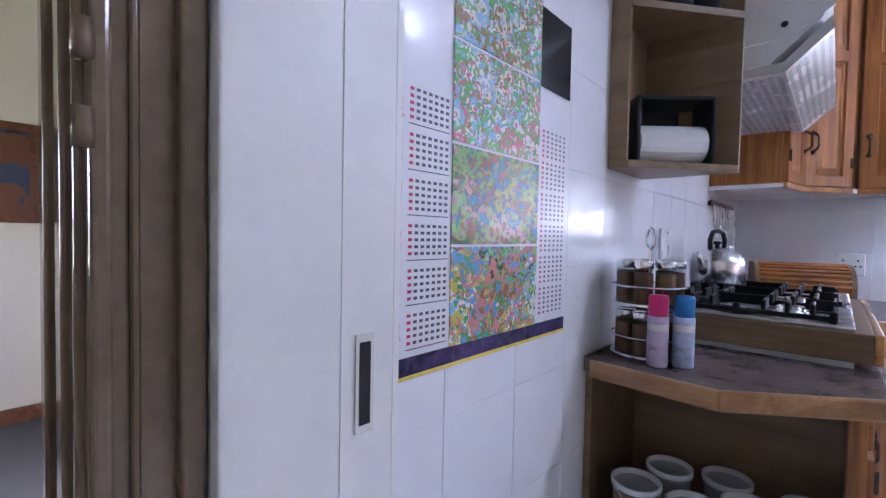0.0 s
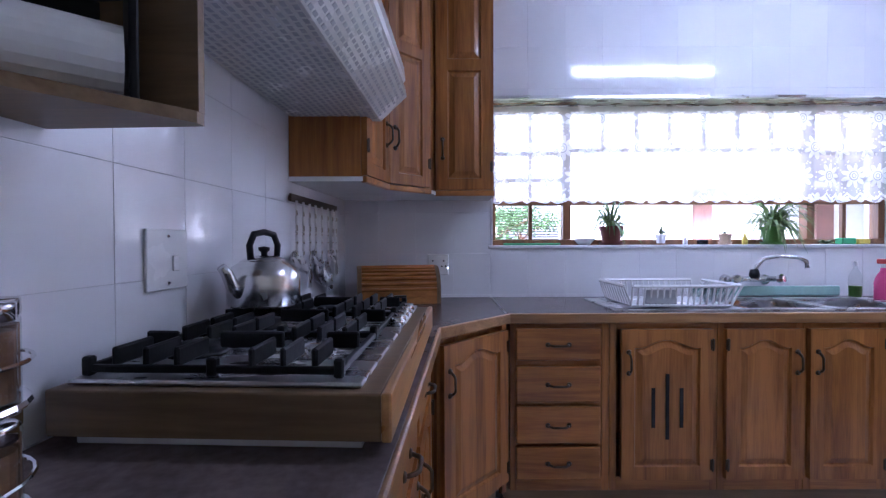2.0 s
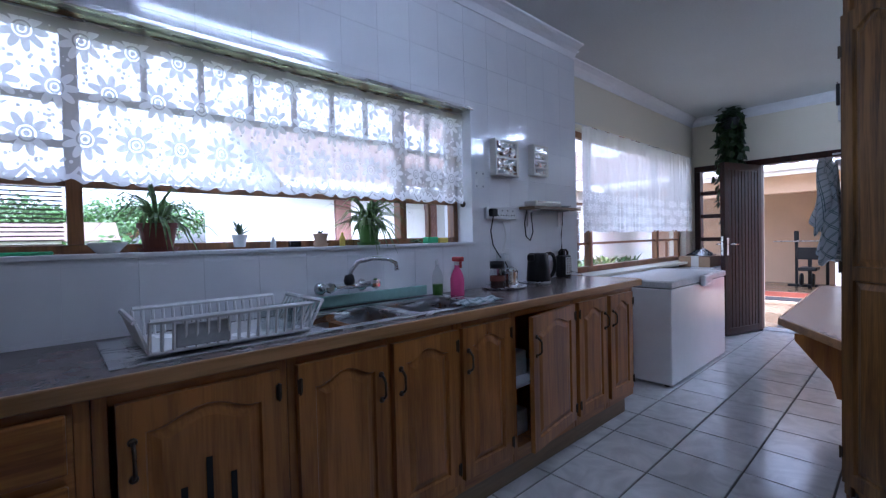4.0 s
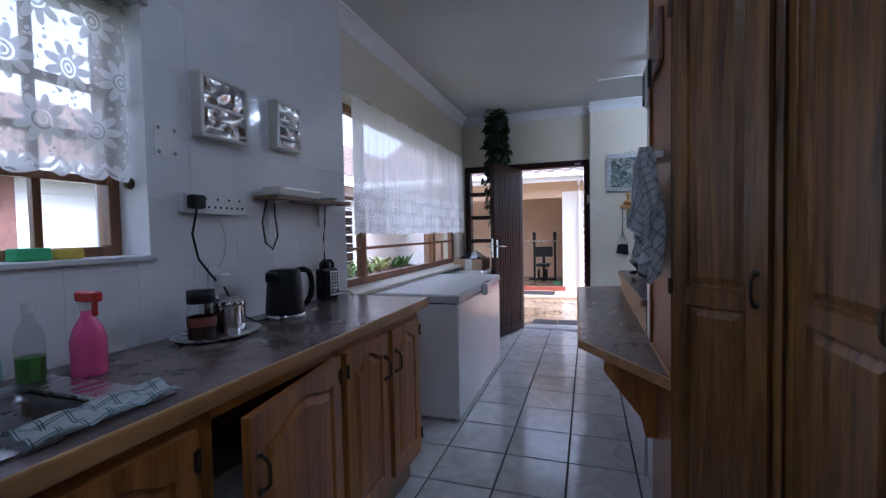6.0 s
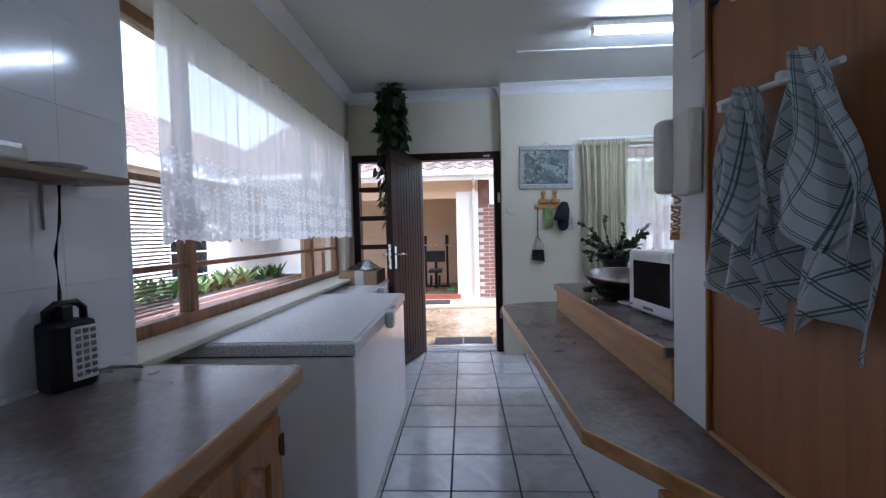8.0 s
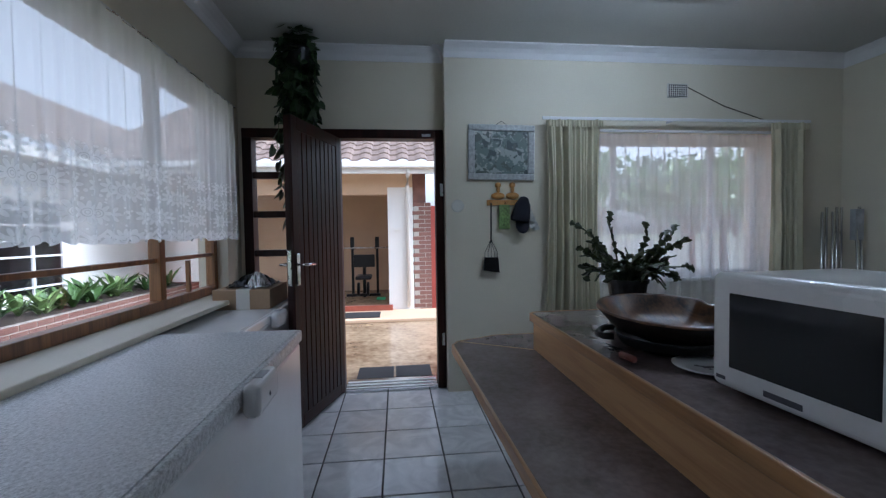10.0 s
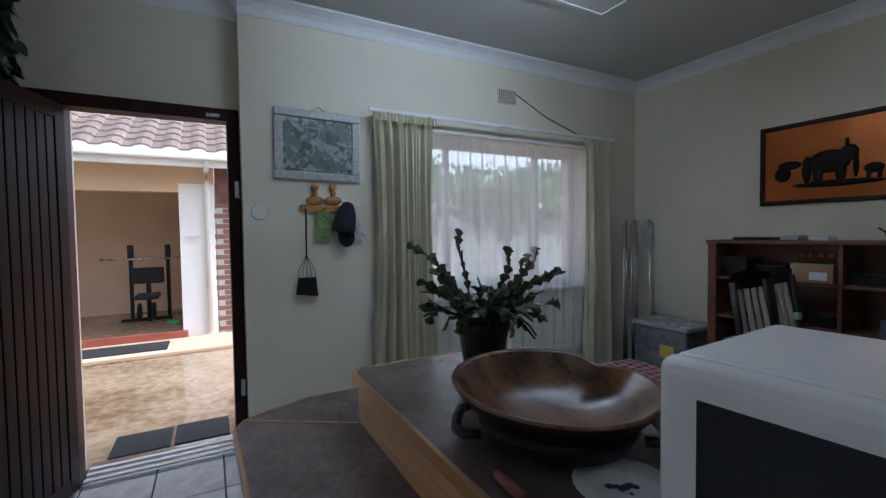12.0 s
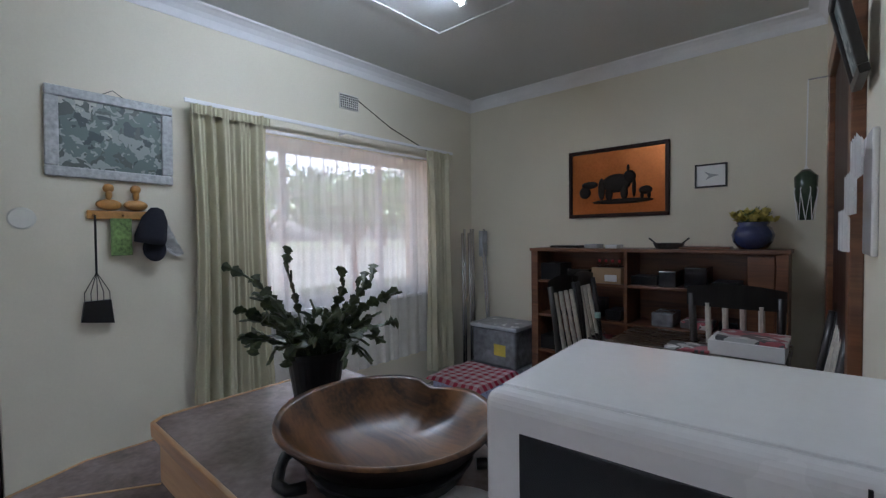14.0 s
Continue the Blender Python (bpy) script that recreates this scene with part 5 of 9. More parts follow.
# ---------------------------------------------------------------- sink
sk = thing("sink", (1.7, 2.9, CT), "stainless steel double sink with draining board", "sink")
zs = CT + 0.006
bm = bmesh.new()
B1, B2 = (1.53, 1.90), (1.96, 2.34)
yb0, yb1 = SY0 + 0.05, SY1 - 0.06
box(SX0, SY0, CT - 0.004, B1[0], SY1, zs, 0.002, bm)
box(B2[1], SY0, CT - 0.004, SX1, SY1, zs, 0.002, bm)
box(B1[0], SY0, CT - 0.004, B2[1], yb0, zs, 0, bm)
box(B1[0], yb1, CT - 0.004, B2[1], SY1, zs, 0, bm)
box(B1[1], yb0, CT - 0.004, B2[0], yb1, zs, 0, bm)
part("rim", bm, "steel", sk)
for a, b in (B1, B2):
    bm = box(a, yb0, CT - 0.16, b, yb1, zs - 0.001, 0.03, seg=3)
    bmesh.ops.delete(bm, geom=[f for f in bm.faces if f.normal.z > 0.9 and f.calc_center_median().z > CT - 0.02], context="FACES")
    part("bowl", bm, "steel", sk, smooth=True)
    part("drain", lathe([(0, 0), (0.03, 0), (0.028, 0.003), (0, 0.001)], ((a + b) / 2, (yb0 + yb1) / 2, CT - 0.158), 16), "chrome", sk)
for i in range(9):
    part("drain_rib", box(SX0 + 0.06, SY0 + 0.06 + i * 0.037, zs, 1.48, SY0 + 0.072 + i * 0.037, zs + 0.004, 0.002), "steel", sk)
tp = thing("sink_tap", (1.85, 3.17, 1.0), "chrome wall-mounted swivel mixer tap with dark knobs", "tap")
part("body", tube([(1.74, 3.14, 1.0), (1.96, 3.14, 1.0)], 0.015, 12), "chrome", tp, smooth=True)
for x in (1.74, 1.96):
    part("wall_arm", tube([(x, YW, 0.99), (x, 3.14, 1.0)], 0.014, 10), "chrome", tp, smooth=True)
    part("flange", lathe([(0, 0), (0.03, 0), (0.025, 0.012), (0, 0.014)], (0, 0, 0), 16, None, pose(x, YW, 0.99, 90)), "chrome", tp, smooth=True)
    part("knob", lathe([(0, 0), (0.022, 0.004), (0.026, 0.02), (0.02, 0.034), (0, 0.036)], (0, 0, 0), 8, None, pose(x, 3.125, 1.0, 80, 0, 25 if x > 1.8 else -25)), "chrome", tp)
part("spout_base", lathe([(0, 0), (0.022, 0), (0.026, 0.02), (0.02, 0.045), (0, 0.05)], (1.84, 3.13, 1.005), 16), "black", tp, smooth=True)
part("spout", tube([(1.84, 3.13, 1.03), (1.845, 3.12, 1.07), (1.87, 3.10, 1.11), (1.93, 3.06, 1.125), (1.99, 3.03, 1.118), (2.02, 3.015, 1.10), (2.023, 3.013, 1.065)], 0.010, 10), "chrome", tp, smooth=True)
# dish rack
dr = thing("dish_rack", (1.25, 2.9, zs), "translucent white plastic dish drying rack on the draining board", "dish rack")


def rack_side(a, b, z0, z1, lean):
    """One side of the rack: upper and lower rails with single slats between them."""
    a, b = Vector(a), Vector(b)
    n = max(3, int((b - a).length / 0.028))
    part("top_rail", tube([a + Vector((*lean, z1)), b + Vector((*lean, z1))], 0.008, 6), "plastic_w", dr)
    part("bottom_rail", tube([a + Vector((0, 0, z0)), b + Vector((0, 0, z0))], 0.005, 6), "plastic_w", dr)
    for i in range(n + 1):
        p = a.lerp(b, i / n)
        part("slat", tube([p + Vector((0, 0, z0)), p + Vector((*lean, z1))], 0.005, 5), "plastic_w", dr)


x0, x1, y0, y1 = 1.02, 1.47, 2.76, 3.06
for a, b, ln in (((x0, y0), (x1, y0), (0, -0.02)), ((x0, y1), (x1, y1), (0, 0.02)), ((x0, y0), (x0, y1), (-0.03, 0)), ((x1, y0), (x1, y1), (0.05, 0))):
    rack_side((*a, 0), (*b, 0), zs + 0.012, zs + 0.10, ln)
bm = box(x0, y0, zs + 0.006, x1, y1, zs + 0.014, 0.003)
part("base", bm, "plastic_w", dr)
bm = box(x0 + 0.06, y0 - 0.012, zs + 0.02, x0 + 0.2, y0 - 0.006, zs + 0.085, 0.003)
part("cutlery_panel", bm, "clearbox", dr)
for gx in (1.36, 1.41, 1.45):
    solo("drinking_glass", lathe([(0, 0), (0.026, 0), (0.031, 0.08), (0.029, 0.08), (0.024, 0.006), (0, 0.006)], (gx, 2.82, zs + 0.016), 16), "jar", "upturned clear glass in the dish rack", "glass", "glasses in the dish rack", smooth=True)

# ---------------------------------------------------------------- freezers, bar and pantry
def chest_freezer(x0, x1, y0, y1, h, lid, label, lid_mat):
    fz = thing("chest_freezer", ((x0 + x1) / 2, (y0 + y1) / 2, 0), label, "freezer", "chest freezers by the window")
    part("cabinet", box(x0, y0, 0.02, x1, y1, h - lid - 0.006, 0.012), "white", fz)
    part("gasket", box(x0 + 0.01, y0 + 0.01, h - lid - 0.008, x1 - 0.01, y1 - 0.01, h - lid + 0.002), "rubber", fz)
    l = part("lid", box(x0 - 0.006, y0 - 0.008, h - lid, x1 + 0.006, y1, h - 0.004, 0.008), lid_mat, fz)
    part("lid_top", box(x0 + 0.012, y0 + 0.01, h - 0.0045, x1 - 0.012, y1 - 0.012, h, 0.001), lid_mat, l)
    for x in (x0 + 0.06, x1 - 0.06):
        for y in (y0 + 0.06, y1 - 0.06):
            part("foot", lathe([(0, 0), (0.02, 0), (0.02, 0.022), (0, 0.022)], (x, y, 0), 10), "black", fz)
    hx = (x0 + x1) / 2 + 0.03
    hb = box(hx - 0.1, y0 - 0.056, h - lid - 0.035, hx + 0.1, y0 - 0.006, h + 0.008, 0.02, seg=4)
    hd = part("handle", hb, "plastic_w", l, "white moulded lid handle")
    part("lock", lathe([(0, 0), (0.008, 0), (0.008, 0.004), (0, 0.004)], (0, 0, 0), 12, None, pose(hx, y0 - 0.052, h - lid + 0.005, 90)), "chrome", hd)
    part("badge", box(hx - 0.035, y0 - 0.047, h + 0.008, hx + 0.035, y0 - 0.02, h + 0.0105, 0.001), "clearbox", hd, "oval grey maker plate")
    return fz


chest_freezer(4.346, 5.717, 2.65, 3.36, 0.835, 0.055, "white chest freezer with speckled grey lid under the wide window", "speckle")
chest_freezer(5.775, 6.98, 2.955, 3.37, 0.80, 0.05, "smaller white chest freezer behind the open door", "white")

bar = thing("breakfast_bar", (4.8, 1.6, 0), "mottled brown laminate breakfast bar with oak edging on a low wall", "counter")
ZBAR, ZLED = 0.715, 0.885
barpts = [(3.362, 1.588), (3.858, 1.898), (5.79, 1.945), (5.85, 1.915), (5.95, 1.70), (5.95, 1.0), (5.66, 1.0), (5.66, 1.588)]
part("bar_top", prism([p for p in barpts], ZBAR - 0.034, ZBAR, bevel=0.002), "laminate", bar)


def bar_edge(a, b, z, drop=0.04):
    a, b = Vector((*a, 0)), Vector((*b, 0))
    d = b - a
    m = Matrix.Translation((a.x, a.y, z)) @ pose(0, 0, 0, 0, 0, math.degrees(math.atan2(d.y, d.x)))
    bm = box(-0.003, -0.001, -drop, d.length + 0.003, 0.011, 0.0015, 0.004)
    bm.transform(m)
    return bm


for a, b in zip(barpts[:5], barpts[1:6]):
    part("edging", bar_edge(a, b, ZBAR), "edge", bar, "varnished oak edge strip")
part("low_wall", box(4.03, 1.38, 0, 5.56, 1.60, ZBAR - 0.035, 0.003), "white_trim", bar, "pale painted low wall")
part("riser", box(4.032, 1.57, ZBAR, 5.655, 1.592, ZLED - 0.03, 0.002), "pale", bar, "pale pine riser board")
part("riser_end", box(5.635, 1.02, ZBAR, 5.655, 1.57, ZLED - 0.03, 0.002), "pale", bar)
part("ledge_top", prism([(4.032, 1.605), (5.635, 1.605), (5.66, 1.58), (5.67, 1.02), (4.26, 1.0), (4.26, 1.33), (4.032, 1.34)], ZLED - 0.03, ZLED, bevel=0.002), "laminate", bar)
part("edging", bar_edge((4.034, 1.605), (5.637, 1.605), ZLED, 0.036), "edge", bar, "varnished oak edge strip")
part("edging", bar_edge((5.637, 1.606), (5.664, 1.578), ZLED, 0.036), "edge", bar)
part("edging", bar_edge((5.663, 1.58), (5.673, 1.03), ZLED, 0.036), "edge", bar)
part("joint_line", prism([(5.64, 1.597), (5.646, 1.593), (5.842, 1.90), (5.838, 1.906)], ZBAR, ZBAR + 0.0015), "pale", bar)
for x in (3.62, 5.0):
    b = bmesh.new()
    prof = [(1.592, ZBAR - 0.036), (1.80, ZBAR - 0.036), (1.80, ZBAR - 0.07), (1.66, ZBAR - 0.25), (1.64, ZBAR - 0.33), (1.592, ZBAR - 0.33)]
    rows = [[b.verts.new((xx, y, z)) for y, z in prof] for xx in (x, x + 0.028)]
    for i in range(6):
        b.faces.new((rows[0][i], rows[0][(i + 1) % 6], rows[1][(i + 1) % 6], rows[1][i]))
    b.faces.new(rows[0])
    b.faces.new(rows[1][::-1])
    if x < 4:
        part("bracket", b, "oak_z", bar, "shaped oak bracket")
    else:
        b.transform(Matrix.Translation((0, 0.01, 0)))
        part("bracket", b, "oak_z", bar)

pn = thing("pantry_cupboard", (3.2, 1.4, 0), "tall oak pantry cupboard with raised-panel doors and slanting front", "cupboard")
PA, PB = (3.35, 1.588), (3.122, 1.36)
part("carcass", prism([(3.835, 0.85), (3.833, 1.575), (3.36, 1.575), (PA[0] - 0.012, PA[1] - 0.03), (PB[0] - 0.0, PB[1] - 0.026), (2.6, 1.33), (2.6, 0.85)], 0.08, CEIL - 0.003), "pantry", pn)
part("side_panel", box(3.36, 1.576, 0.0, 3.833, 1.588, CEIL - 0.003, 0.002), "panel", pn, "red-brown veneered side panel")
part("panel_trim", box(3.822, 1.588, ZBAR + 0.002, 3.834, 1.60, CEIL - 0.003, 0.003), "oak_z", pn)
part("panel_trim", box(3.37, 1.588, ZBAR + 0.0015, 3.822, 1.598, ZBAR + 0.014, 0.003), "edge", pn)
m, ln = facing(PB, PA)
m = m @ pose(0, 0, 0, 0, 0, 180) @ Matrix.Translation((-ln, 0, 0))
bm = box(-0.004, -0.004, 0.06, 0.03, 0.016, CEIL - 0.003, 0.003)
box(ln - 0.02, -0.004, 0.06, ln + 0.004, 0.016, CEIL - 0.003, 0.003, bm)
bm.transform(m)
part("face_frame", bm, "pantry", pn)
cabinet_door(pn, m @ Matrix.Translation((0.012, -0.004, 0.12)), ln - 0.034, 1.98, "pantry", 1, 0.475, splits=[0.90], hinges=False)
for z in (0.25, 1.045, 1.95):
    part("hinge", hinge(m @ pose(0.012, -0.027, z)), "bronze", pn)
m2 = pose(PB[0] - 0.02, PB[1] - 0.028, 0, 0, 0, 180)
for k in (0,):
    cabinet_door(pn, m2 @ Matrix.Translation((0.05 + k * 0.46, 0, 0.12)), 0.42, 1.98, "pantry", 1, 0.475, splits=[0.90], label="")
part("face_frame", box(PB[0] - 0.06, PB[1] - 0.03, 0.06, PB[0] - 0.015, PB[1] - 0.005, CEIL - 0.004, 0.003), "pantry", pn)
part("plinth_board", prism([(3.36, 1.55), (3.33, 1.545), (3.11, 1.325), (2.62, 1.31), (2.62, 0.9), (3.36, 0.9)], 0, 0.08), "shelfwood", pn)

# microwave
mw = thing("microwave_oven", (4.4, 1.2, ZLED), "white microwave oven with dark glass door on the bar ledge", "microwave")
mx0, mx1, my0, my1, mz0, mz1 = 4.20, 4.675, 1.115, 1.48, ZLED + 0.012, 1.158
MM = Matrix.Translation((mx1, my1, 0)) @ pose(0, 0, 0, 0, 0, 4) @ Matrix.Translation((-mx1, -my1, 0))


def mwbox(*a, **k):
    b = box(*a, **k)
    b.transform(MM)
    return b


part("casing", mwbox(mx0, my0, mz0, mx1 - 0.002, my1 - 0.045, mz1 - 0.004, 0.008, seg=3), "white", mw)
front = part("front", mwbox(mx0, my1 - 0.045, mz0 - 0.002, mx1, my1, mz1, 0.02, seg=5), "plastic_w", mw, smooth=False)
part("door_window", mwbox(mx0 + 0.13, my1 - 0.002, mz0 + 0.05, mx1 - 0.055, my1 + 0.0015, mz1 - 0.045, 0.001), "screen", mw, "dark glass window")
part("control_panel", mwbox(mx0 + 0.012, my1 - 0.002, mz0 + 0.02, mx0 + 0.1, my1 + 0.002, mz1 - 0.02, 0.002), "plastic_w", mw)
part("door_seam", mwbox(mx0 + 0.108, my1 - 0.002, mz0 + 0.004, mx0 + 0.111, my1 + 0.001, mz1 - 0.006), "hole", mw)
part("label_bar", mwbox(mx1 - 0.045, my1 - 0.001, mz0 + 0.018, mx1 - 0.02, my1 + 0.0012, mz0 + 0.026), "inkgrey", mw)
part("label_bar", mwbox(mx1 - 0.22, my1 - 0.001, mz0 + 0.016, mx1 - 0.14, my1 + 0.0012, mz0 + 0.028), "inkgrey", mw)
for x in (mx0 + 0.04, mx1 - 0.05):
    for y in (my0 + 0.05, my1 - 0.05):
        b = lathe([(0, 0), (0.014, 0), (0.016, 0.013), (0, 0.013)], (x, y, ZLED), 10)
        b.transform(MM)
        part("foot", b, "black", mw)

# ---------------------------------------------------------------- outdoors
setting("ground", box(-120, -120, -0.6, 160, 160, -0.17), "ground", "garden ground round the house", "ground")
setting("courtyard", box(7.42, -3, -0.17, 14.5, 6.0, -0.10), "wet", "wet stained concrete courtyard with puddles", "courtyard")
setting("doorstep", box(XD + 0.24, 1.7, -0.17, 7.85, 2.9, -0.01, 0.01), "wet", "concrete step outside the back door", "step")
solo("door_mat", box(7.50, 1.92, -0.01, 7.82, 2.24, 0.004, 0.003), "rubber", "black rubber door mat on the back step", "mat", "door mats")
solo("door_mat", box(7.49, 2.26, -0.01, 7.81, 2.58, 0.004, 0.003), "rubber", "black rubber door mat on the back step", "mat", "door mats")
setting("path_strip", box(10.35, 0.5, -0.10, 11.2, 6.0, -0.05, 0.01), "plaster_b", "raised pale path before the outbuilding", "path")
solo("door_mat", box(10.5, 2.5, -0.05, 10.95, 3.4, -0.035, 0.003), "rubber", "dark mat before the outbuilding step", "mat", "door mats")


def tile_roof(parent, x0, x1, y0, y1, z0, z1, axis, material="roof"):
    """Rows of curved roof tiles on a slope that climbs along +axis ('x' or 'y')."""
    bm = bmesh.new()
    run = (x1 - x0) if axis == "x" else (y1 - y0)
    wide = (y1 - y0) if axis == "x" else (x1 - x0)
    rows, cols = max(3, int(math.hypot(run, z1 - z0) / 0.3)), max(3, int(wide / 0.3))
    for r in range(rows):
        f0, f1 = r / rows, (r + 1.12) / rows
        for c in range(cols):
            prof = [(0, 0), (0.03, 0.03), (0.1, 0.045), (0.16, 0.03), (0.2, 0.008), (0.3, 0.0)]
            lo, hi, un = [], [], []
            for u, hgt in prof:
                w = (c + u / 0.3) / cols * wide
                for lst, f, lift in ((lo, f0, 0.025), (hi, f1, 0.0), (un, f0, 0.0)):
                    along, z = f * run, z0 + f * (z1 - z0) + hgt + lift
                    lst.append(bm.verts.new((x0 + along, y0 + w, z) if axis == "x" else (x0 + w, y0 + along, z)))
            for i in range(5):
                bm.faces.new((lo[i], lo[i + 1], hi[i + 1], hi[i]))
                bm.faces.new((un[i], un[i + 1], lo[i + 1], lo[i]))
    ob = part("roof_tiles", bm, material, parent, "weathered curved roof tiles")
    ob["kind"] = "stuff"
    return ob


# outbuilding opposite the door, with an open bay
ob_h = thing("outbuilding", (11.3, 3.2, -0.1), "peach plastered outbuilding with tiled roof and open bay", "building")
part("front_wall", box(11.2, 1.93, -0.1, 11.42, 2.36, 2.05), "plaster_w", ob_h, "white plastered pier")
part("lintel", box(11.2, 2.36, 1.93, 11.42, 6.4, 2.3), "plaster_b", ob_h)
part("lintel_end", box(11.202, 1.93, 2.05, 11.42, 2.36, 2.3), "plaster_b", ob_h)
part("bay_floor", box(11.2, 2.36, -0.1, 13.6, 6.4, 0.0), "wet", ob_h)
part("bay_step", box(11.12, 2.3, -0.1, 11.2, 6.4, 0.04, 0.01), "red_step", ob_h, "red polished step")
part("bay_back_wall", box(13.5, 1.9, -0.1, 13.7, 6.4, 2.3), "plaster_b", ob_h)
part("bay_side_wall", box(11.42, 1.93, -0.1, 13.5, 2.1, 2.3), "plaster_b", ob_h)
part("bay_ceiling", box(11.42, 2.1, 2.22, 13.5, 6.4, 2.3), "plaster_w", ob_h)
part("fascia", box(10.72, 0.9, 2.22, 10.76, 7.0, 2.38, 0.004), "plaster_w", ob_h, "white fascia board")
part("gutter", box(10.62, 0.9, 2.30, 10.72, 7.0, 2.40, 0.02), "plaster_w", ob_h, "white gutter")
part("soffit", box(10.76, 0.9, 2.28, 11.2, 7.0, 2.31), "plaster_w", ob_h)
tile_roof(ob_h, 10.66, 14.6, 0.8, 7.1, 2.40, 4.3, "x")
part("downpipe", tube([(10.68, 2.02, 2.3), (10.75, 2.02, 2.2), (11.1, 2.02, 2.05), (11.16, 2.02, 1.95), (11.16, 2.02, 0.0)], 0.035, 10), "plaster_w", ob_h, "white downpipe", True)
part("meter_box", box(11.14, 2.14, 1.32, 11.2, 2.26, 1.36), "plaster_w", ob_h)


def brick_wall(th, x0, y0, z0, ln, h, d, axis, bl=0.22, bh=0.073, gap=0.01, seed=3):
    """Bricks laid in stretcher bond along an axis, one part each, on one shared mesh."""
    rnd = random.Random(seed)
    rows = int(h / bh)
    me = bpy.data.meshes.new("brick")
    b = box(0, 0, 0, bl - gap, d, bh - gap, 0.004, seg=1)
    b.to_mesh(me)
    b.free()
    me.materials.append(M["brick"])
    half = bpy.data.meshes.new("brick_half")
    b = box(0, 0, 0, bl / 2 - gap, d, bh - gap, 0.004, seg=1)
    b.to_mesh(half)
    b.free()
    half.materials.append(M["brick"])
    core = box(0.004, 0.006, 0, ln - 0.008, d - 0.006, rows * bh - gap)
    turn = pose(x0, y0, z0, 0, 0, 0 if axis == "x" else 90)
    core.transform(turn)
    part("mortar", core, "mortar", th)
    for r in range(rows):
        u = 0.0
        k = 0
        while u < ln - 0.02:
            short = (r % 2 and u == 0.0) or ln - u < bl * 0.75
            if ln - u < bl / 2 - 0.02:
                break
            o = new("brick", half if short else me)
            o.parent = th
            o.matrix_basis = Matrix.Translation(-BASE[th.name]) @ turn @ pose(u, rnd.uniform(-0.002, 0.002), r * bh)
            u += bl / 2 if short else bl


bp = thing("brick_pier", (11.3, 1.75, -0.1), "red-brown face brick pier beside the outbuilding", "brick pier")
brick_wall(bp, 11.42, 1.62, -0.1, 0.30, 1.9, 0.22, "y")
part("pier_top", box(11.3, 1.7, 1.8, 11.6, 1.92, 2.3), "brick", bp)
rw = solo("boundary_wall", box(11.5, -0.8, -0.17, 11.7, 1.60, 1.75, 0.01), "red_wall", "red painted boundary wall", "wall")
# exercise bench in the bay
gb = thing("weight_bench", (12.7, 2.9, 0.0), "black padded weight bench with barbell stand", "exercise bench")
for y in (2.62, 3.12):
    part("upright", box(12.66, y - 0.025, 0, 12.72, y + 0.025, 1.15, 0.004), "iron", gb)
    part("grip", box(12.65, y - 0.04, 0.95, 12.73, y + 0.04, 1.2, 0.01), "black", gb)
part("barbell", tube([(12.6, 2.3, 0.98), (12.6, 3.5, 0.98)], 0.014, 8), "steel", gb, smooth=True)
part("backrest", box(12.42, 2.66, 0.6, 12.5, 3.08, 0.85, 0.02), "black", gb)
part("seat", box(12.1, 2.72, 0.38, 12.55, 3.02, 0.45, 0.02), "black", gb)
part("post", box(12.42, 2.84, 0, 12.5, 2.9, 0.6, 0.004), "iron", gb)
part("crossbar", box(12.2, 2.55, 0.05, 12.26, 3.2, 0.1, 0.004), "iron", gb)
for y in (2.78, 2.96):
    part("weight_plate", lathe([(0, -0.02), (0.13, -0.02), (0.14, 0), (0.13, 0.02), (0, 0.02)], (0, 0, 0), 24, None, pose(12.12, y, 0.2, 90)), "iron", gb, smooth=True)
solo("green_cloth", box(12.0, 2.45, 0.0, 12.2, 2.62, 0.03, 0.01), "sponge", "crumpled pale green cloth on the bay floor", "cloth")

# wing across the planter, seen through the wide window
wg = thing("house_wing", (10, 7.0, -0.1), "white plastered house wing with tiled roof", "building")
part("wall", box(6.9, 6.9, -0.17, 19, 7.1, 2.35), "plaster_w", wg, "white plastered wall")
part("fascia", box(6.5, 6.42, 2.22, 19, 6.46, 2.36, 0.004), "plaster_w", wg, "white fascia board")
part("soffit", box(6.5, 6.46, 2.28, 19, 6.9, 2.31), "plaster_b", wg)
tile_roof(wg, 6.4, 19, 6.38, 9.6, 2.38, 4.2, "y")
ww = part("window", box(9.3, 6.88, 0.55, 10.3, 6.9, 1.75), "screen", wg, "dark barred window")
for i in range(6):
    part("bar", box(9.3, 6.86, 0.62 + i * 0.2, 10.3, 6.88, 0.645 + i * 0.2), "white_trim", ww)
for x in (9.28, 9.8, 10.3):
    part("bar", box(x - 0.02, 6.855, 0.53, x + 0.02, 6.879, 1.77), "white_trim", ww)
pb = thing("brick_planter", (9.5, 6.0, -0.17), "low red-brown brick planter full of green plants", "planter")
brick_wall(pb, 7.2, 5.95, -0.17, 5.2, 0.62, 0.11, "x")
part("soil", box(7.2, 6.06, -0.17, 12.4, 6.88, 0.40), "soil", pb)


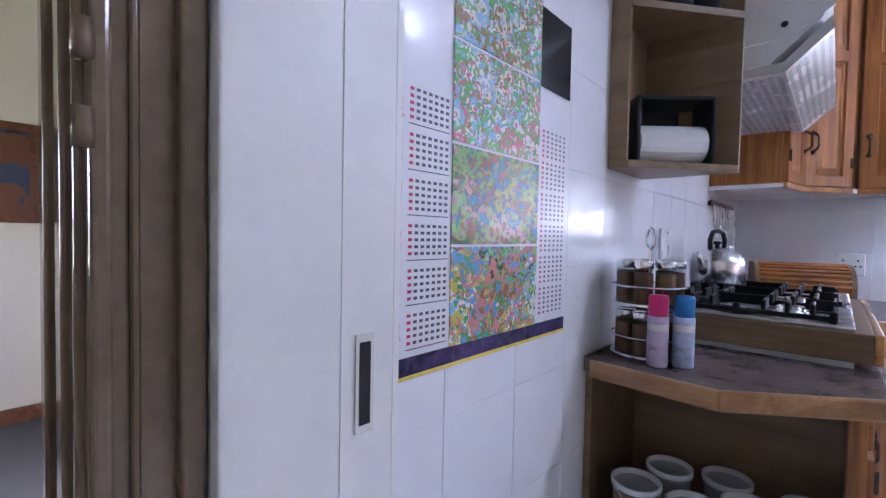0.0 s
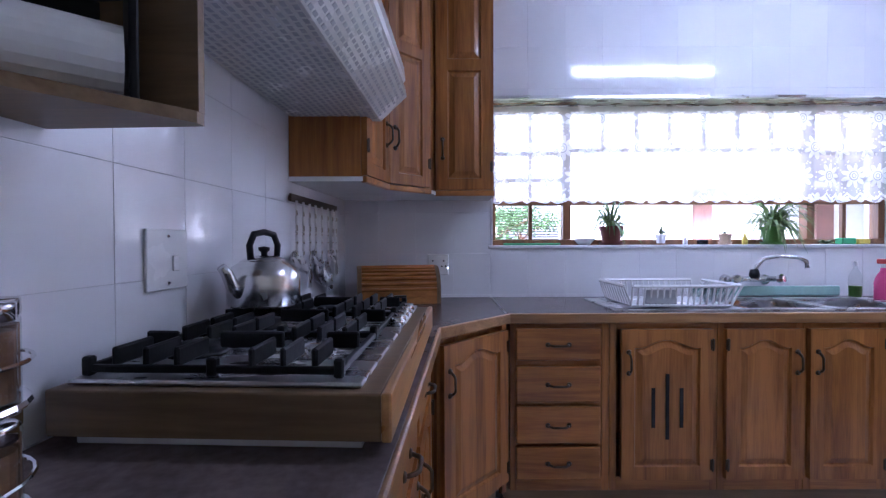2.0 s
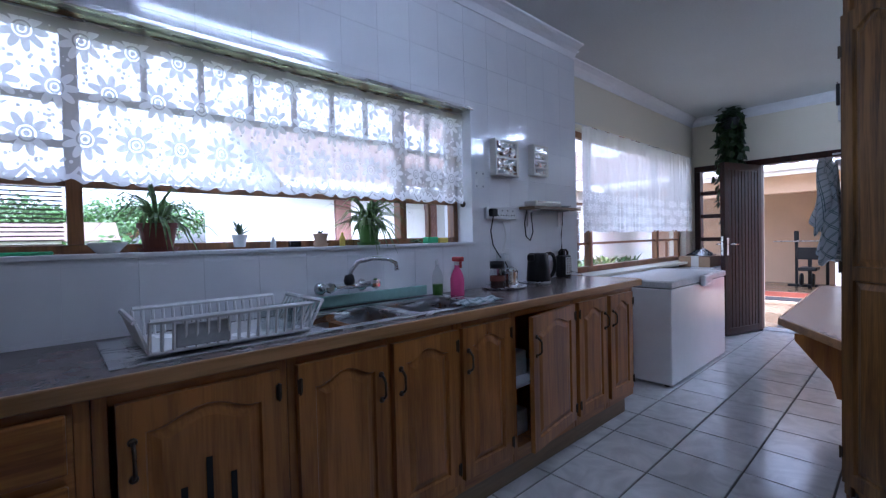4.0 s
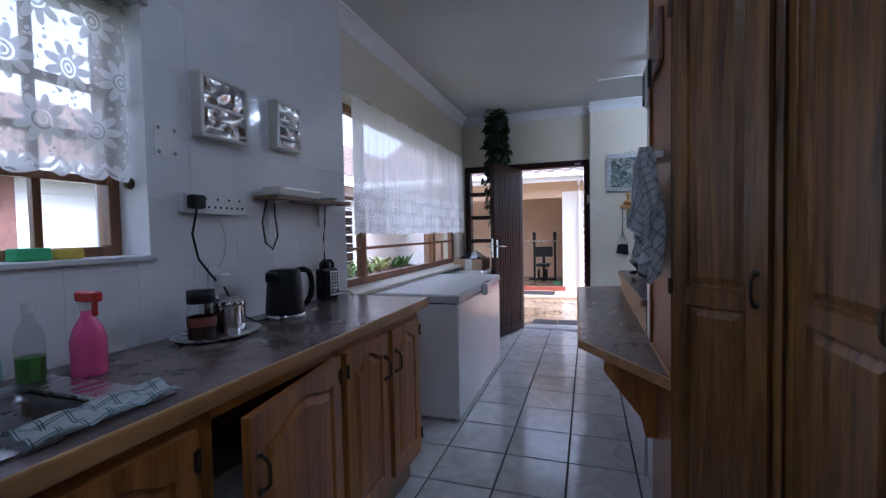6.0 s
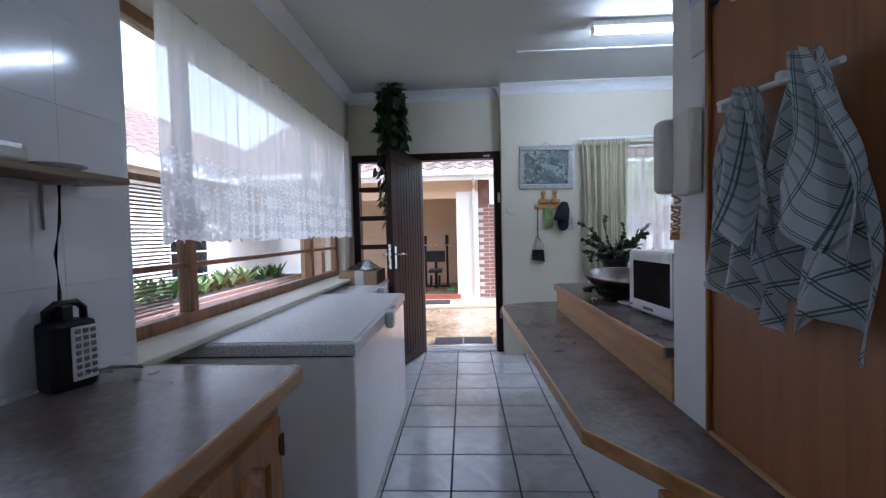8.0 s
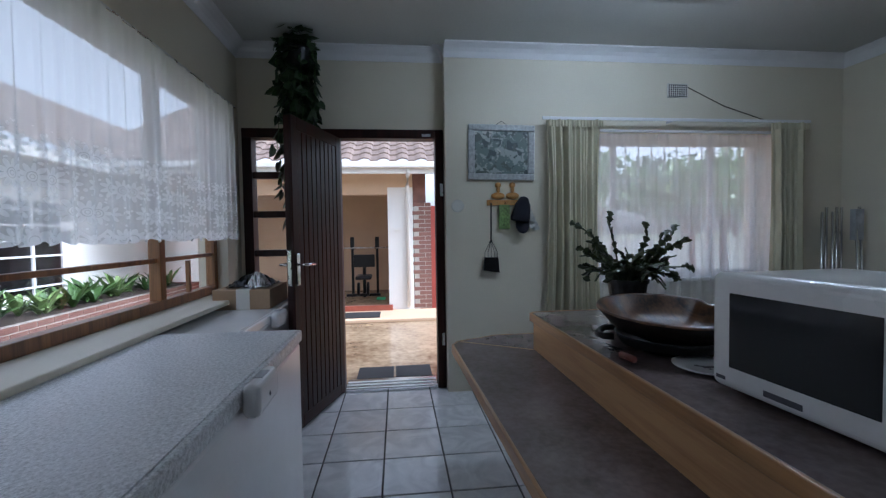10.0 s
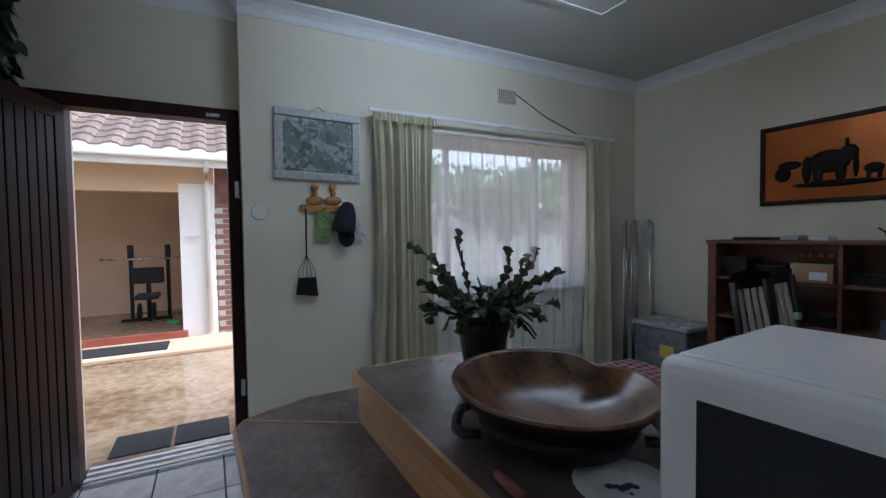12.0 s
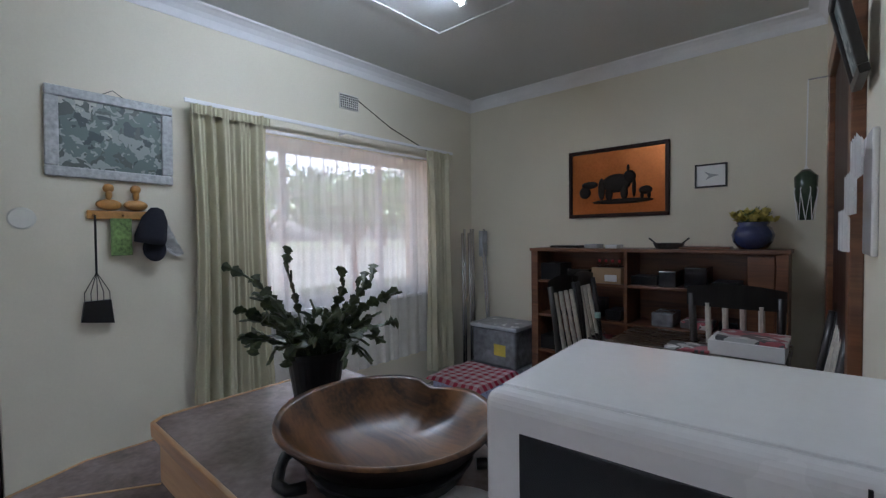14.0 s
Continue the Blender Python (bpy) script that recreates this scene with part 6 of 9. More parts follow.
def leafy(bm, p, n, spread, size, rnd, droop=0.3, ratio=0.35):
    """A tuft of pointed leaves that arch outwards from p."""
    for _ in range(n):
        a, out = rnd.uniform(0, 2 * math.pi), rnd.uniform(0.3, 1.0) * spread
        d = Vector((math.cos(a), math.sin(a), 0))
        side = Vector((-d.y, d.x, 0))
        h = rnd.uniform(0.4, 1.0) * spread
        pts = [Vector(p) + d * out * s + Vector((0, 0, h * s * 1.6 - droop * spread * 2.4 * s * s)) for s in (0, 0.35, 0.7, 1.0)]
        w = size * rnd.uniform(0.6, 1.2) * ratio
        rows = []
        for k, q in enumerate(pts):
            ww_ = w * (0.5, 1.0, 0.8, 0.05)[k]
            rows.append((bm.verts.new(q + side * ww_), bm.verts.new(q + Vector((0, 0, -ww_ * 0.4))), bm.verts.new(q - side * ww_)))
        for r0, r1 in zip(rows, rows[1:]):
            bm.faces.new((r0[0], r0[1], r1[1], r1[0]))
            bm.faces.new((r0[1], r0[2], r1[2], r1[1]))


rnd = random.Random(11)
for i in range(9):
    x = 7.6 + i * 0.5 + rnd.uniform(-0.1, 0.1)
    bm = bmesh.new()
    for _ in range(3):
        leafy(bm, (x + rnd.uniform(-0.15, 0.15), 6.35 + rnd.uniform(-0.15, 0.2), 0.40), 14, 0.28 + rnd.uniform(0, 0.12), 0.1, rnd, 0.25, 0.4)
    solo("planter_shrub", bm, "leaf_pale" if i % 3 == 0 else "leaf", "leafy green shrub in the brick planter", "shrub", "shrubs in the planter")

# garage across the yard, seen through the sink window
ga = thing("garage", (5, 10.0, -0.17), "white gabled garage with tiled roof and brick pier", "building")
gz = 2.35
part("wall", box(4.2, 9.6, -0.17, 10.5, 9.8, gz), "plaster_w", ga, "white plastered wall")
part("garage_door", box(5.6, 9.57, -0.17, 7.7, 9.6, 1.95, 0.01), "plaster_w", ga, "white garage door")
part("pier", box(5.25, 9.52, -0.17, 5.6, 9.6, gz), "brick", ga, "brick pier")
part("pier", box(7.7, 9.52, -0.17, 8.05, 9.6, gz), "brick", ga, "brick pier")
b = bmesh.new()
prof = [(9.6, -0.17), (15, -0.17), (15, 2.4), (12.3, 4.0), (9.6, gz)]
rows = [[b.verts.new((x, y, z)) for y, z in prof] for x in (4.1, 4.2)]
for i in range(5):
    b.faces.new((rows[0][i], rows[0][(i + 1) % 5], rows[1][(i + 1) % 5], rows[1][i]))
b.faces.new(rows[0])
b.faces.new(rows[1][::-1])
part("gable_wall", b, "plaster_w", ga)
part("fascia", box(4.0, 9.08, gz - 0.12, 10.6, 9.12, gz + 0.03), "plaster_w", ga, "white fascia board")
part("soffit", box(4.0, 9.12, gz - 0.04, 10.6, 9.6, gz - 0.01), "plaster_b", ga)
tile_roof(ga, 3.9, 10.6, 9.05, 12.3, gz + 0.03, 4.05, "y")


def tree(x, y, h, crown, rnd, label="broad leafy garden tree", mat_name="leaf"):
    t = thing("tree", (x, y, -0.17), label, "tree", "garden trees")
    trunk = tube([(x, y, -0.17), (x + 0.1, y, h * 0.25), (x - 0.05, y + 0.1, h * 0.5)], 0.05 * crown + 0.06, 8, taper=0.05)
    for _ in range(6):
        a = rnd.uniform(0, 6.28)
        tube([(x - 0.03, y + 0.05, h * rnd.uniform(0.3, 0.5)), (x + math.cos(a) * crown * 0.4, y + math.sin(a) * crown * 0.4, h * 0.62), (x + math.cos(a) * crown * 0.75, y + math.sin(a) * crown * 0.75, h * 0.75)], 0.05, 6, trunk, 0.015)
    part("trunk", trunk, "case", t)
    bm = bmesh.new()
    for _ in range(int(60 * crown)):
        a, el, r = rnd.uniform(0, 6.28), rnd.uniform(-0.6, 1.4), crown * rnd.uniform(0.45, 1.0)
        c = Vector((x + math.cos(a) * math.cos(el) * r, y + math.sin(a) * math.cos(el) * r, h * 0.68 + math.sin(el) * r * h * 0.3 / crown))
        for _ in range(16):
            p = c + Vector((rnd.gauss(0, 0.2), rnd.gauss(0, 0.2), rnd.gauss(0, 0.16)))
            u = Vector((rnd.gauss(0, 1), rnd.gauss(0, 1), rnd.gauss(0, 0.6))).normalized() * rnd.uniform(0.06, 0.13)
            v = u.cross(Vector((rnd.gauss(0, 1), rnd.gauss(0, 1), rnd.gauss(0, 1)))).normalized() * u.length * 0.5
            bm.faces.new([bm.verts.new(q) for q in (p - u, p + v, p + u, p - v)])
    ob = part("crown", bm, mat_name, t)
    ob["kind"] = "stuff"


rnd = random.Random(4)
for x, y, h, c in ((0.8, 24, 5.2, 2.6), (3.2, 27, 6.4, 3.0), (-2.5, 25, 5.6, 3.0), (-6, 27, 6, 3.2), (5.5, 30, 7, 3.2), (2.1, 15.5, 2.3, 1.0), (-1.0, 30, 7.0, 3.2)):
    tree(x, y, h * 0.52, c, rnd)
for x, y, h, c in ((19, -3.2, 3.6, 1.7), (17, -7.2, 3.4, 1.6), (21, -9, 4.4, 2.4), (18, -13, 4.8, 2.6), (24, -15, 5.2, 2.8)):
    tree(x, y, h, c, rnd, "garden tree behind the net curtain")
for x, y, h, c in ((13.5, -1.2, 2.9, 1.3), (14.5, -3.0, 3.3, 1.5), (13.0, -4.6, 2.8, 1.3), (14.0, -6.2, 3.2, 1.5), (12.5, -7.8, 3.0, 1.4), (15.0, -9.5, 3.4, 1.6)):
    tree(x, y, h, c, rnd, "dense garden shrub behind the net curtain", "leaf_pale")
nb = thing("neighbour_house", (1.5, 20, -0.17), "low neighbouring house with a reddish roof", "house")
part("wall", box(-3.5, 20, -0.17, 2.4, 22, 1.5), "plaster_w", nb)
part("roof", prism([(19.7, 1.45), (22.3, 1.45), (21, 2.1)], -3.7, 2.6, m=Matrix(((0, 0, 1, 0), (1, 0, 0, 0), (0, 1, 0, 0), (0, 0, 0, 1)))), "roof", nb)
gw = solo("garden_wall", box(16.2, -20, -0.17, 16.4, -3.2, 1.0), "plaster_w", "white garden wall behind the shrubs", "wall")

# ---------------------------------------------------------------- curtains
def valance(name, x0, x1, y, z0, z1, material, label, folds, amp, wave=0.02, axis="x"):
    th = thing(name, ((x0 + x1) / 2, y, z0) if axis == "x" else (y, (x0 + x1) / 2, z0), label, "curtain")
    rnd_ = random.Random(7)
    ph = [rnd_.uniform(0, 6.28) for _ in range(4)]
    ln = x1 - x0

    def fn(u, v):
        a = 2 * math.pi * folds * u
        d = amp * (math.sin(a + 0.8 * math.sin(u * 9 + ph[0])) + 0.4 * math.sin(2.3 * a + ph[1])) * (0.45 + 0.55 * v)
        drop = z1 - (z1 - z0) * v
        if v > 0.999:
            drop -= wave * abs(math.sin(math.pi * u * ln / 0.09 + ph[2]))
        w = x0 + ln * u + 0.012 * math.sin(a * 1.3 + ph[3]) * v
        return ((w, y + d, drop) if axis == "x" else (y + d, w, drop)), (w * 1.15, (drop - z0))
    bm = sheet(fn, int(max(folds * 12, ln / 0.012)), 10)
    part("cloth", bm, material, th, smooth=True)
    return th


v1 = valance("lace_valance", 0.46, 2.745, 3.285, 1.44, 1.975, "lace", "white flowered lace valance across the sink window", 13, 0.010)
part("rod", tube([(0.45, 3.285, 1.972), (2.75, 3.285, 1.972)], 0.005, 8), "steel", v1)
v2 = valance("lace_valance", 4.27, 6.92, 3.33, 1.25, 2.16, "lace_wide", "white flowered lace valance across the wide window", 24, 0.015)
part("rod", tube([(3.98, 3.33, 2.165), (6.96, 3.33, 2.165)], 0.006, 8), "steel", v2)
for x in (4.0, 6.95):
    part("bracket", box(x - 0.008, 3.33, 2.157, x + 0.008, Y2, 2.173), "steel", v2)
nt = valance("net_curtain", -0.93, 0.74, XP - 0.03, 0.32, 2.03, "net", "white net curtain across the dining window", 15, 0.012, 0.0, axis="y")


def drape(y0, y1, label):
    th = thing("curtain", (XP - 0.1, (y0 + y1) / 2, 0.15), label, "curtain", "sage curtains at the dining window")
    k = 5 if y1 - y0 > 0.4 else 4

    def fn(u, v):
        a = 2 * math.pi * k * u
        am = 0.032 + 0.02 * v
        d = am * (math.sin(a + 1.5 * math.sin(u * 5.3 + y0 * 3 + v * 0.8)) * (0.7 + 0.3 * math.sin(u * 11 + y0)) + 0.3 * math.sin(2.7 * a + 1 + v))
        mid = (y0 + y1) / 2
        spread = 1.0 - 0.12 * math.sin(math.pi * min(1, v * 1.2)) + 0.12 * v
        y = mid + (u - 0.5) * (y1 - y0) * spread
        return (XP - 0.095 + d, y, 2.115 - 1.97 * v), (y, v)
    bm = sheet(fn, 110, 24)
    part("cloth", bm, "curtain", th, smooth=True)
    part("heading_tape", sheet(lambda u, v: ((XP - 0.115 + 0.006 * math.sin(u * 110), y0 + (y1 - y0) * u, 2.11 - 0.05 * v), (u, v)), 60, 1), "curtain", th)


drape(0.60, 1.05, "heavy sage green gathered curtain at the window edge")
drape(-1.17, -0.86, "heavy sage green gathered curtain near the room corner")
rl = thing("curtain_rail", (XP, 0, 2.12), "white metal double curtain rail", "curtain rail")
part("rail", box(XP - 0.10, -1.2, 2.118, XP - 0.088, 1.08, 2.14, 0.002), "white_trim", rl)
part("rail", box(XP - 0.04, -1.0, 2.04, XP - 0.03, 0.80, 2.06, 0.002), "white_trim", rl)
for y in (-1.1, 0.0, 1.0):
    part("bracket", box(XP - 0.1, y - 0.008, 2.12, XP, y + 0.008, 2.135), "white_trim", rl)

# ---------------------------------------------------------------- calendar and hob-side things
cal = thing("wall_calendar", HW @ Vector((0.006, -0.45, 1.0)), "large glossy wall calendar with bright pictures and date columns", "calendar")
KM = HW @ pose(0, 0, 0, 0, 0, 90)      # x along the wall, z up, face at -y


def flat(x0, z0, x1, z1, off, t=0.0008):
    bm = box(x0, -off - t, z0, x1, -off, z1)
    bm.transform(KM)
    return bm


A0, A1, B0, B1 = -0.735, -0.205, 0.985, 1.78
part("sheet", flat(A0, B0, A1, B1, 0.003, 0.0015), "calpaper", cal)
part("lower_band", flat(A0, B0, A1, B0 + 0.03, 0.0046), "purple", cal, "purple shaded band")
part("bottom_strip", flat(A0, B0 - 0.003, A1, B0 + 0.003, 0.0056), "sponge_y", cal, "yellow bottom strip")
px0, px1 = A0 + 0.136, A1 - 0.128
for i in range(4):
    z = B0 + 0.03 + i * 0.165
    part("picture", flat(px0, z, px1, z + 0.16, 0.0056), ("calpic_pool", "calpic_park", "calpic_lawn", "calpic_lawn")[i], cal, "crowded bright cartoon landscape")
part("photo", flat(px1 - 0.002, 1.50, A1, 1.66, 0.0056), "screen", cal, "dark photograph")
part("photo", flat(A0, 1.68, px0 - 0.05, 1.78, 0.0056), "gardenpic", cal)
for side, (c0, c1) in enumerate(((A0 + 0.042, px0 - 0.006), (px1 + 0.01, A1 - 0.01))):
    bm, bmr = bmesh.new(), bmesh.new()
    for mth in range(6):
        zb = B0 + 0.048 + mth * 0.0655
        rows_, cols_ = (5, 7) if side == 0 else (6, 6)
        hh = 0.0075
        for r in range(rows_):
            for c in range(cols_):
                cx = c0 + (c + 0.5) * (c1 - c0) / cols_
                tgt = bmr if c == 0 else bm
                merge(tgt, box(cx - 0.0034, -0.0052, zb + r * hh * 1.35, cx + 0.0034, -0.0046, zb + r * hh * 1.35 + hh * 0.6))
        if side == 0:
            merge(bm, box(c0, -0.0052, zb - 0.008, c1, -0.0046, zb - 0.0065))
    for b_, mt in ((bm, "inkgrey"), (bmr, "inkred")):
        b_.transform(KM)
        part("date_print", b_, mt, cal)["kind"] = "stuff"
for k, word in enumerate(("JUNE", "MAY", "APRIL", "MARCH", "FEBRUARY", "JANUARY")):
    cu_ = bpy.data.curves.new("month_name", "FONT")
    cu_.body, cu_.size, cu_.offset, cu_.extrude, cu_.align_x = word, 0.0105, 0.0002, 0.0002, "CENTER"
    tmp = bpy.data.objects.new("tmp", cu_)
    me_ = bpy.data.meshes.new_from_object(tmp)
    bpy.data.objects.remove(tmp)
    b_ = bmesh.new()
    b_.from_mesh(me_)
    b_.transform(KM @ Matrix.Translation((A0 + 0.03, -0.0052, B0 + 0.07 + k * 0.0655)) @ pose(0, 0, 0, 90, 0, 0) @ pose(0, 0, 0, 0, 0, 90))
    part("month_name", b_, "inkred", cal, "red month name")

swp = thing("light_switch", HW @ Vector((0, 0.6, 1.17)), "white double light switch plate on the tiles", "switch")
bm = box(0.001, 0.505, 1.10, 0.009, 0.635, 1.232, 0.003)
bm.transform(HW)
part("plate", bm, "plastic_w", swp)
bm = box(0.009, 0.58, 1.14, 0.014, 0.60, 1.175, 0.002)
bm.transform(HW)
part("rocker", bm, "plastic_w", swp)
bm = bmesh.new()
for z in (1.115, 1.217):
    lathe([(0, 0), (0.004, 0), (0.003, 0.002), (0, 0.002)], (0, 0, 0), 8, bm, HW @ pose(0.009, 0.57, z, 0, 90))
part("screw", bm, "steel", swp)


def jar(c, r, h, lidm, fill, label, name="spice_jar", group="spice jars in the rack"):
    t = thing(name, c, label, "jar", group)
    part("glass", lathe([(0, 0), (r, 0), (r, h * 0.78), (r * 0.85, h * 0.84), (r * 0.85, h * 0.9)], c, 16), "jar", t, smooth=True)
    part("contents", lathe([(0, 0.002), (r * 0.93, 0.002), (r * 0.93, h * 0.72), (0, h * 0.74)], c, 16), fill, t)
    part("lid", lathe([(0, h * 0.82), (r * 1.0, h * 0.82), (r * 1.0, h * 0.98), (r * 0.95, h), (0, h)], c, 16), lidm, t, smooth=True)
    return t


sr = thing("spice_rack", HW @ Vector((0.108, 0.055, CT)), "chrome two-tier revolving spice rack with loop handle", "spice rack")
sc = HW @ Vector((0.108, 0.055, CT))
part("post", tube([sc, sc + Vector((0, 0, 0.27))], 0.005, 8), "chrome", sr)
part("loop", tube([sc + Vector((dx, -dx, 0.27 + dz)) for dx, dz in ((0, 0), (-0.011, 0.012), (-0.013, 0.034), (-0.008, 0.05), (0, 0.055), (0.008, 0.05), (0.013, 0.034), (0.011, 0.012), (0, 0))], 0.004, 8), "chrome", sr)
for z in (0.004, 0.13):
    part("tier", lathe([(0, 0), (0.086, 0), (0.088, 0.003), (0.086, 0.008), (0, 0.008)], sc + Vector((0, 0, z)), 28), "chrome", sr)
    bm = bmesh.new()
    for i in range(28):
        a, a2 = 2 * math.pi * i / 28, 2 * math.pi * (i + 1) / 28
        tube([sc + Vector((0.088 * math.cos(a), 0.088 * math.sin(a), z + 0.05)), sc + Vector((0.088 * math.cos(a2), 0.088 * math.sin(a2), z + 0.05))], 0.0025, 5, bm)
    part("hoop", bm, "chrome", sr)
    for i in range(7):
        a = 2 * math.pi * (i + 0.3) / 7
        jar(sc + Vector((0.06 * math.cos(a), 0.06 * math.sin(a), z + 0.009)), 0.023, 0.105, "chrome", "spice", "small glass spice jar with a shiny lid")


def spray(c, body_m, cap_m, label):
    t = thing("spray_can", c, label, "spray can", "spray cans on the worktop")
    part("can", lathe([(0, 0), (0.021, 0), (0.023, 0.004), (0.023, 0.115), (0.0195, 0.124), (0, 0.125)], c, 24), body_m, t, smooth=True)
    part("cap", lathe([(0.0, 0.118), (0.0218, 0.118), (0.0218, 0.16), (0.0195, 0.166), (0, 0.168)], c, 24), cap_m, t, smooth=True)
    part("emblem", lathe([(0.0234, 0.085), (0.0234, 0.10)], c, 24, None, None), "plastic_w", t, "pale printed emblem band")
    return t


spray(Vector((-0.30, 1.165, CT)), "lilac", "magenta", "lilac spray can with a magenta cap on the worktop")
spray(Vector((-0.252, 1.198, CT)), "skytin", "blue_cap", "pale blue spray can with a blue cap on the worktop")
for k, (x, y, r, m_, lab) in enumerate(((0.12, -0.03, 0.052, "tub_w", "printed cream plastic tub without a lid"), (0.25, -0.045, 0.055, "tub_b", "blue printed plastic tub with a lid"), (0.34, 0.04, 0.052, "tub_b", "blue printed plastic tub"), (0.44, 0.12, 0.05, "tub_w", "printed white plastic tub"), (0.16, 0.1, 0.05, "clearbox", "grey plastic tub at the back of the shelf"), (0.28, 0.14, 0.05, "clearbox", "grey plastic tub at the back of the shelf"))):
    c = HW @ Vector((x, y, 0.458))
    t = thing("storage_tub", c, lab, "tub", "tubs on the open shelf")
    part("bucket", lathe([(0, 0), (r * 0.85, 0), (r, 0.13), (r * 1.06, 0.132), (r * 1.06, 0.14)], c, 22), m_, t, smooth=True)
    part("rim", lathe([(r * 1.06, 0.138), (r * 1.1, 0.14), (r * 1.1, 0.152), (r * 0.98, 0.152), (r * 0.96, 0.13)], c, 22), "plastic_w", t, "white moulded rim", True)
    part("lid", lathe([(r * 0.96, 0.14), (r * 0.9, 0.136), (0, 0.136)], c, 22), "clearbox", t, smooth=True)

# utensil rail
ur = thing("utensil_rail", HW @ Vector((0.03, 1.6, 1.37)), "dark metal utensil rail on the hob wall", "utensil rail")
bm = box(0.012, 1.22, 1.355, 0.02, 1.80, 1.385, 0.002)
box(0.0, 1.24, 1.36, 0.012, 1.26, 1.38, 0, bm)
box(0.0, 1.76, 1.36, 0.012, 1.78, 1.38, 0, bm)
bm.transform(HW)
part("rail", bm, "bronze", ur)
for i, y in enumerate((1.25, 1.32, 1.39, 1.46, 1.54, 1.63, 1.70, 1.76)):
    p = HW @ Vector((0.028, y, 1.36))
    ln = 0.22 + 0.025 * (i % 3)
    kind_ = ("ladle", "spoon", "spatula", "ladle", "sieve", "sieve", "spoon", "spatula")[i]
    t = thing(kind_ if kind_ != "sieve" else "hanging_sieve", p, "stainless steel " + {"ladle": "soup ladle", "spoon": "serving spoon", "spatula": "slotted turner", "sieve": "wire sieve"}[kind_] + " hanging from the rail", "utensil", "utensils on the rail")
    part("handle", tube([p, p - Vector((0, 0, ln))], 0.005, 6), "steel", t)
    q = p - Vector((0, 0, ln))
    if kind_ in ("ladle", "spoon"):
        part("bowl", lathe([(0, -0.026), (0.022, -0.02), (0.037, 0), (0.035, 0), (0, -0.023)], q, 16, None, pose(0, 0, 0, 0, 75, 0)), "steel", t, smooth=True)
    elif kind_ == "sieve":
        part("bowl", lathe([(0, -0.038), (0.04, -0.028), (0.066, 0), (0.07, 0), (0.066, -0.005)], q - Vector((0, 0, 0.04)), 20, None, pose(0, 0, 0, 0, 80, 0)), "steel", t, smooth=True)
    else:
        b_ = box(-0.002, -0.025, -0.07, 0.002, 0.025, 0, 0.001)
        b_.transform(Matrix.Translation(q))
        part("blade", b_, "steel", t)

# bread bin
bb = thing("bread_bin", (-0.05, 3.05, CT), "varnished pine roll-top bread bin in the worktop corner", "bread bin")
BM = pose(-0.06, 3.06, CT, 0, 0, 12)
prof = [(-0.125, 0), (0.12, 0), (0.12, 0.175), (0.02, 0.18)] + [(-0.02 - 0.105 * math.sin(a), 0.06 + 0.12 * math.cos(a)) for a in [i * math.pi / 2 / 7 for i in range(8)]]
for x0, x1, ex, nm in ((-0.205, -0.185, 0.006, "side"), (0.185, 0.205, 0.006, "side"), (-0.185, 0.185, 0.0, "shutter")):
    b_ = bmesh.new()
    rows = [[b_.verts.new((x, y * (1 + ex * 4), z + (ex if z > 0.01 else 0))) for y, z in prof] for x in (x0, x1)]
    for i in range(len(prof)):
        j = (i + 1) % len(prof)
        b_.faces.new((rows[0][i], rows[0][j], rows[1][j], rows[1][i]))
    b_.faces.new(rows[0])
    b_.faces.new(rows[1][::-1])
    b_.transform(BM)
    part(nm, b_, "oak_x" if nm == "shutter" else "shelfwood", bb)
for i in range(7):
    a = (i + 0.5) * math.pi / 2 / 7
    b_ = tube([BM @ Vector((-0.184, -0.02 - 0.107 * math.sin(a), 0.06 + 0.122 * math.cos(a))), BM @ Vector((0.184, -0.02 - 0.107 * math.sin(a), 0.06 + 0.122 * math.cos(a)))], 0.009, 6)
    part("slat", b_, "oak_x", bb)
b_ = box(-0.03, -0.142, 0.035, 0.03, -0.122, 0.047, 0.003)
b_.transform(BM)
part("handle", b_, "chair", bb)


def socket(c, m, w, h, label, holes):
    t = thing("wall_socket", c, label, "socket", "wall sockets")
    b_ = box(-w / 2, -0.012, -h / 2, w / 2, 0, h / 2, 0.004)
    b_.transform(m)
    part("plate", b_, "plastic_w", t)
    for hx, hz in holes:
        b_ = lathe([(0, 0), (0.005, 0), (0.005, 0.001), (0, 0.001)], (0, 0, 0), 8, None, m @ pose(hx, -0.012, hz, 90))
        part("socket_hole", b_, "hole", t)
    return t


socket((0.15, YW, 1.08), pose(0.15, YW, 1.08), 0.115, 0.115, "white three-pin wall socket on the tiles", [(-0.03, 0.02), (-0.04, -0.01), (-0.02, -0.01), (0.03, 0.02), (0.02, -0.01), (0.04, -0.01)])

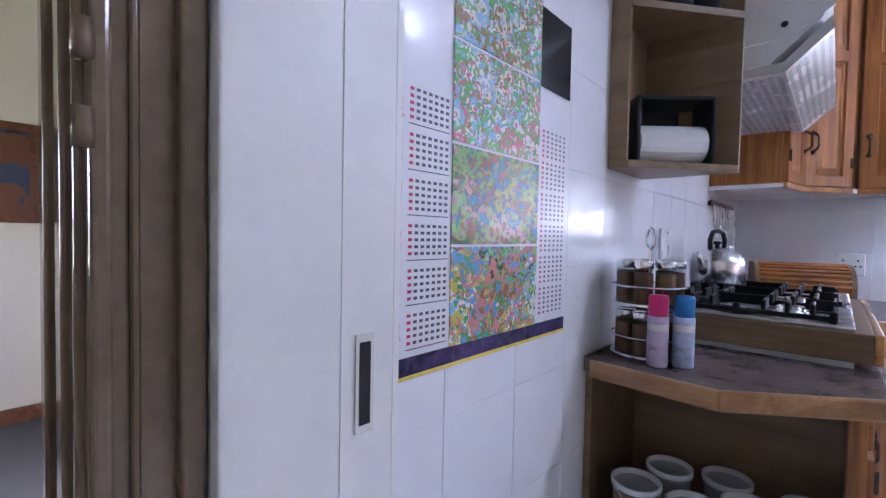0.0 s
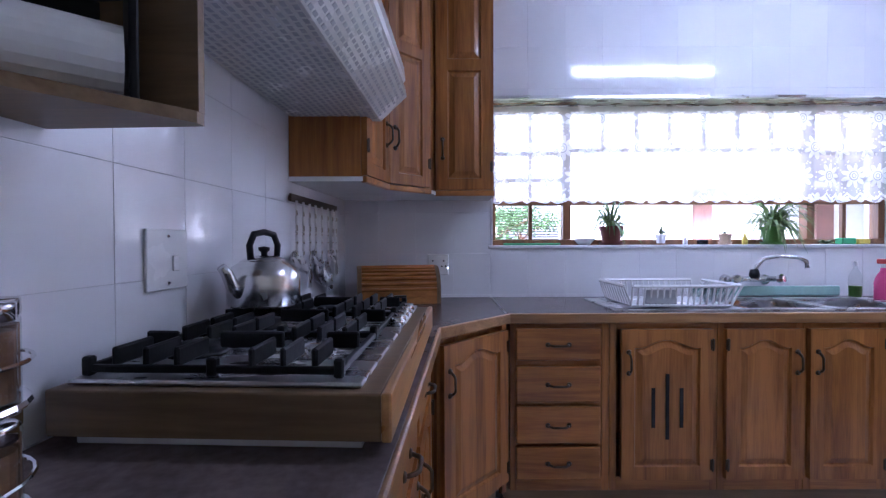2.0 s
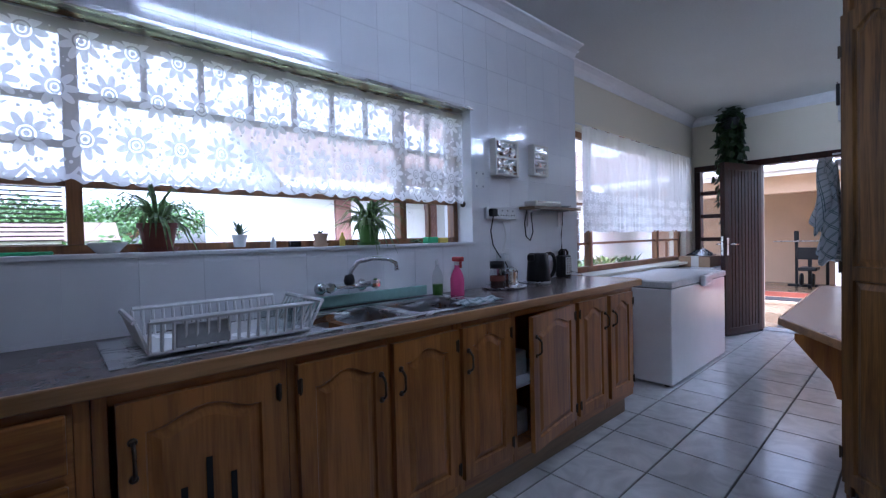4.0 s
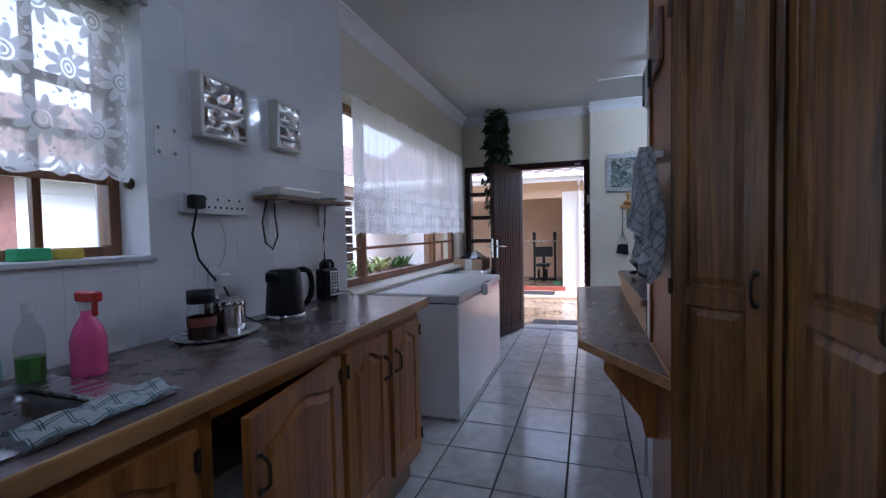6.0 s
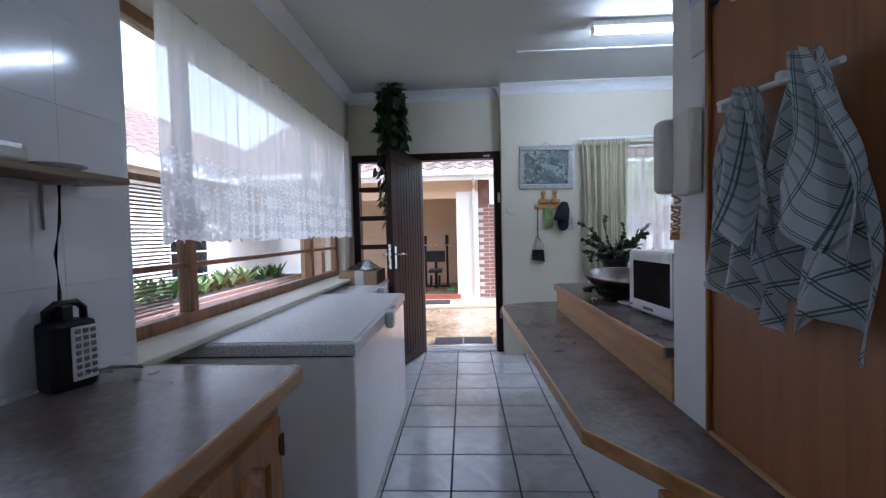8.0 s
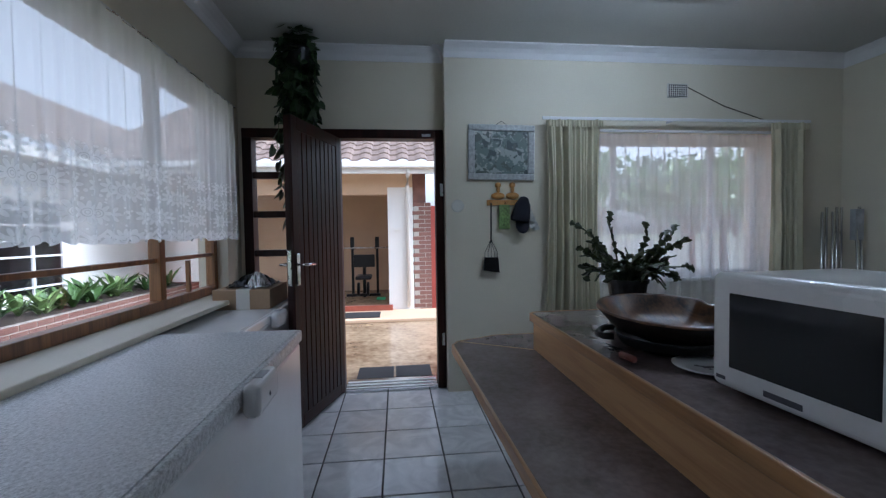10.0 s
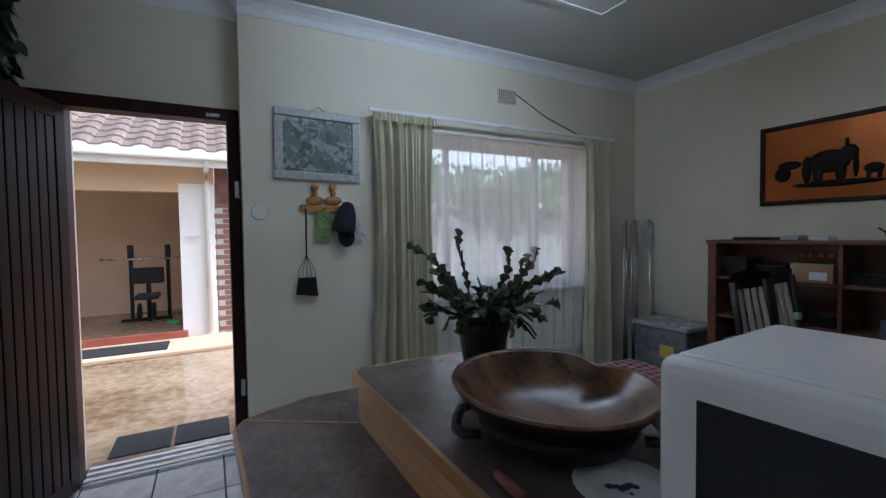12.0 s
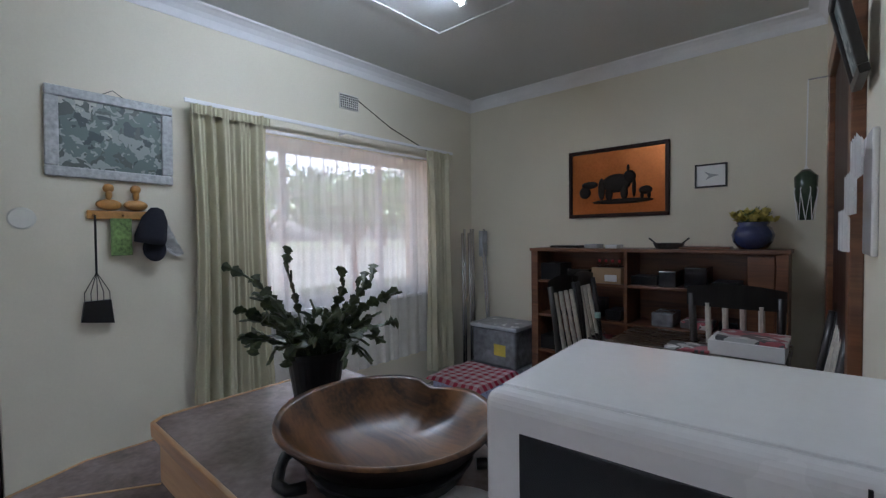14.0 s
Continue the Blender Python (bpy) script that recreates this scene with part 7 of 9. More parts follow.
# ---------------------------------------------------------------- window sill things
def pot_plant(c, r, h, potm, leafm, n, spread, label, droop=0.35, saucer=True, size=0.02):
    t = thing("potted_plant", c, label, "plant", "plants on the sill")
    pt_ = part("pot", lathe([(0, 0.008), (r * 0.72, 0.008), (r * 0.95, h * 0.82), (r * 1.05, h * 0.82), (r * 1.05, h), (r * 0.92, h), (r * 0.9, h * 0.9), (0, h * 0.9)], c, 22), potm, t, smooth=False)
    if saucer:
        part("saucer", lathe([(0, 0), (r * 0.9, 0), (r * 1.05, 0.016), (r * 1.0, 0.016), (r * 0.85, 0.006), (0, 0.006)], c, 22), potm, t)
    bm_ = bmesh.new()
    leafy(bm_, Vector(c) + Vector((0, 0, h * 0.9)), n, spread, size, random.Random(n), droop, 0.5)
    part("leaves", bm_, leafm, t)
    return t


ZS = W1[2] + 0.014
pot_plant((1.13, 3.275, ZS), 0.064, 0.105, "terracotta", "leaf_pale", 46, 0.26, "spider plant in a brown pot on the window sill", 0.46, True, 0.016)
pot_plant((2.03, 3.255, ZS), 0.058, 0.10, "greenpot", "leaf_pale", 90, 0.27, "bushy spider plant in a green pot on the window sill", 0.48, True, 0.016)
pot_plant((1.42, 3.29, ZS), 0.03, 0.06, "plastic_w", "leaf", 12, 0.06, "small succulent in a white cup on the sill", 0.1, False, 0.015)
pot_plant((1.78, 3.28, ZS), 0.034, 0.062, "plaster_b", "leaf_dark", 10, 0.025, "small cactus in a face-shaped pot on the sill", 0.1, True, 0.012)
bw = thing("white_bowl", (0.98, 3.28, ZS), "shallow white bowl on the window sill", "bowl")
part("dish", lathe([(0, 0), (0.03, 0), (0.062, 0.036), (0.06, 0.037), (0.028, 0.006), (0, 0.006)], (0.98, 3.28, ZS), 24), "plastic_w", bw, smooth=True)
solo("sill_clock", box(1.63, 3.27, ZS, 1.68, 3.30, ZS + 0.028, 0.004), "screen", "small black digital clock on the sill", "clock")
solo("small_bottle", lathe([(0, 0), (0.012, 0), (0.012, 0.03), (0.005, 0.042), (0.005, 0.05), (0, 0.05)], (1.56, 3.29, ZS), 14), "plastic_w", "small white bottle on the sill", "bottle", smooth=True)
solo("yellow_bottle", lathe([(0, 0), (0.014, 0), (0.014, 0.04), (0.006, 0.05), (0.006, 0.065), (0, 0.065)], (1.90, 3.29, ZS), 14), "sponge_y", "small yellow bottle on the sill", "bottle", smooth=True)
solo("sponge", box(2.42, 3.25, ZS, 2.5, 3.30, ZS + 0.035, 0.006), "sponge", "green washing-up sponge on the sill", "sponge", "sponges on the sill")
solo("sponge", box(2.51, 3.25, ZS, 2.58, 3.30, ZS + 0.03, 0.006), "sponge_y", "yellow washing-up sponge on the sill", "sponge", "sponges on the sill")
bm = bmesh.new()
leafy(bm, Vector((2.36, 3.28, ZS + 0.002)), 14, 0.05, 0.03, random.Random(2), 0.4, 0.4)
solo("leaf_cutting", bm, "leaf_pale", "wilted leaf cuttings on the sill", "leaves")
solo("green_stick", box(0.52, 3.26, ZS, 0.84, 3.285, ZS + 0.012, 0.004), "sponge", "green plastic strip on the sill", "strip")
solo("splash_sheet", box(1.55, 3.185, CT + 0.007, 2.35, 3.2, CT + 0.06, 0.004), "mint", "mint green splash sheet behind the sink", "splash sheet")
# bottles and cloth by the sink
sp = thing("spray_bottle", (2.46, 3.05, CT), "pink cleaning liquid in a clear spray bottle with red trigger", "bottle")
c = Vector((2.46, 3.06, CT))
part("bottle", lathe([(0, 0), (0.036, 0), (0.038, 0.005), (0.038, 0.09), (0.03, 0.12), (0.014, 0.15), (0.013, 0.17), (0, 0.17)], c, 22), "pink", sp, smooth=True)
part("collar", lathe([(0, 0.165), (0.016, 0.165), (0.016, 0.185), (0, 0.185)], c, 14), "plastic_w", sp)
bm = box(-0.012, -0.045, 0.185, 0.012, 0.03, 0.212, 0.006)
box(-0.005, -0.035, 0.15, 0.005, -0.022, 0.187, 0.003, bm)
bm.transform(Matrix.Translation(c))
part("trigger", bm, "red", sp)
sb = thing("soap_bottle", (2.38, 3.1, CT), "clear green dish soap bottle beside the sink", "bottle")
c = Vector((2.37, 3.12, CT + 0.006))
part("bottle", lathe([(0, 0), (0.028, 0), (0.03, 0.1), (0.022, 0.13), (0.01, 0.15), (0.01, 0.17), (0, 0.17)], c, 18), "jar", sb, smooth=True)
part("liquid", lathe([(0, 0.003), (0.027, 0.003), (0.028, 0.06), (0, 0.06)], c, 18), "greenpot", sb)
part("cap", lathe([(0, 0.165), (0.012, 0.165), (0.01, 0.19), (0, 0.19)], c, 12), "plastic_w", sb)


def dishcloth(u, v):
    x, y = 2.14 + 0.27 * u, 2.69 + 0.12 * v
    return (x + 0.02 * v, y, zs + 0.006 + 0.012 * abs(math.sin(u * 9 + 3 * v)) + 0.006 * math.sin(v * 11)), (u * 0.3, v * 0.15)


solo("dishcloth", sheet(dishcloth, 26, 12, thick=0.003), "tea", "crumpled checked dishcloth on the sink edge", "cloth", smooth=True)

# tray with jars, electric kettle, lantern
tr = thing("serving_tray", (2.84, 3.03, CT), "oval stainless tray with jars on the worktop", "tray")
TM = Matrix.Translation((2.885, 3.085, CT)) @ Matrix.Diagonal((1.1, 0.9, 1, 1))
bm = lathe([(0, 0.004), (0.11, 0.004), (0.14, 0.014), (0.142, 0.012), (0.115, 0), (0, 0)], (0, 0, 0), 36)
bm.transform(TM)
part("dish", bm, "steel", tr, smooth=True)
cj = thing("coffee_jar", (2.77, 3.01, CT + 0.005), "glass coffee jar with black lid and red label", "jar")
c = Vector((2.815, 3.08, CT + 0.005))
part("glass", lathe([(0, 0), (0.042, 0), (0.045, 0.01), (0.045, 0.1), (0.038, 0.125)], c, 22), "jar", cj, smooth=True)
part("contents", lathe([(0, 0.003), (0.041, 0.003), (0.041, 0.06), (0, 0.062)], c, 22), "coffee", cj)
part("lid", lathe([(0, 0.12), (0.043, 0.12), (0.043, 0.162), (0, 0.164)], c, 22), "black", cj, smooth=True)
part("label_band", lathe([(0.0455, 0.045), (0.0455, 0.075)], c, 22), "terracotta", cj, "red printed label")
for x, y, r, h in ((2.905, 3.05, 0.036, 0.095), (2.965, 3.08, 0.03, 0.085), (2.9, 3.135, 0.034, 0.11)):
    c = Vector((x, y, CT + 0.005))
    t = thing("steel_canister", c, "shiny steel sugar canister on the tray", "canister", "canisters on the tray")
    part("body", lathe([(0, 0), (r, 0), (r, h), (0, h)], c, 22), "chrome", t, smooth=False)
    part("lid", lathe([(0, h), (r * 1.04, h), (r * 1.04, h + 0.012), (r * 0.4, h + 0.03), (0, h + 0.032)], c, 22), "chrome", t, smooth=True)
ek = thing("electric_kettle", (3.19, 3.02, CT), "matt black electric kettle on its base", "kettle")
c = Vector((3.22, 3.07, CT))
part("base", lathe([(0, 0), (0.078, 0), (0.08, 0.012), (0.074, 0.018), (0, 0.018)], c, 28), "steel", ek, smooth=True)
part("body", lathe([(0, 0.018), (0.078, 0.018), (0.079, 0.03), (0.066, 0.19), (0.06, 0.2), (0, 0.203)], c, 32), "black", ek, smooth=True)
part("handle", tube([c + Vector((0.05, -0.03, 0.192)), c + Vector((0.075, -0.043, 0.196)), c + Vector((0.094, -0.053, 0.186)), c + Vector((0.104, -0.058, 0.16)), c + Vector((0.106, -0.06, 0.12)), c + Vector((0.1, -0.056, 0.08)), c + Vector((0.088, -0.048, 0.052)), c + Vector((0.066, -0.035, 0.038))], 0.0125, 10), "black", ek, smooth=True)
part("spout", box(c.x - 0.085, c.y - 0.02, CT + 0.15, c.x - 0.05, c.y + 0.03, CT + 0.195, 0.01), "black", ek)
ln_ = thing("rechargeable_lantern", (3.62, 3.13, CT), "black rechargeable lantern with a white lamp grid", "lantern")
LM = pose(3.69, 3.175, CT, 0, 0, -15)
for a, mt, nm in (((-0.05, -0.035, 0, 0.05, 0.035, 0.165, 0.012), "black", "body"), ((-0.012, -0.04, 0.02, 0.045, -0.034, 0.15, 0.003), "plastic_w", "lamp_grid")):
    bm = box(*a)
    bm.transform(LM)
    part(nm, bm, mt, ln_)
bm = bmesh.new()
for i in range(3):
    for j in range(7):
        box(-0.006 + i * 0.017, -0.0425, 0.03 + j * 0.017, 0.006 + i * 0.017, -0.04, 0.042 + j * 0.017, 0.002, bm, seg=1)
bm.transform(LM)
part("lamp_grid_relief", bm, "alu", ln_)["kind"] = "stuff"
bm = tube([(-0.04, 0, 0.16), (-0.04, 0, 0.19), (-0.02, 0, 0.205), (0.025, 0, 0.205), (0.04, 0, 0.19), (0.04, 0, 0.16)], 0.009, 8)
bm.transform(LM)
part("handle", bm, "black", ln_, smooth=True)

# ---------------------------------------------------------------- sink wall things
def foil_box(x0, x1, z0, z1, rows, label):
    t = thing("foil_shelf_box", ((x0 + x1) / 2, YW, z0), label, "wall box", "foil boxes on the tiles")
    d = 0.05
    for a in ((x0, z0, x1, z0 + 0.014), (x0, z1 - 0.014, x1, z1), (x0, z0 + 0.014, x0 + 0.016, z1 - 0.014), (x1 - 0.016, z0 + 0.014, x1, z1 - 0.014)):
        part("side", box(a[0], YW - d, a[1], a[2], YW, a[3], 0.002), "cream_plastic", t)

    def crumple(u, v):
        x, z = x0 + 0.016 + (x1 - x0 - 0.032) * u, z0 + 0.014 + (z1 - z0 - 0.028) * v
        return (x, YW - 0.04 + 0.014 * noise.noise((x * 22, z * 30, 1 + x)), z), (u, v)
    part("foil_packing", sheet(crumple, 30, 30), "foil", t, "crumpled foil packets")
    for k in range(1, rows):
        z = z0 + (z1 - z0) * k / rows
        part("shelf_edge", box(x0 + 0.016, YW - d, z - 0.005, x1 - 0.016, YW - d + 0.012, z + 0.005), "cream_plastic", t)


foil_box(2.93, 3.165, 1.605, 1.84, 2, "cream framed wall box with crumpled foil packets")
foil_box(3.335, 3.51, 1.635, 1.85, 4, "small cream framed wall box with foil packets")
ms = socket((3.005, YW, 1.362), pose(3.005, YW - 0.018, 1.362), 0.30, 0.075, "white five-way wall socket strip with black plug", [(-0.052 + i * 0.054 + dx, dz) for i in range(4) for dx, dz in ((0, 0.018), (-0.012, -0.012), (0.012, -0.012))])
part("plug", box(2.87, YW - 0.065, 1.34, 2.925, YW - 0.03, 1.39, 0.008), "black", ms, "black plug")
part("cable", tube([(2.895, YW - 0.05, 1.34), (2.89, YW - 0.03, 1.25), (2.92, YW - 0.02, 1.16), (2.965, YW - 0.025, 1.10), (3.0, YW - 0.03, 1.06)], 0.004, 6), "black", ms)
part("back_box", box(2.86, YW - 0.018, 1.328, 3.15, YW, 1.396, 0.003), "plastic_w", ms)
so2 = socket((3.03, YW, 1.07), pose(3.03, YW, 1.07), 0.12, 0.115, "white wall socket with a plug and adaptor", [(0.03, 0.02), (0.02, -0.01), (0.04, -0.01)])
part("plug", box(2.985, YW - 0.055, 1.05, 3.035, YW - 0.012, 1.10, 0.008), "plastic_w", so2)
part("cable", tube(curve_pts((3.03, YW - 0.012, 1.31), (3.02, YW - 0.014, 1.12), 0, (0.03, 0, 0), 8), 0.004, 6), "plastic_w", so2)
part("cable", tube([(3.0, YW - 0.05, 1.05), (3.03, 3.14, 0.95), (3.08, 3.1, CT + 0.006), (3.16, 3.09, CT + 0.006)], 0.004, 6), "black", so2)
ws = thing("small_wall_shelf", (3.5, YW, 1.40), "narrow wooden wall shelf on white brackets", "wall shelf")
part("board", box(3.22, YW - 0.13, 1.395, 3.81, YW, 1.413, 0.003), "shelfwood", ws)
for x in (3.32, 3.70):
    bm = box(x - 0.01, YW - 0.10, 1.387, x + 0.01, YW, 1.395)
    box(x - 0.01, YW - 0.008, 1.28, x + 0.01, YW, 1.387, 0, bm)
    part("bracket", bm, "white_trim", ws)
ro = thing("internet_router", (3.38, YW - 0.07, 1.413), "flat white router box on the wall shelf", "router")
part("case", box(3.25, YW - 0.12, 1.414, 3.56, YW - 0.02, 1.452, 0.008), "cream_plastic", ro)
part("ribbon", box(3.27, YW - 0.121, 1.44, 3.54, YW - 0.118, 1.45), "alu", ro)
solo("saucer", lathe([(0, 0), (0.03, 0), (0.062, 0.012), (0.06, 0.014), (0, 0.006)], (3.66, YW - 0.068, 1.413), 24), "clearbox", "grey saucer on the wall shelf", "saucer", smooth=True)
cb1 = thing("hanging_cable", (3.3, YW - 0.03, 1.3), "black power cable looped below the wall shelf", "cable")
part("wire", tube([(3.27, YW - 0.03, 1.395), (3.24, YW - 0.03, 1.30), (3.255, YW - 0.03, 1.21), (3.30, YW - 0.03, 1.18), (3.335, YW - 0.03, 1.24), (3.32, YW - 0.03, 1.34), (3.32, YW - 0.03, 1.395)], 0.004, 6), "black", cb1, smooth=True)
cb2 = thing("hanging_cable", (3.66, YW - 0.03, 1.2), "black lantern cable hanging from the wall shelf", "cable")
part("wire", tube([(3.70, YW - 0.04, 1.395), (3.70, YW - 0.035, 1.30), (3.69, YW - 0.03, 1.22), (3.695, YW - 0.03, 1.13), (3.68, YW - 0.04, 1.06)], 0.004, 6), "black", cb2, smooth=True)
part("plug", box(3.665, YW - 0.06, 1.05, 3.70, YW - 0.025, 1.10, 0.006), "black", cb2)
part("wire", tube([(3.66, YW - 0.12, CT + 0.05), (3.76, YW - 0.14, CT + 0.03), (3.83, YW - 0.12, CT + 0.006), (3.85, YW - 0.1, CT + 0.006)], 0.0035, 6), "black", cb2)
pc = thing("paper_card", (2.82, YW, 1.6), "pale plastic card fixed to the tiles by the window", "card")
part("card", box(2.785, YW - 0.002, 1.515, 2.875, YW, 1.625), "plastic_w", pc)
for x, z in ((2.80, 1.53), (2.86, 1.53), (2.80, 1.61), (2.86, 1.61)):
    part("sucker", lathe([(0, 0), (0.007, 0), (0.004, 0.004), (0, 0.005)], (0, 0, 0), 10, None, pose(x, YW - 0.002, z, 90)), "clearbox", pc)
kn = solo("reveal_knob", lathe([(0, 0), (0.02, 0), (0.016, 0.014), (0, 0.018)], (0, 0, 0), 16, None, pose(W1[1] - 0.012, 3.29, 1.42, 0, -90)), "bronze", "dark round knob on the window reveal", "knob", smooth=True)

# ---------------------------------------------------------------- pantry side and pillar
tb = thing("towel_rail", (3.55, 1.6, 1.53), "white towel rail on the veneered panel", "towel rail")
part("bar", tube([(3.40, 1.63, 1.498), (3.72, 1.63, 1.525)], 0.006, 8), "plastic_w", tb)
for x in (3.53, 3.71):
    part("bracket", box(x - 0.008, 1.588, 1.503, x + 0.008, 1.636, 1.528, 0.003), "plastic_w", tb)


def towel(x0, x1, xt, zt_, z0, seed, label):
    """A cloth gathered on a peg at (xt, zt_), falling in deep folds to uneven corners."""
    rnd_ = random.Random(seed)
    ph = [rnd_.uniform(0, 6.28) for _ in range(6)]
    t = thing("tea_towel", (xt, 1.63, 1.3), label, "tea towel", "tea towels on the rail")

    def layer(a0, a1, short, front, shift, slant=0.0):
        def fn(u, v):
            open_ = 0.26 + 0.74 * min(1.0, v * 1.45) ** 0.75
            top, low_mid = xt, (x0 + x1) / 2
            mid = top + (low_mid - top) * min(1.0, v * 1.3)
            s_ = a0 + (a1 - a0) * u
            fold = 0.031 * math.sin(2 * math.pi * 2.3 * s_ + ph[0] + 0.9 * v) + 0.009 * math.sin(2 * math.pi * 5.1 * s_ + ph[1] - 2 * v)
            x = mid + (s_ - 0.5) * (x1 - x0) * open_ + 0.01 * math.sin(ph[2] + v * 5 + s_ * 4)
            tip = 0.30 + 0.28 * math.sin(ph[3])
            low = z0 + short + 0.16 * min(abs(u - tip), abs(u - tip - 0.45) + 0.12) * 1.5
            z = zt_ + (low - zt_) * v + 0.006 * math.sin(9 * s_ + ph[4]) * v
            y = 1.645 + front + fold * (0.35 + 0.75 * v) + 0.012 * math.sin(v * 6 + ph[5]) * v
            pu, pv = s_ * 0.40 + shift, v * (zt_ - z0)
            return (x, max(1.603, y), z), (pu * math.cos(slant) - pv * math.sin(slant), pu * math.sin(slant) + pv * math.cos(slant))
        return fn
    part("cloth", sheet(layer(0.0, 1.0, 0.0, 0.0, 0.0, 0.7), 56, 40, thick=0.004), "tea", t, smooth=True)
    part("front_fold", sheet(layer(0.02, 0.5, 0.13, 0.024, 0.21, 0.08), 40, 32, thick=0.004), "tea", t, smooth=True)


towel(3.505, 3.73, 3.60, 1.518, 1.045, 3, "grey-blue checked tea towel draped over the rail")
towel(3.325, 3.55, 3.44, 1.53, 1.04, 8, "grey-blue checked tea towel bunched on the rail")
ph_ = thing("intercom_handset", (3.95, 1.6, 1.34), "cream intercom handset on the white pillar with coiled cord", "telephone")
part("base", box(3.86, 1.586, 1.335, 3.955, 1.625, 1.56, 0.01, seg=3), "cream_plastic", ph_)
part("handset", box(3.955, 1.60, 1.345, 4.012, 1.655, 1.555, 0.018, seg=3), "cream_plastic", ph_)
cp = []
for i in range(120):
    a, f = i * 0.75, i / 119
    cp.append((3.955 + 0.011 * math.cos(a) + 0.03 * f * (1 - f), 1.612 + 0.011 * math.sin(a), 1.345 - 0.13 * math.sin(math.pi * min(1, f * 1.15) * 0.9)))
part("coiled_cord", tube(cp, 0.003, 5), "gold", ph_, "coiled cream cord", True)
nt_ = thing("note_pad", (3.83, 1.6, 1.8), "blue and white paper pad hanging on the pillar", "note pad")
part("pad", box(3.845, 1.586, 1.70, 3.91, 1.594, 1.98, 0.002), "calpaper", nt_)
part("pad_top", box(3.843, 1.594, 1.83, 3.912, 1.598, 1.98, 0.002), "skytin", nt_)
kr = thing("key_rack", (3.65, 1.59, 1.9), "dark wooden key rack with blue keyring straps", "key rack")
part("board", box(3.52, 1.588, 1.86, 3.78, 1.606, 2.06, 0.006), "case", kr)
for x, l_, mt in ((3.74, 0.13, "navy"), (3.72, 0.11, "blue_glaze"), (3.66, 0.16, "steel"), (3.58, 0.1, "black")):
    part("hook", tube([(x, 1.606, 1.885), (x, 1.63, 1.88), (x, 1.632, 1.895)], 0.003, 6), "steel", kr)
    solo("keyring", box(x - 0.012, 1.622, 1.885 - l_, x + 0.012, 1.636, 1.885, 0.004), mt, "hanging keyring strap on the key rack", "keyring", "keys on the rack")

# ---------------------------------------------------------------- ledge things
cpot = Vector((5.345, 1.31, ZLED))
pl = thing("christmas_cactus", cpot, "dark green segmented cactus plant in a black pot", "plant")
part("pot", lathe([(0, 0.02), (0.052, 0.02), (0.074, 0.165), (0.08, 0.165), (0.08, 0.18), (0.07, 0.18), (0.068, 0.16), (0, 0.16)], cpot, 26), "black", pl)
part("saucer", lathe([(0, 0), (0.062, 0), (0.074, 0.045), (0.07, 0.045), (0.058, 0.01), (0, 0.01)], cpot, 26), "terracotta", pl, "red-brown outer pot")
rnd = random.Random(21)
bm = bmesh.new()


def cactus_segment(p, ax, nrm, ln_s, w):
    """One flat jointed leaf with toothed shoulders and a thick midrib."""
    side = ax.cross(nrm).normalized()
    outl = [(0, 0.25), (0.3, 0.75), (0.38, 0.62), (0.68, 1.15), (0.76, 0.95), (1.0, 0.62), (1.02, 0.0), (1.0, -0.62), (0.76, -0.95), (0.68, -1.15), (0.38, -0.62), (0.3, -0.75), (0, -0.25)]
    ring = [bm.verts.new(p + ax * ln_s * y + side * w * x) for y, x in outl]
    for sgn in (1, -1):
        rib = [bm.verts.new(p + ax * ln_s * f + nrm * 0.0032 * sgn) for f in (0.02, 0.5, 0.98)]
        for i in range(12):
            f = outl[i][0] + outl[i + 1][0]
            r = rib[0] if f < 0.7 else rib[1] if f < 1.5 else rib[2]
            bm.faces.new((ring[i], ring[i + 1], r))
        for j in (1, 2):
            for i in ((2, 4)[j - 1], (10, 8)[j - 1]):
                bm.faces.new((ring[i], rib[j - 1], rib[j]))


def cactus_stem(p, az, elev, count, bend, fork=True):
    p = Vector(p)
    roll = rnd.uniform(-0.9, 0.9)
    for i in range(count):
        az += rnd.gauss(0, 0.14)
        elev = max(-0.9, elev - bend * rnd.uniform(0.4, 1.6))
        ax = Vector((math.cos(az) * math.cos(elev), math.sin(az) * math.cos(elev), math.sin(elev)))
        up = Vector((-math.cos(az) * math.sin(elev), -math.sin(az) * math.sin(elev), math.cos(elev)))
        flat_side = ax.cross(up)
        roll += rnd.gauss(0, 0.5)
        nrm = (up * math.cos(roll) + flat_side * math.sin(roll)).normalized()
        ln_s = rnd.uniform(0.024, 0.036)
        cactus_segment(p, ax, nrm, ln_s, rnd.uniform(0.011, 0.018) if i else 0.007)
        p = p + ax * ln_s * 0.98
        if fork and i >= 2 and rnd.random() < 0.38:
            cactus_stem(p, az + rnd.choice((-0.8, 0.8)), elev + rnd.uniform(-0.2, 0.3), rnd.randint(1, 3), bend * 1.2, False)


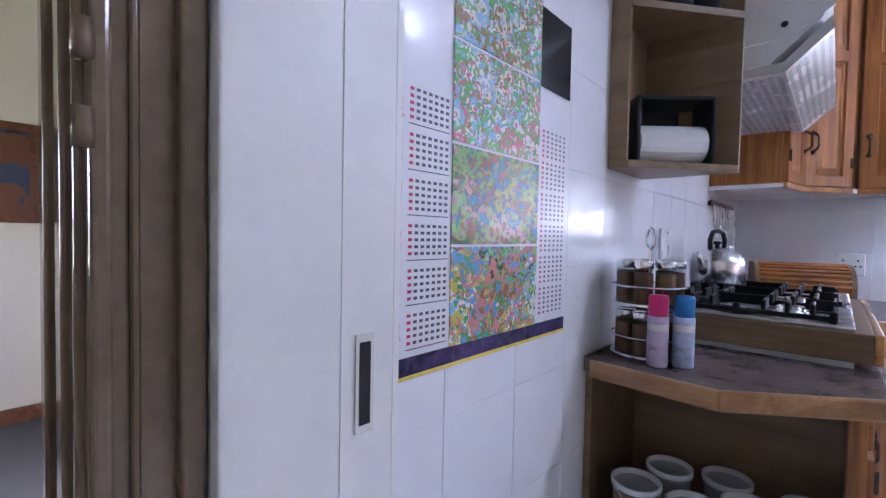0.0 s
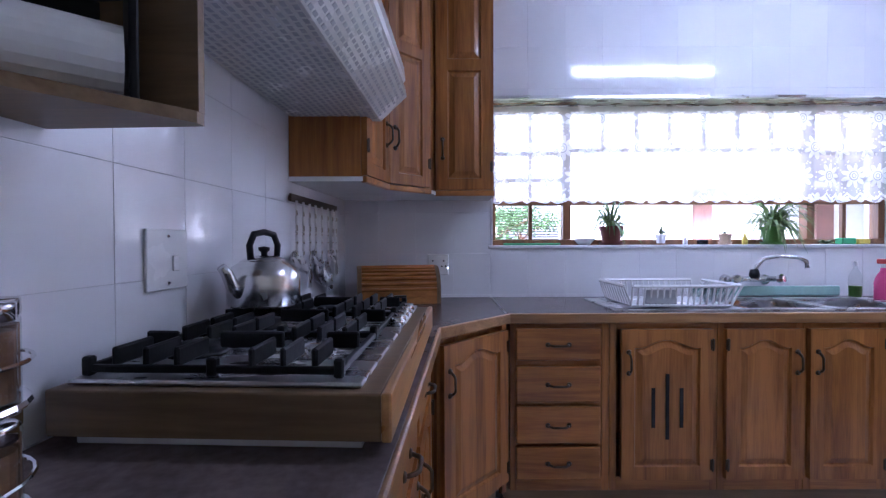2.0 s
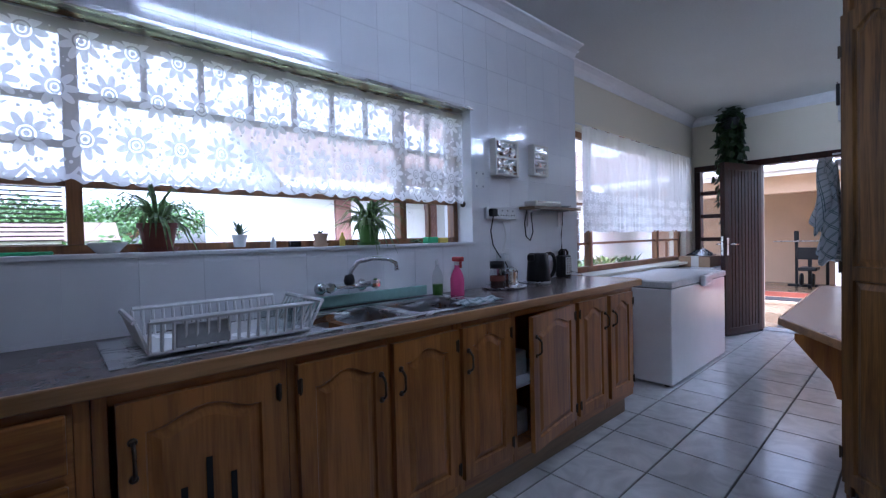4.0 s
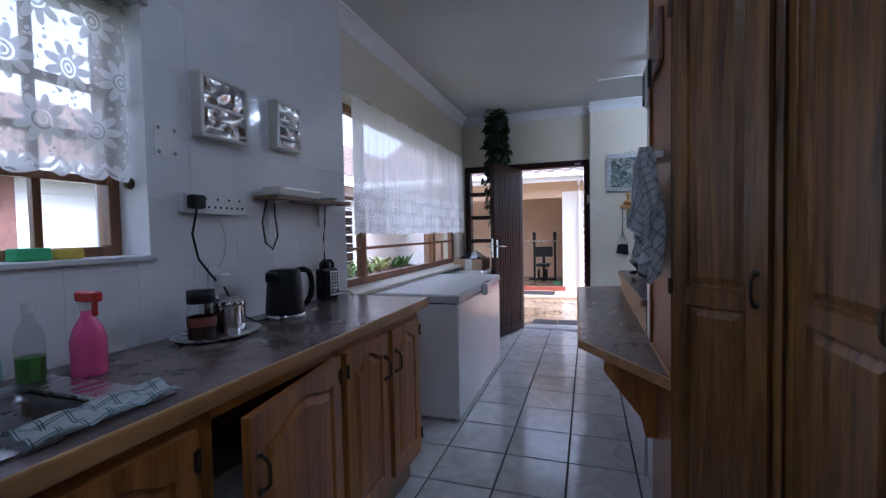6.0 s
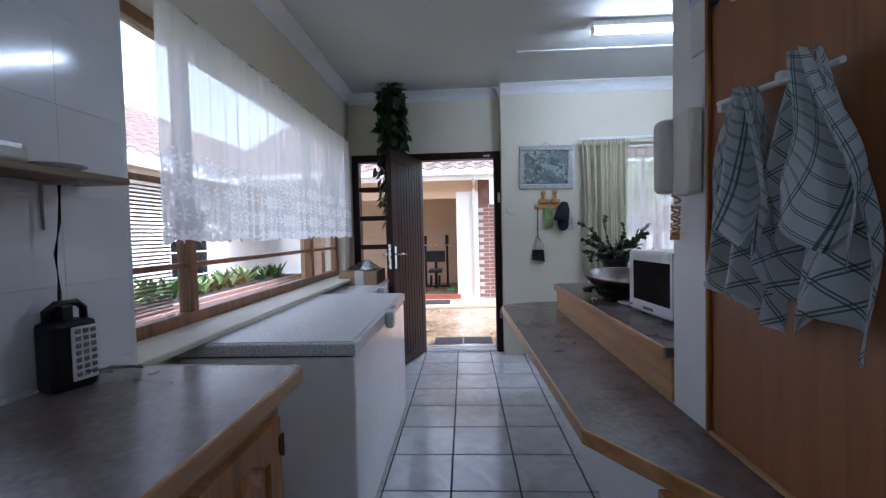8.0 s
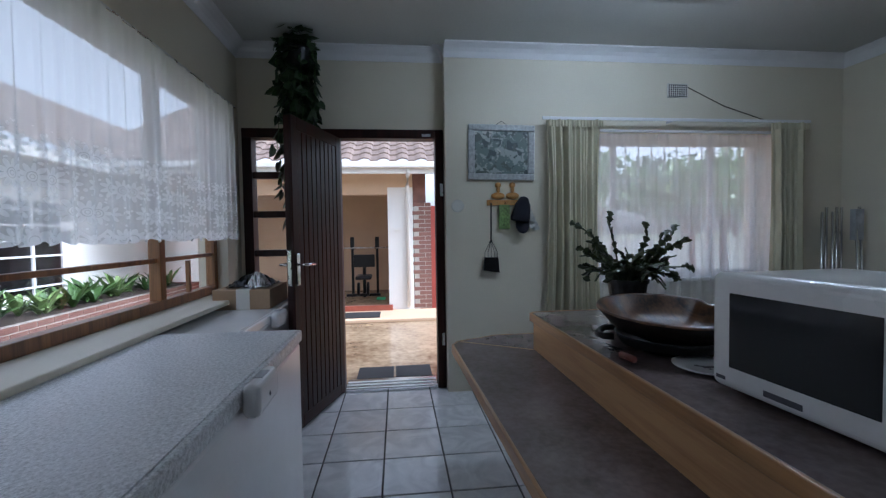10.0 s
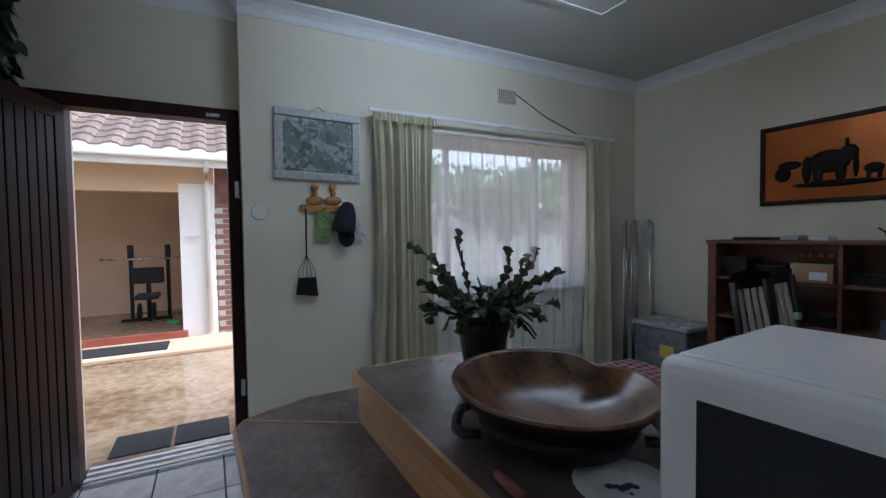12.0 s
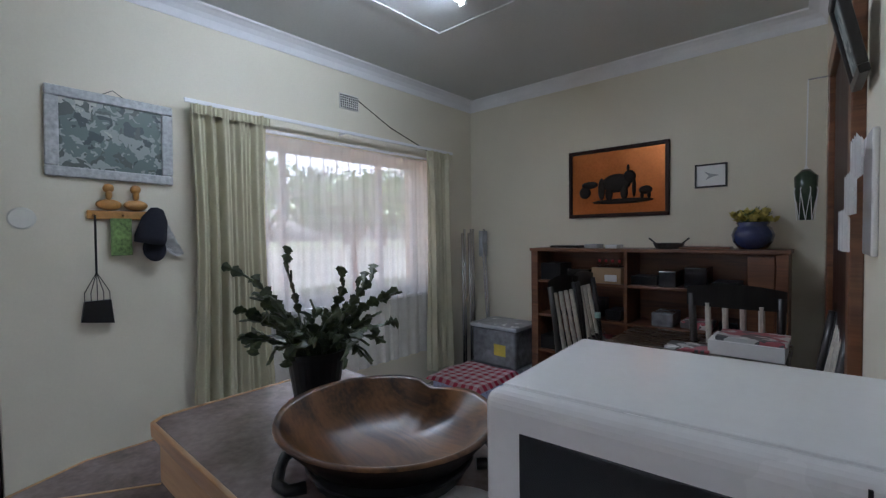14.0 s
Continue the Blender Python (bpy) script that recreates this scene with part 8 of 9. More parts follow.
for k in range(58):
    az = rnd.uniform(0, 2 * math.pi)
    rim = rnd.uniform(0.005, 0.055)
    cactus_stem(cpot + Vector((math.cos(az) * rim, math.sin(az) * rim, 0.165)), az, rnd.uniform(0.95, 1.5), rnd.randint(3, 6), rnd.uniform(0.1, 0.32))
for az, elev, count, bend in ((0.6, 1.5, 9, 0.03), (0.9, 1.3, 8, 0.06), (-2.4, 1.2, 9, 0.1), (-2.2, 1.3, 8, 0.09), (-2.9, 1.45, 7, 0.06), (1.4, 1.2, 6, 0.2), (0.7, 1.0, 6, 0.2), (-1.9, 0.95, 6, 0.22)):
    cactus_stem(cpot + Vector((math.cos(az) * 0.03, math.sin(az) * 0.03, 0.165)), az, elev, count, bend)
ob = part("foliage", bm, "cactus", pl)
ob["kind"] = "stuff"

bc = Vector((4.978, 1.374, ZLED))
pan = thing("electric_pan", bc, "black round electric pan with loop handles under the bowl", "pan")
part("pan_body", lathe([(0, 0.012), (0.10, 0.012), (0.145, 0.022), (0.16, 0.048), (0.164, 0.052), (0.154, 0.052), (0.14, 0.03), (0, 0.022)], bc, 36), "iron", pan, smooth=True)
part("stand", lathe([(0, 0), (0.09, 0), (0.095, 0.016), (0, 0.016)], bc, 24), "black", pan)
for a in (0.95, 0.95 + math.pi):
    d = Vector((math.cos(a), math.sin(a), 0))
    s_ = Vector((-d.y, d.x, 0))
    h0 = bc + Vector((0, 0, 0.04))
    part("handle", tube([h0 + d * 0.155 + s_ * 0.07, h0 + d * 0.185 + s_ * 0.075, h0 + d * 0.205 + s_ * 0.05, h0 + d * 0.208, h0 + d * 0.205 - s_ * 0.05, h0 + d * 0.185 - s_ * 0.075, h0 + d * 0.155 - s_ * 0.07], 0.011, 8), "black", pan, smooth=True)
b = bmesh.new()
seg = 48
profile = [(0, 0.055), (0.10, 0.056), (0.17, 0.085), (0.218, 0.138), (0.215, 0.144), (0.203, 0.14), (0.155, 0.096), (0.08, 0.074), (0, 0.068)]
rings = []
for r, z in profile:
    if r == 0:
        rings.append([b.verts.new(bc + Vector((0, 0, z)))])
        continue
    ring = []
    for i in range(seg):
        a = 2 * math.pi * i / seg
        da = math.atan2(math.sin(a + 1.3), math.cos(a + 1.3))
        k = 1 - 0.24 * math.exp(-(da / 0.24) ** 2) * (r / 0.19)
        tiltz = -0.008 - 0.02 * (r / 0.19) * math.cos(a - 3.1)
        deep = (math.cos(a) * 0.88 - math.sin(a) * 0.47) * 0.2
        ring.append(b.verts.new(bc + Vector((r * k * (math.cos(a) - 0.88 * deep), r * k * (math.sin(a) + 0.47 * deep), z + tiltz - 0.008))))
    rings.append(ring)
for A, C in zip(rings, rings[1:]):
    for i in range(seg):
        j = (i + 1) % seg
        if len(A) == 1:
            b.faces.new((A[0], C[i], C[j]))
        elif len(C) == 1:
            b.faces.new((A[i], A[j], C[0]))
        else:
            b.faces.new((A[i], A[j], C[j], C[i]))
wbowl = solo("wooden_bowl", b, "bowl", "large carved heart-shaped wooden bowl with dark grain", "bowl", smooth=True)
wbowl.data.materials.append(M["relief"])     # blackened underside
for i in range(3 * seg):
    wbowl.data.polygons[i].material_index = 1
pp = Vector((4.785, 1.40, ZLED))
plt = thing("side_plate", pp, "white plate with grey flower print on the ledge", "plate")
part("dish", lathe([(0, 0), (0.05, 0), (0.085, 0.012), (0.086, 0.015), (0.05, 0.005), (0, 0.005)], pp, 32), "plastic_w", plt, smooth=True)
bm = bmesh.new()
rnd = random.Random(9)
for _ in range(16):
    a, r = rnd.uniform(0, 6.28), rnd.uniform(0.0, 0.042)
    lathe([(0, 0.0062), (rnd.uniform(0.004, 0.009), 0.0062), (0, 0.007)], pp + Vector((r * math.cos(a), r * math.sin(a), 0)), 7, bm)
part("flower_print", bm, "inkgrey", plt)["kind"] = "stuff"
hs = Vector((4.92, 1.565, ZLED + 0.01))
solo("wooden_spatula", tube([hs, hs + Vector((-0.06, 0.012, 0.01)), hs + Vector((-0.09, 0.015, 0.012))], 0.01, 8), "terracotta", "small orange-brown wooden spatula on the ledge", "spatula", smooth=True)

# ---------------------------------------------------------------- east wall things
gp = thing("framed_picture", (XP, 1.385, 1.66), "garden print in a wide silvered frame hung by a cord", "picture")
PM = Matrix.Translation((XP, 1.385, 1.878)) @ pose(0, 0, 0, 1.0, 0, 0)
for y0, z0, y1, z1 in ((-0.265, -0.215, 0.265, -0.165), (-0.265, 0.165, 0.265, 0.215), (-0.265, -0.165, -0.212, 0.165), (0.212, -0.165, 0.265, 0.165)):
    bm = box(-0.024, y0, z0, -0.002, y1, z1, 0.007)
    bm.transform(PM)
    part("frame_side", bm, "pewter", gp)
bm = box(-0.012, -0.212, -0.165, -0.006, 0.212, 0.165)
bm.transform(PM)
part("print", bm, "gardenpic", gp)
bm = tube([PM @ Vector((-0.006, -0.05, 0.212)), PM @ Vector((-0.006, 0, 0.245)), PM @ Vector((-0.006, 0.05, 0.212))], 0.002, 5)
part("cord", bm, "black", gp)
wd = solo("wall_disc", lathe([(0, 0), (0.05, 0), (0.05, 0.004), (0.044, 0.008), (0, 0.009)], (0, 0, 0), 28, None, pose(XP, 1.735, 1.465, 0, -90)), "cream_plastic", "round cream blanking plate on the wall", "wall plate")
hk = thing("hook_rack", (XP, 1.35, 1.48), "carved yellow wooden hook rack with two ducks", "hook rack")
part("board", box(XP - 0.02, 1.20, 1.465, XP, 1.505, 1.51, 0.006), "gold", hk)
for y in (1.415, 1.30):
    for a, (dy, dz, r1, r2) in enumerate(((0, 0.035, 0.055, 0.028), (0.0, 0.085, 0.014, 0.03), (0.0, 0.118, 0.024, 0.024))):
        bm = lathe([(0, 0), (1, 0), (0.85, 0.02), (0, 0.026)], (0, 0, 0), 20)
        for v in bm.verts:
            v.co.x *= r2
            v.co.y *= r1
        bm.transform(pose(XP - 0.012, y + dy, 1.505 + dz, 0, -90))
        part("duck_shape", bm, "gold", hk, smooth=True)
for y in (1.48, 1.36, 1.24):
    part("peg", tube([(XP - 0.02, y, 1.485), (XP - 0.06, y, 1.49)], 0.006, 8), "gold", hk)
cap = thing("baseball_cap", (XP - 0.05, 1.25, 1.3), "navy cloth cap hanging from the hook rack", "cap")
bm = lathe([(0, 0.10), (0.03, 0.095), (0.06, 0.06), (0.075, 0.0), (0.07, -0.02), (0, -0.02)], (0, 0, 0), 24)
for v in bm.verts:
    v.co.z *= 1.65
    v.co.x *= 0.75
bm.transform(pose(XP - 0.062, 1.25, 1.37, 12, 0, 0))
part("crown", bm, "navy", cap, smooth=True)
bm = lathe([(0, 0), (0.068, 0), (0.066, 0.006), (0, 0.008)], (0, 0, 0), 24)
for v in bm.verts:
    v.co.y *= 0.8
bm.transform(pose(XP - 0.065, 1.235, 1.31, 0, -80, 0))
part("peak", bm, "navy", cap, smooth=True)
bgm = thing("plastic_bag", (XP - 0.03, 1.18, 1.33), "crumpled clear plastic bag on the hook rack", "bag")


def bagfn(u, v):
    y = 1.235 - 0.15 * u * (0.4 + 0.6 * v)
    z = 1.485 - 0.2 * v + 0.02 * math.sin(6 * u)
    return (XP - 0.03 + 0.012 * noise.noise((y * 30, z * 30, 3)), y, z), (u, v)


part("film", sheet(bagfn, 16, 16, thick=0.002), "film", bgm)
pkt = solo("seed_packet", box(XP - 0.03, 1.325, 1.28, XP - 0.022, 1.415, 1.47, 0.002), "leaf_pale", "green paper packet hanging from the hook rack", "packet")
dp = thing("fly_swat_brush", (XP - 0.03, 1.48, 0.95), "black hand brush hanging by a cord from the hook rack", "brush")
part("cord", tube([(XP - 0.055, 1.48, 1.485), (XP - 0.03, 1.478, 1.2)], 0.005, 6), "black", dp)
for s_ in (-0.05, -0.025, 0.0, 0.025, 0.05):
    part("wire", tube([(XP - 0.03, 1.478, 1.2), (XP - 0.03, 1.478 + s_, 1.10), (XP - 0.03, 1.478 + s_, 1.05)], 0.002, 5), "black", dp)
part("head", prism([(1.425, 1.06), (1.53, 1.06), (1.545, 0.96), (1.415, 0.94)], XP - 0.045, XP - 0.02, m=Matrix(((0, 0, 1, 0), (1, 0, 0, 0), (0, 1, 0, 0), (0, 0, 0, 1)))), "black", dp)
vt = thing("air_vent", (XP, -0.09, 2.33), "cream air brick vent with square holes high on the wall", "vent")
part("plate", box(XP - 0.008, -0.175, 2.33, XP, 0.0, 2.445, 0.002), "cream_plastic", vt)
for i in range(9):
    for j in range(6):
        part("hole", box(XP - 0.0085, -0.168 + i * 0.0185, 2.337 + j * 0.0175, XP - 0.0075, -0.156 + i * 0.0185, 2.349 + j * 0.0175), "hole", vt)
wc = thing("aerial_cable", (XP, -0.5, 2.2), "thin dark cable stapled across the wall", "cable")
part("wire", tube([(XP - 0.004, -0.17, 2.42), (XP - 0.004, -0.5, 2.27), (XP - 0.004, -0.8, 2.18), (XP - 0.004, -1.0, 2.12)], 0.004, 6), "bronze", wc)

# ---------------------------------------------------------------- dining corner
bk = thing("bookcase", (5.34, -1.44, 0), "low brown wooden bookcase half filled with boxes and papers", "bookcase")
BX0, BX1, BY0, BY1, BZ = 4.50, 6.20, -1.585, -1.28, 1.245
part("top", box(BX0 - 0.01, BY0, BZ - 0.025, BX1 + 0.01, BY1 + 0.012, BZ, 0.004), "case", bk)
for x in (BX0, 5.415, BX1 - 0.06):
    part("upright", box(x, BY0 + 0.01, 0, x + (0.022 if x == 5.415 else 0.06), BY1, BZ - 0.025, 0.002), "case", bk)
for z in (0.08, 0.38, 0.68, 0.96):
    for a, b_ in ((BX0 + 0.06, 5.415), (5.437, BX1 - 0.06)):
        part("shelf", box(a, BY0 + 0.01, z, b_, BY1 - 0.01, z + 0.02, 0.002), "case", bk)
part("back_panel", box(BX0 + 0.01, BY0, 0.05, BX1 - 0.01, BY0 + 0.01, BZ - 0.03), "case", bk)
part("side_door", box(4.565, BY1 - 0.02, 0.1, 4.70, BY1 - 0.004, BZ - 0.04, 0.003), "case", bk)
rnd = random.Random(5)
for z, x0, x1 in ((0.98, 5.5, 6.1), (0.98, 4.75, 5.35), (0.70, 5.48, 6.1), (0.70, 4.75, 5.38), (0.40, 5.5, 6.1), (0.40, 4.75, 5.3)):
    x = x0
    while x < x1 - 0.1:
        w, h = rnd.uniform(0.1, 0.22), rnd.uniform(0.04, 0.15)
        mt = rnd.choice(["black", "black", "bookpaper", "screen", "screen", "boxplastic", "screen"])
        nm, lab = {"card": ("cardboard_box", "small cardboard box on the bookcase shelf"), "paper": ("paper_stack", "stack of white papers on the shelf"), "bookpaper": ("magazine", "thick magazine on the bookcase shelf"), "boxplastic": ("plastic_case", "smoky grey plastic case on the bookcase shelf")}.get(mt, ("black_box", "black box on the bookcase shelf"))
        solo(nm, box(x, -1.55, z, x + w, -1.32 - rnd.uniform(0, 0.05), z + h, 0.004), mt, lab, nm.split("_")[-1], "things on the bookcase shelves")
        x += w + rnd.uniform(0.02, 0.06)
lb = thing("bottle_carton", (5.6, -1.38, 0.98), "cardboard carton of small red-capped bottles", "carton")
part("carton", box(5.46, -1.40, 0.982, 5.68, -1.285, 1.10, 0.003), "card", lb)
part("carton_label", box(5.49, -1.2845, 1.0, 5.58, -1.2835, 1.05), "paper", lb)
for i in range(4):
    part("bottle", lathe([(0, 0), (0.02, 0), (0.02, 0.03), (0.008, 0.05), (0, 0.05)], (5.49 + i * 0.05, -1.34, 1.10), 12), "jar", lb)
    part("bottle_cap", lathe([(0, 0.04), (0.01, 0.04), (0.01, 0.06), (0, 0.06)], (5.49 + i * 0.05, -1.34, 1.10), 10), "red", lb)
vz = Vector((4.69, -1.44, BZ))
vs = thing("flower_pot", vz, "round dark blue glazed pot with yellow flowers", "flower pot")
part("pot", lathe([(0, 0), (0.07, 0), (0.105, 0.045), (0.115, 0.09), (0.10, 0.135), (0.08, 0.15), (0.09, 0.17), (0.085, 0.175), (0.07, 0.15), (0, 0.14)], vz, 32), "blue_glaze", vs, smooth=True)
bm = bmesh.new()
rnd = random.Random(6)
for _ in range(60):
    a, r = rnd.uniform(0, 6.28), 0.12 * math.sqrt(rnd.random())
    leafy(bm, vz + Vector((r * math.cos(a), r * math.sin(a), 0.17 + rnd.uniform(0, 0.06))), 6, 0.035, 0.03, rnd, 0.2, 0.5)
part("flowers", bm, "yellow", vs)["kind"] = "stuff"
bm = bmesh.new()
leafy(bm, vz + Vector((0, 0, 0.15)), 40, 0.12, 0.035, rnd, 0.2, 0.5)
part("leaves", bm, "leaf", vs)["kind"] = "stuff"
for x, w, h, mt, lab, nm in ((5.95, 0.24, 0.02, "black", "flat black folder on the bookcase", "folder"), (5.72, 0.1, 0.03, "clearbox", "small grey dish on the bookcase", "dish"), (5.56, 0.09, 0.025, "plastic_w", "small white dish on the bookcase", "dish"), (4.95, 0.3, 0.015, "case", "flat wooden tray on the bookcase", "tray")):
    solo(nm, box(x - w / 2, -1.5, BZ, x + w / 2, -1.36, BZ + h, 0.004), mt, lab, nm)
wb_ = thing("twig_basket", (5.17, -1.4, BZ), "small dark woven basket with twig handles", "basket")
bm = lathe([(0, 0), (0.07, 0), (0.085, 0.04), (0.08, 0.04), (0.065, 0.006), (0, 0.006)], (0, 0, 0), 20)
for v in bm.verts:
    v.co.x *= 1.2
bm.transform(Matrix.Translation((5.17, -1.4, BZ)))
part("basket", bm, "chair", wb_)
for s_ in (-1, 1):
    part("twig", tube([(5.17 + s_ * 0.08, -1.4, BZ + 0.03), (5.17 + s_ * 0.1, -1.4, BZ + 0.05), (5.17 + s_ * 0.13, -1.4, BZ + 0.075)], 0.006, 6), "chair", wb_)

ep = thing("copper_relief_picture", (5.605, YB, 1.49), "beaten copper relief picture of dark animal shapes in a wood frame", "picture")
for x0, z0, x1, z1 in ((5.21, 1.49, 6.0, 1.52), (5.21, 2.02, 6.0, 2.05), (5.21, 1.52, 5.24, 2.02), (5.97, 1.52, 6.0, 2.02)):
    part("frame_side", box(x0, YB, z0, x1, YB + 0.025, z1, 0.005), "door_dark", ep)
part("copper_sheet", box(5.24, YB + 0.004, 1.52, 5.97, YB + 0.012, 2.02), "copper", ep)
blobs = [(5.60, 1.76, 0.115, 0.075), (5.66, 1.68, 0.03, 0.07), (5.54, 1.69, 0.03, 0.07), (5.50, 1.80, 0.05, 0.055), (5.465, 1.72, 0.016, 0.08), (5.72, 1.72, 0.03, 0.09), (5.38, 1.69, 0.05, 0.033), (5.355, 1.65, 0.014, 0.03), (5.405, 1.65, 0.014, 0.03), (5.56, 1.615, 0.24, 0.022), (5.82, 1.76, 0.07, 0.03), (5.86, 1.70, 0.05, 0.05), (5.51, 1.87, 0.012, 0.03)]
for x, z, rx, rz in blobs:
    q = lathe([(0, 0), (1, 0), (0.8, 0.5), (0, 0.8)], (0, 0, 0), 18)
    for v in q.verts:
        v.co.x, v.co.y, v.co.z = v.co.x * rx, v.co.y * rz, v.co.z * 0.012
    q.transform(pose(x, YB + 0.012, z, -90, 0, 0))
    part("relief_shape", q, "relief", ep, "blackened raised relief", True)
sf = thing("small_framed_print", (4.95, YB, 1.67), "small dark-framed print of a pale bird shape", "picture")
for x0, z0, x1, z1 in ((4.85, 1.671, 5.048, 1.683), (4.85, 1.825, 5.048, 1.837), (4.85, 1.683, 4.862, 1.825), (5.036, 1.683, 5.048, 1.825)):
    part("frame_side", box(x0, YB, z0, x1, YB + 0.015, z1, 0.002), "chair", sf)
part("print", box(4.862, YB + 0.003, 1.683, 5.036, YB + 0.008, 1.825), "paper", sf)
part("motif", prism([(-0.05, 0.0), (0.0, 0.012), (0.04, 0.03), (0.012, 0.0), (0.03, -0.03), (-0.01, -0.01)], 0, 0.001, m=pose(4.95, YB + 0.009, 1.755, 90, 0, 0)), "clearbox", sf)

tbl = thing("dining_table", (4.85, -0.5, 0), "dark polished wooden dining table", "table")
part("tabletop", box(4.46, -0.96, 0.725, 5.26, 0.02, 0.76, 0.008), "table", tbl)
for i in range(6):
    part("plank_line", box(4.465 + 0.13 * i, -0.955, 0.7602, 4.57 + 0.13 * i, 0.015, 0.7625, 0.001), "table", tbl)
for x in (4.53, 5.19):
    for y in (-0.89, -0.05):
        part("leg", box(x - 0.035, y - 0.035, 0, x + 0.035, y + 0.035, 0.725, 0.006), "table", tbl)
part("apron", box(4.5, -0.92, 0.64, 5.22, -0.02, 0.724, 0.002), "table", tbl)


def dining_chair():
    ch_ = thing("dining_chair", (0, 0, 0), "black stained wooden dining chair with slatted back", "chair", "chairs round the table")
    part("seat", box(-0.21, -0.21, 0.43, 0.21, 0.21, 0.465, 0.01), "chair", ch_)
    for x in (-0.19, 0.19):
        part("leg", box(x - 0.018, -0.2, 0, x + 0.018, -0.164, 0.43, 0.004), "chair", ch_)
        part("back_post", tube([(x, 0.19, 0), (x, 0.19, 0.45), (x, 0.225, 0.8), (x * 1.02, 0.26, 1.03)], 0.019, 8), "chair", ch_, smooth=True)
    part("top_rail", sheet(lambda u, v: ((-0.215 + 0.43 * u, 0.262 + 0.02 * math.sin(math.pi * u), 0.965 + (0.10 + 0.025 * math.sin(math.pi * u)) * v), (u, v)), 12, 2, thick=0.022), "chair", ch_)
    part("lower_rail", box(-0.18, 0.19, 0.58, 0.18, 0.212, 0.63, 0.004), "chair", ch_)
    for i in range(4):
        x = -0.115 + i * 0.077
        part("slat", tube([(x, 0.2, 0.62), (x, 0.235, 0.8), (x, 0.268, 0.985)], 0.014, 6), "bonepaint", ch_, "worn pale back slat")
    return ch_


c0 = dining_chair()
c0.matrix_basis = pose(5.36, -0.70, 0, 0, 0, -90)
for x, y, r in ((5.38, -1.06, -86), (4.68, -1.0, 180), (4.52, -0.62, 82), (4.55, -0.20, 96)):
    copy_thing(c0, pose(x, y, 0, 0, 0, r) if r != 180 else pose(4.69, -0.97, 0, 0, 0, 0))
for x, y, w, d, z, h, mt, lab in ((4.62, -0.62, 0.3, 0.24, 0.7627, 0.07, "paper", "thick white-edged book on the dining table"), (4.60, -0.62, 0.28, 0.22, 0.8327, 0.02, "bookpaper", "magazine on the stack of books"), (4.86, -0.55, 0.2, 0.15, 0.7627, 0.015, "bookpaper", "loose papers on the dining table")):
    solo("book" if h > 0.05 else "magazine", box(x - w / 2, y - d / 2, z, x + w / 2, y + d / 2, z + h, 0.003), mt, lab, "book", "papers on the table")
wbt = Vector((5.18, -0.16, 0.7627))
wbx = thing("water_bottle", wbt, "clear water bottle with turquoise cap on the table", "bottle")
part("bottle", lathe([(0, 0), (0.032, 0), (0.033, 0.13), (0.012, 0.17), (0.012, 0.185)], wbt, 18), "jar", wbx, smooth=True)
part("cap", lathe([(0, 0.18), (0.015, 0.18), (0.015, 0.205), (0, 0.205)], wbt, 14), "mint", wbx)
stl = thing("stool", (6.05, -0.27, 0), "low blue stool under a red checked cloth", "stool")
part("seat", box(5.86, -0.46, 0.36, 6.24, -0.08, 0.44, 0.02), "skytin", stl)
for x in (5.9, 6.2):
    for y in (-0.42, -0.12):
        part("leg", tube([(x, y, 0), (x, y, 0.37)], 0.018, 8), "skytin", stl)
solo("checked_cloth", sheet(lambda u, v: ((5.83 + 0.44 * u, -0.49 + 0.44 * v, 0.462 + 0.006 * math.sin(u * 11) * math.sin(v * 9) - (0.025 if u in (0, 1) or v in (0, 1) else 0)), (u * 0.44, v * 0.44)), 20, 20, thick=0.004), "redcheck", "red and white checked cloth on the stool", "cloth")
cr = thing("storage_crate", (6.5, -1.36, 0), "grey low crate under the plastic box", "crate")
part("crate", box(6.27, -1.55, 0, 6.80, -1.16, 0.20, 0.01), "boxplastic", cr)
sbx = thing("plastic_storage_box", (6.5, -1.36, 0.2), "cloudy clear plastic storage box with a lid", "storage box")
part("tub", box(6.30, -1.53, 0.20, 6.76, -1.18, 0.53, 0.02), "boxplastic", sbx)
part("lid", box(6.28, -1.55, 0.53, 6.78, -1.16, 0.565, 0.01), "clearbox", sbx)
part("sticker", box(6.40, -1.1795, 0.30, 6.52, -1.1785, 0.40), "sponge_y", sbx, "yellow sticker")
for k, (x, y, dx) in enumerate(((6.90, -1.30, 0.04), (6.95, -1.40, 0.03), (6.86, -1.46, 0.10), (6.93, -1.24, 0.02))):
    t = thing("folding_frame", (x, y, 0), "grey aluminium folded frame leaning in the corner", "folding frame", "frames in the corner")
    part("pole", tube([(x - dx, y, 0.0), (x, y - 0.02, 1.38)], 0.011, 8), "alu", t, smooth=True)
    part("pole", tube([(x - dx + 0.03, y - 0.07, 0.0), (x + 0.02, y - 0.08, 1.42)], 0.011, 8), "alu", t, smooth=True)
    part("crosspiece", tube([(x - 0.005, y - 0.015, 1.2), (x + 0.02, y - 0.075, 1.22)], 0.008, 6), "alu", t)
    if k == 2:
        part("web_seat", box(x - 0.02, y - 0.08, 1.15, x + 0.025, y + 0.0, 1.4, 0.004), "clearbox", t)

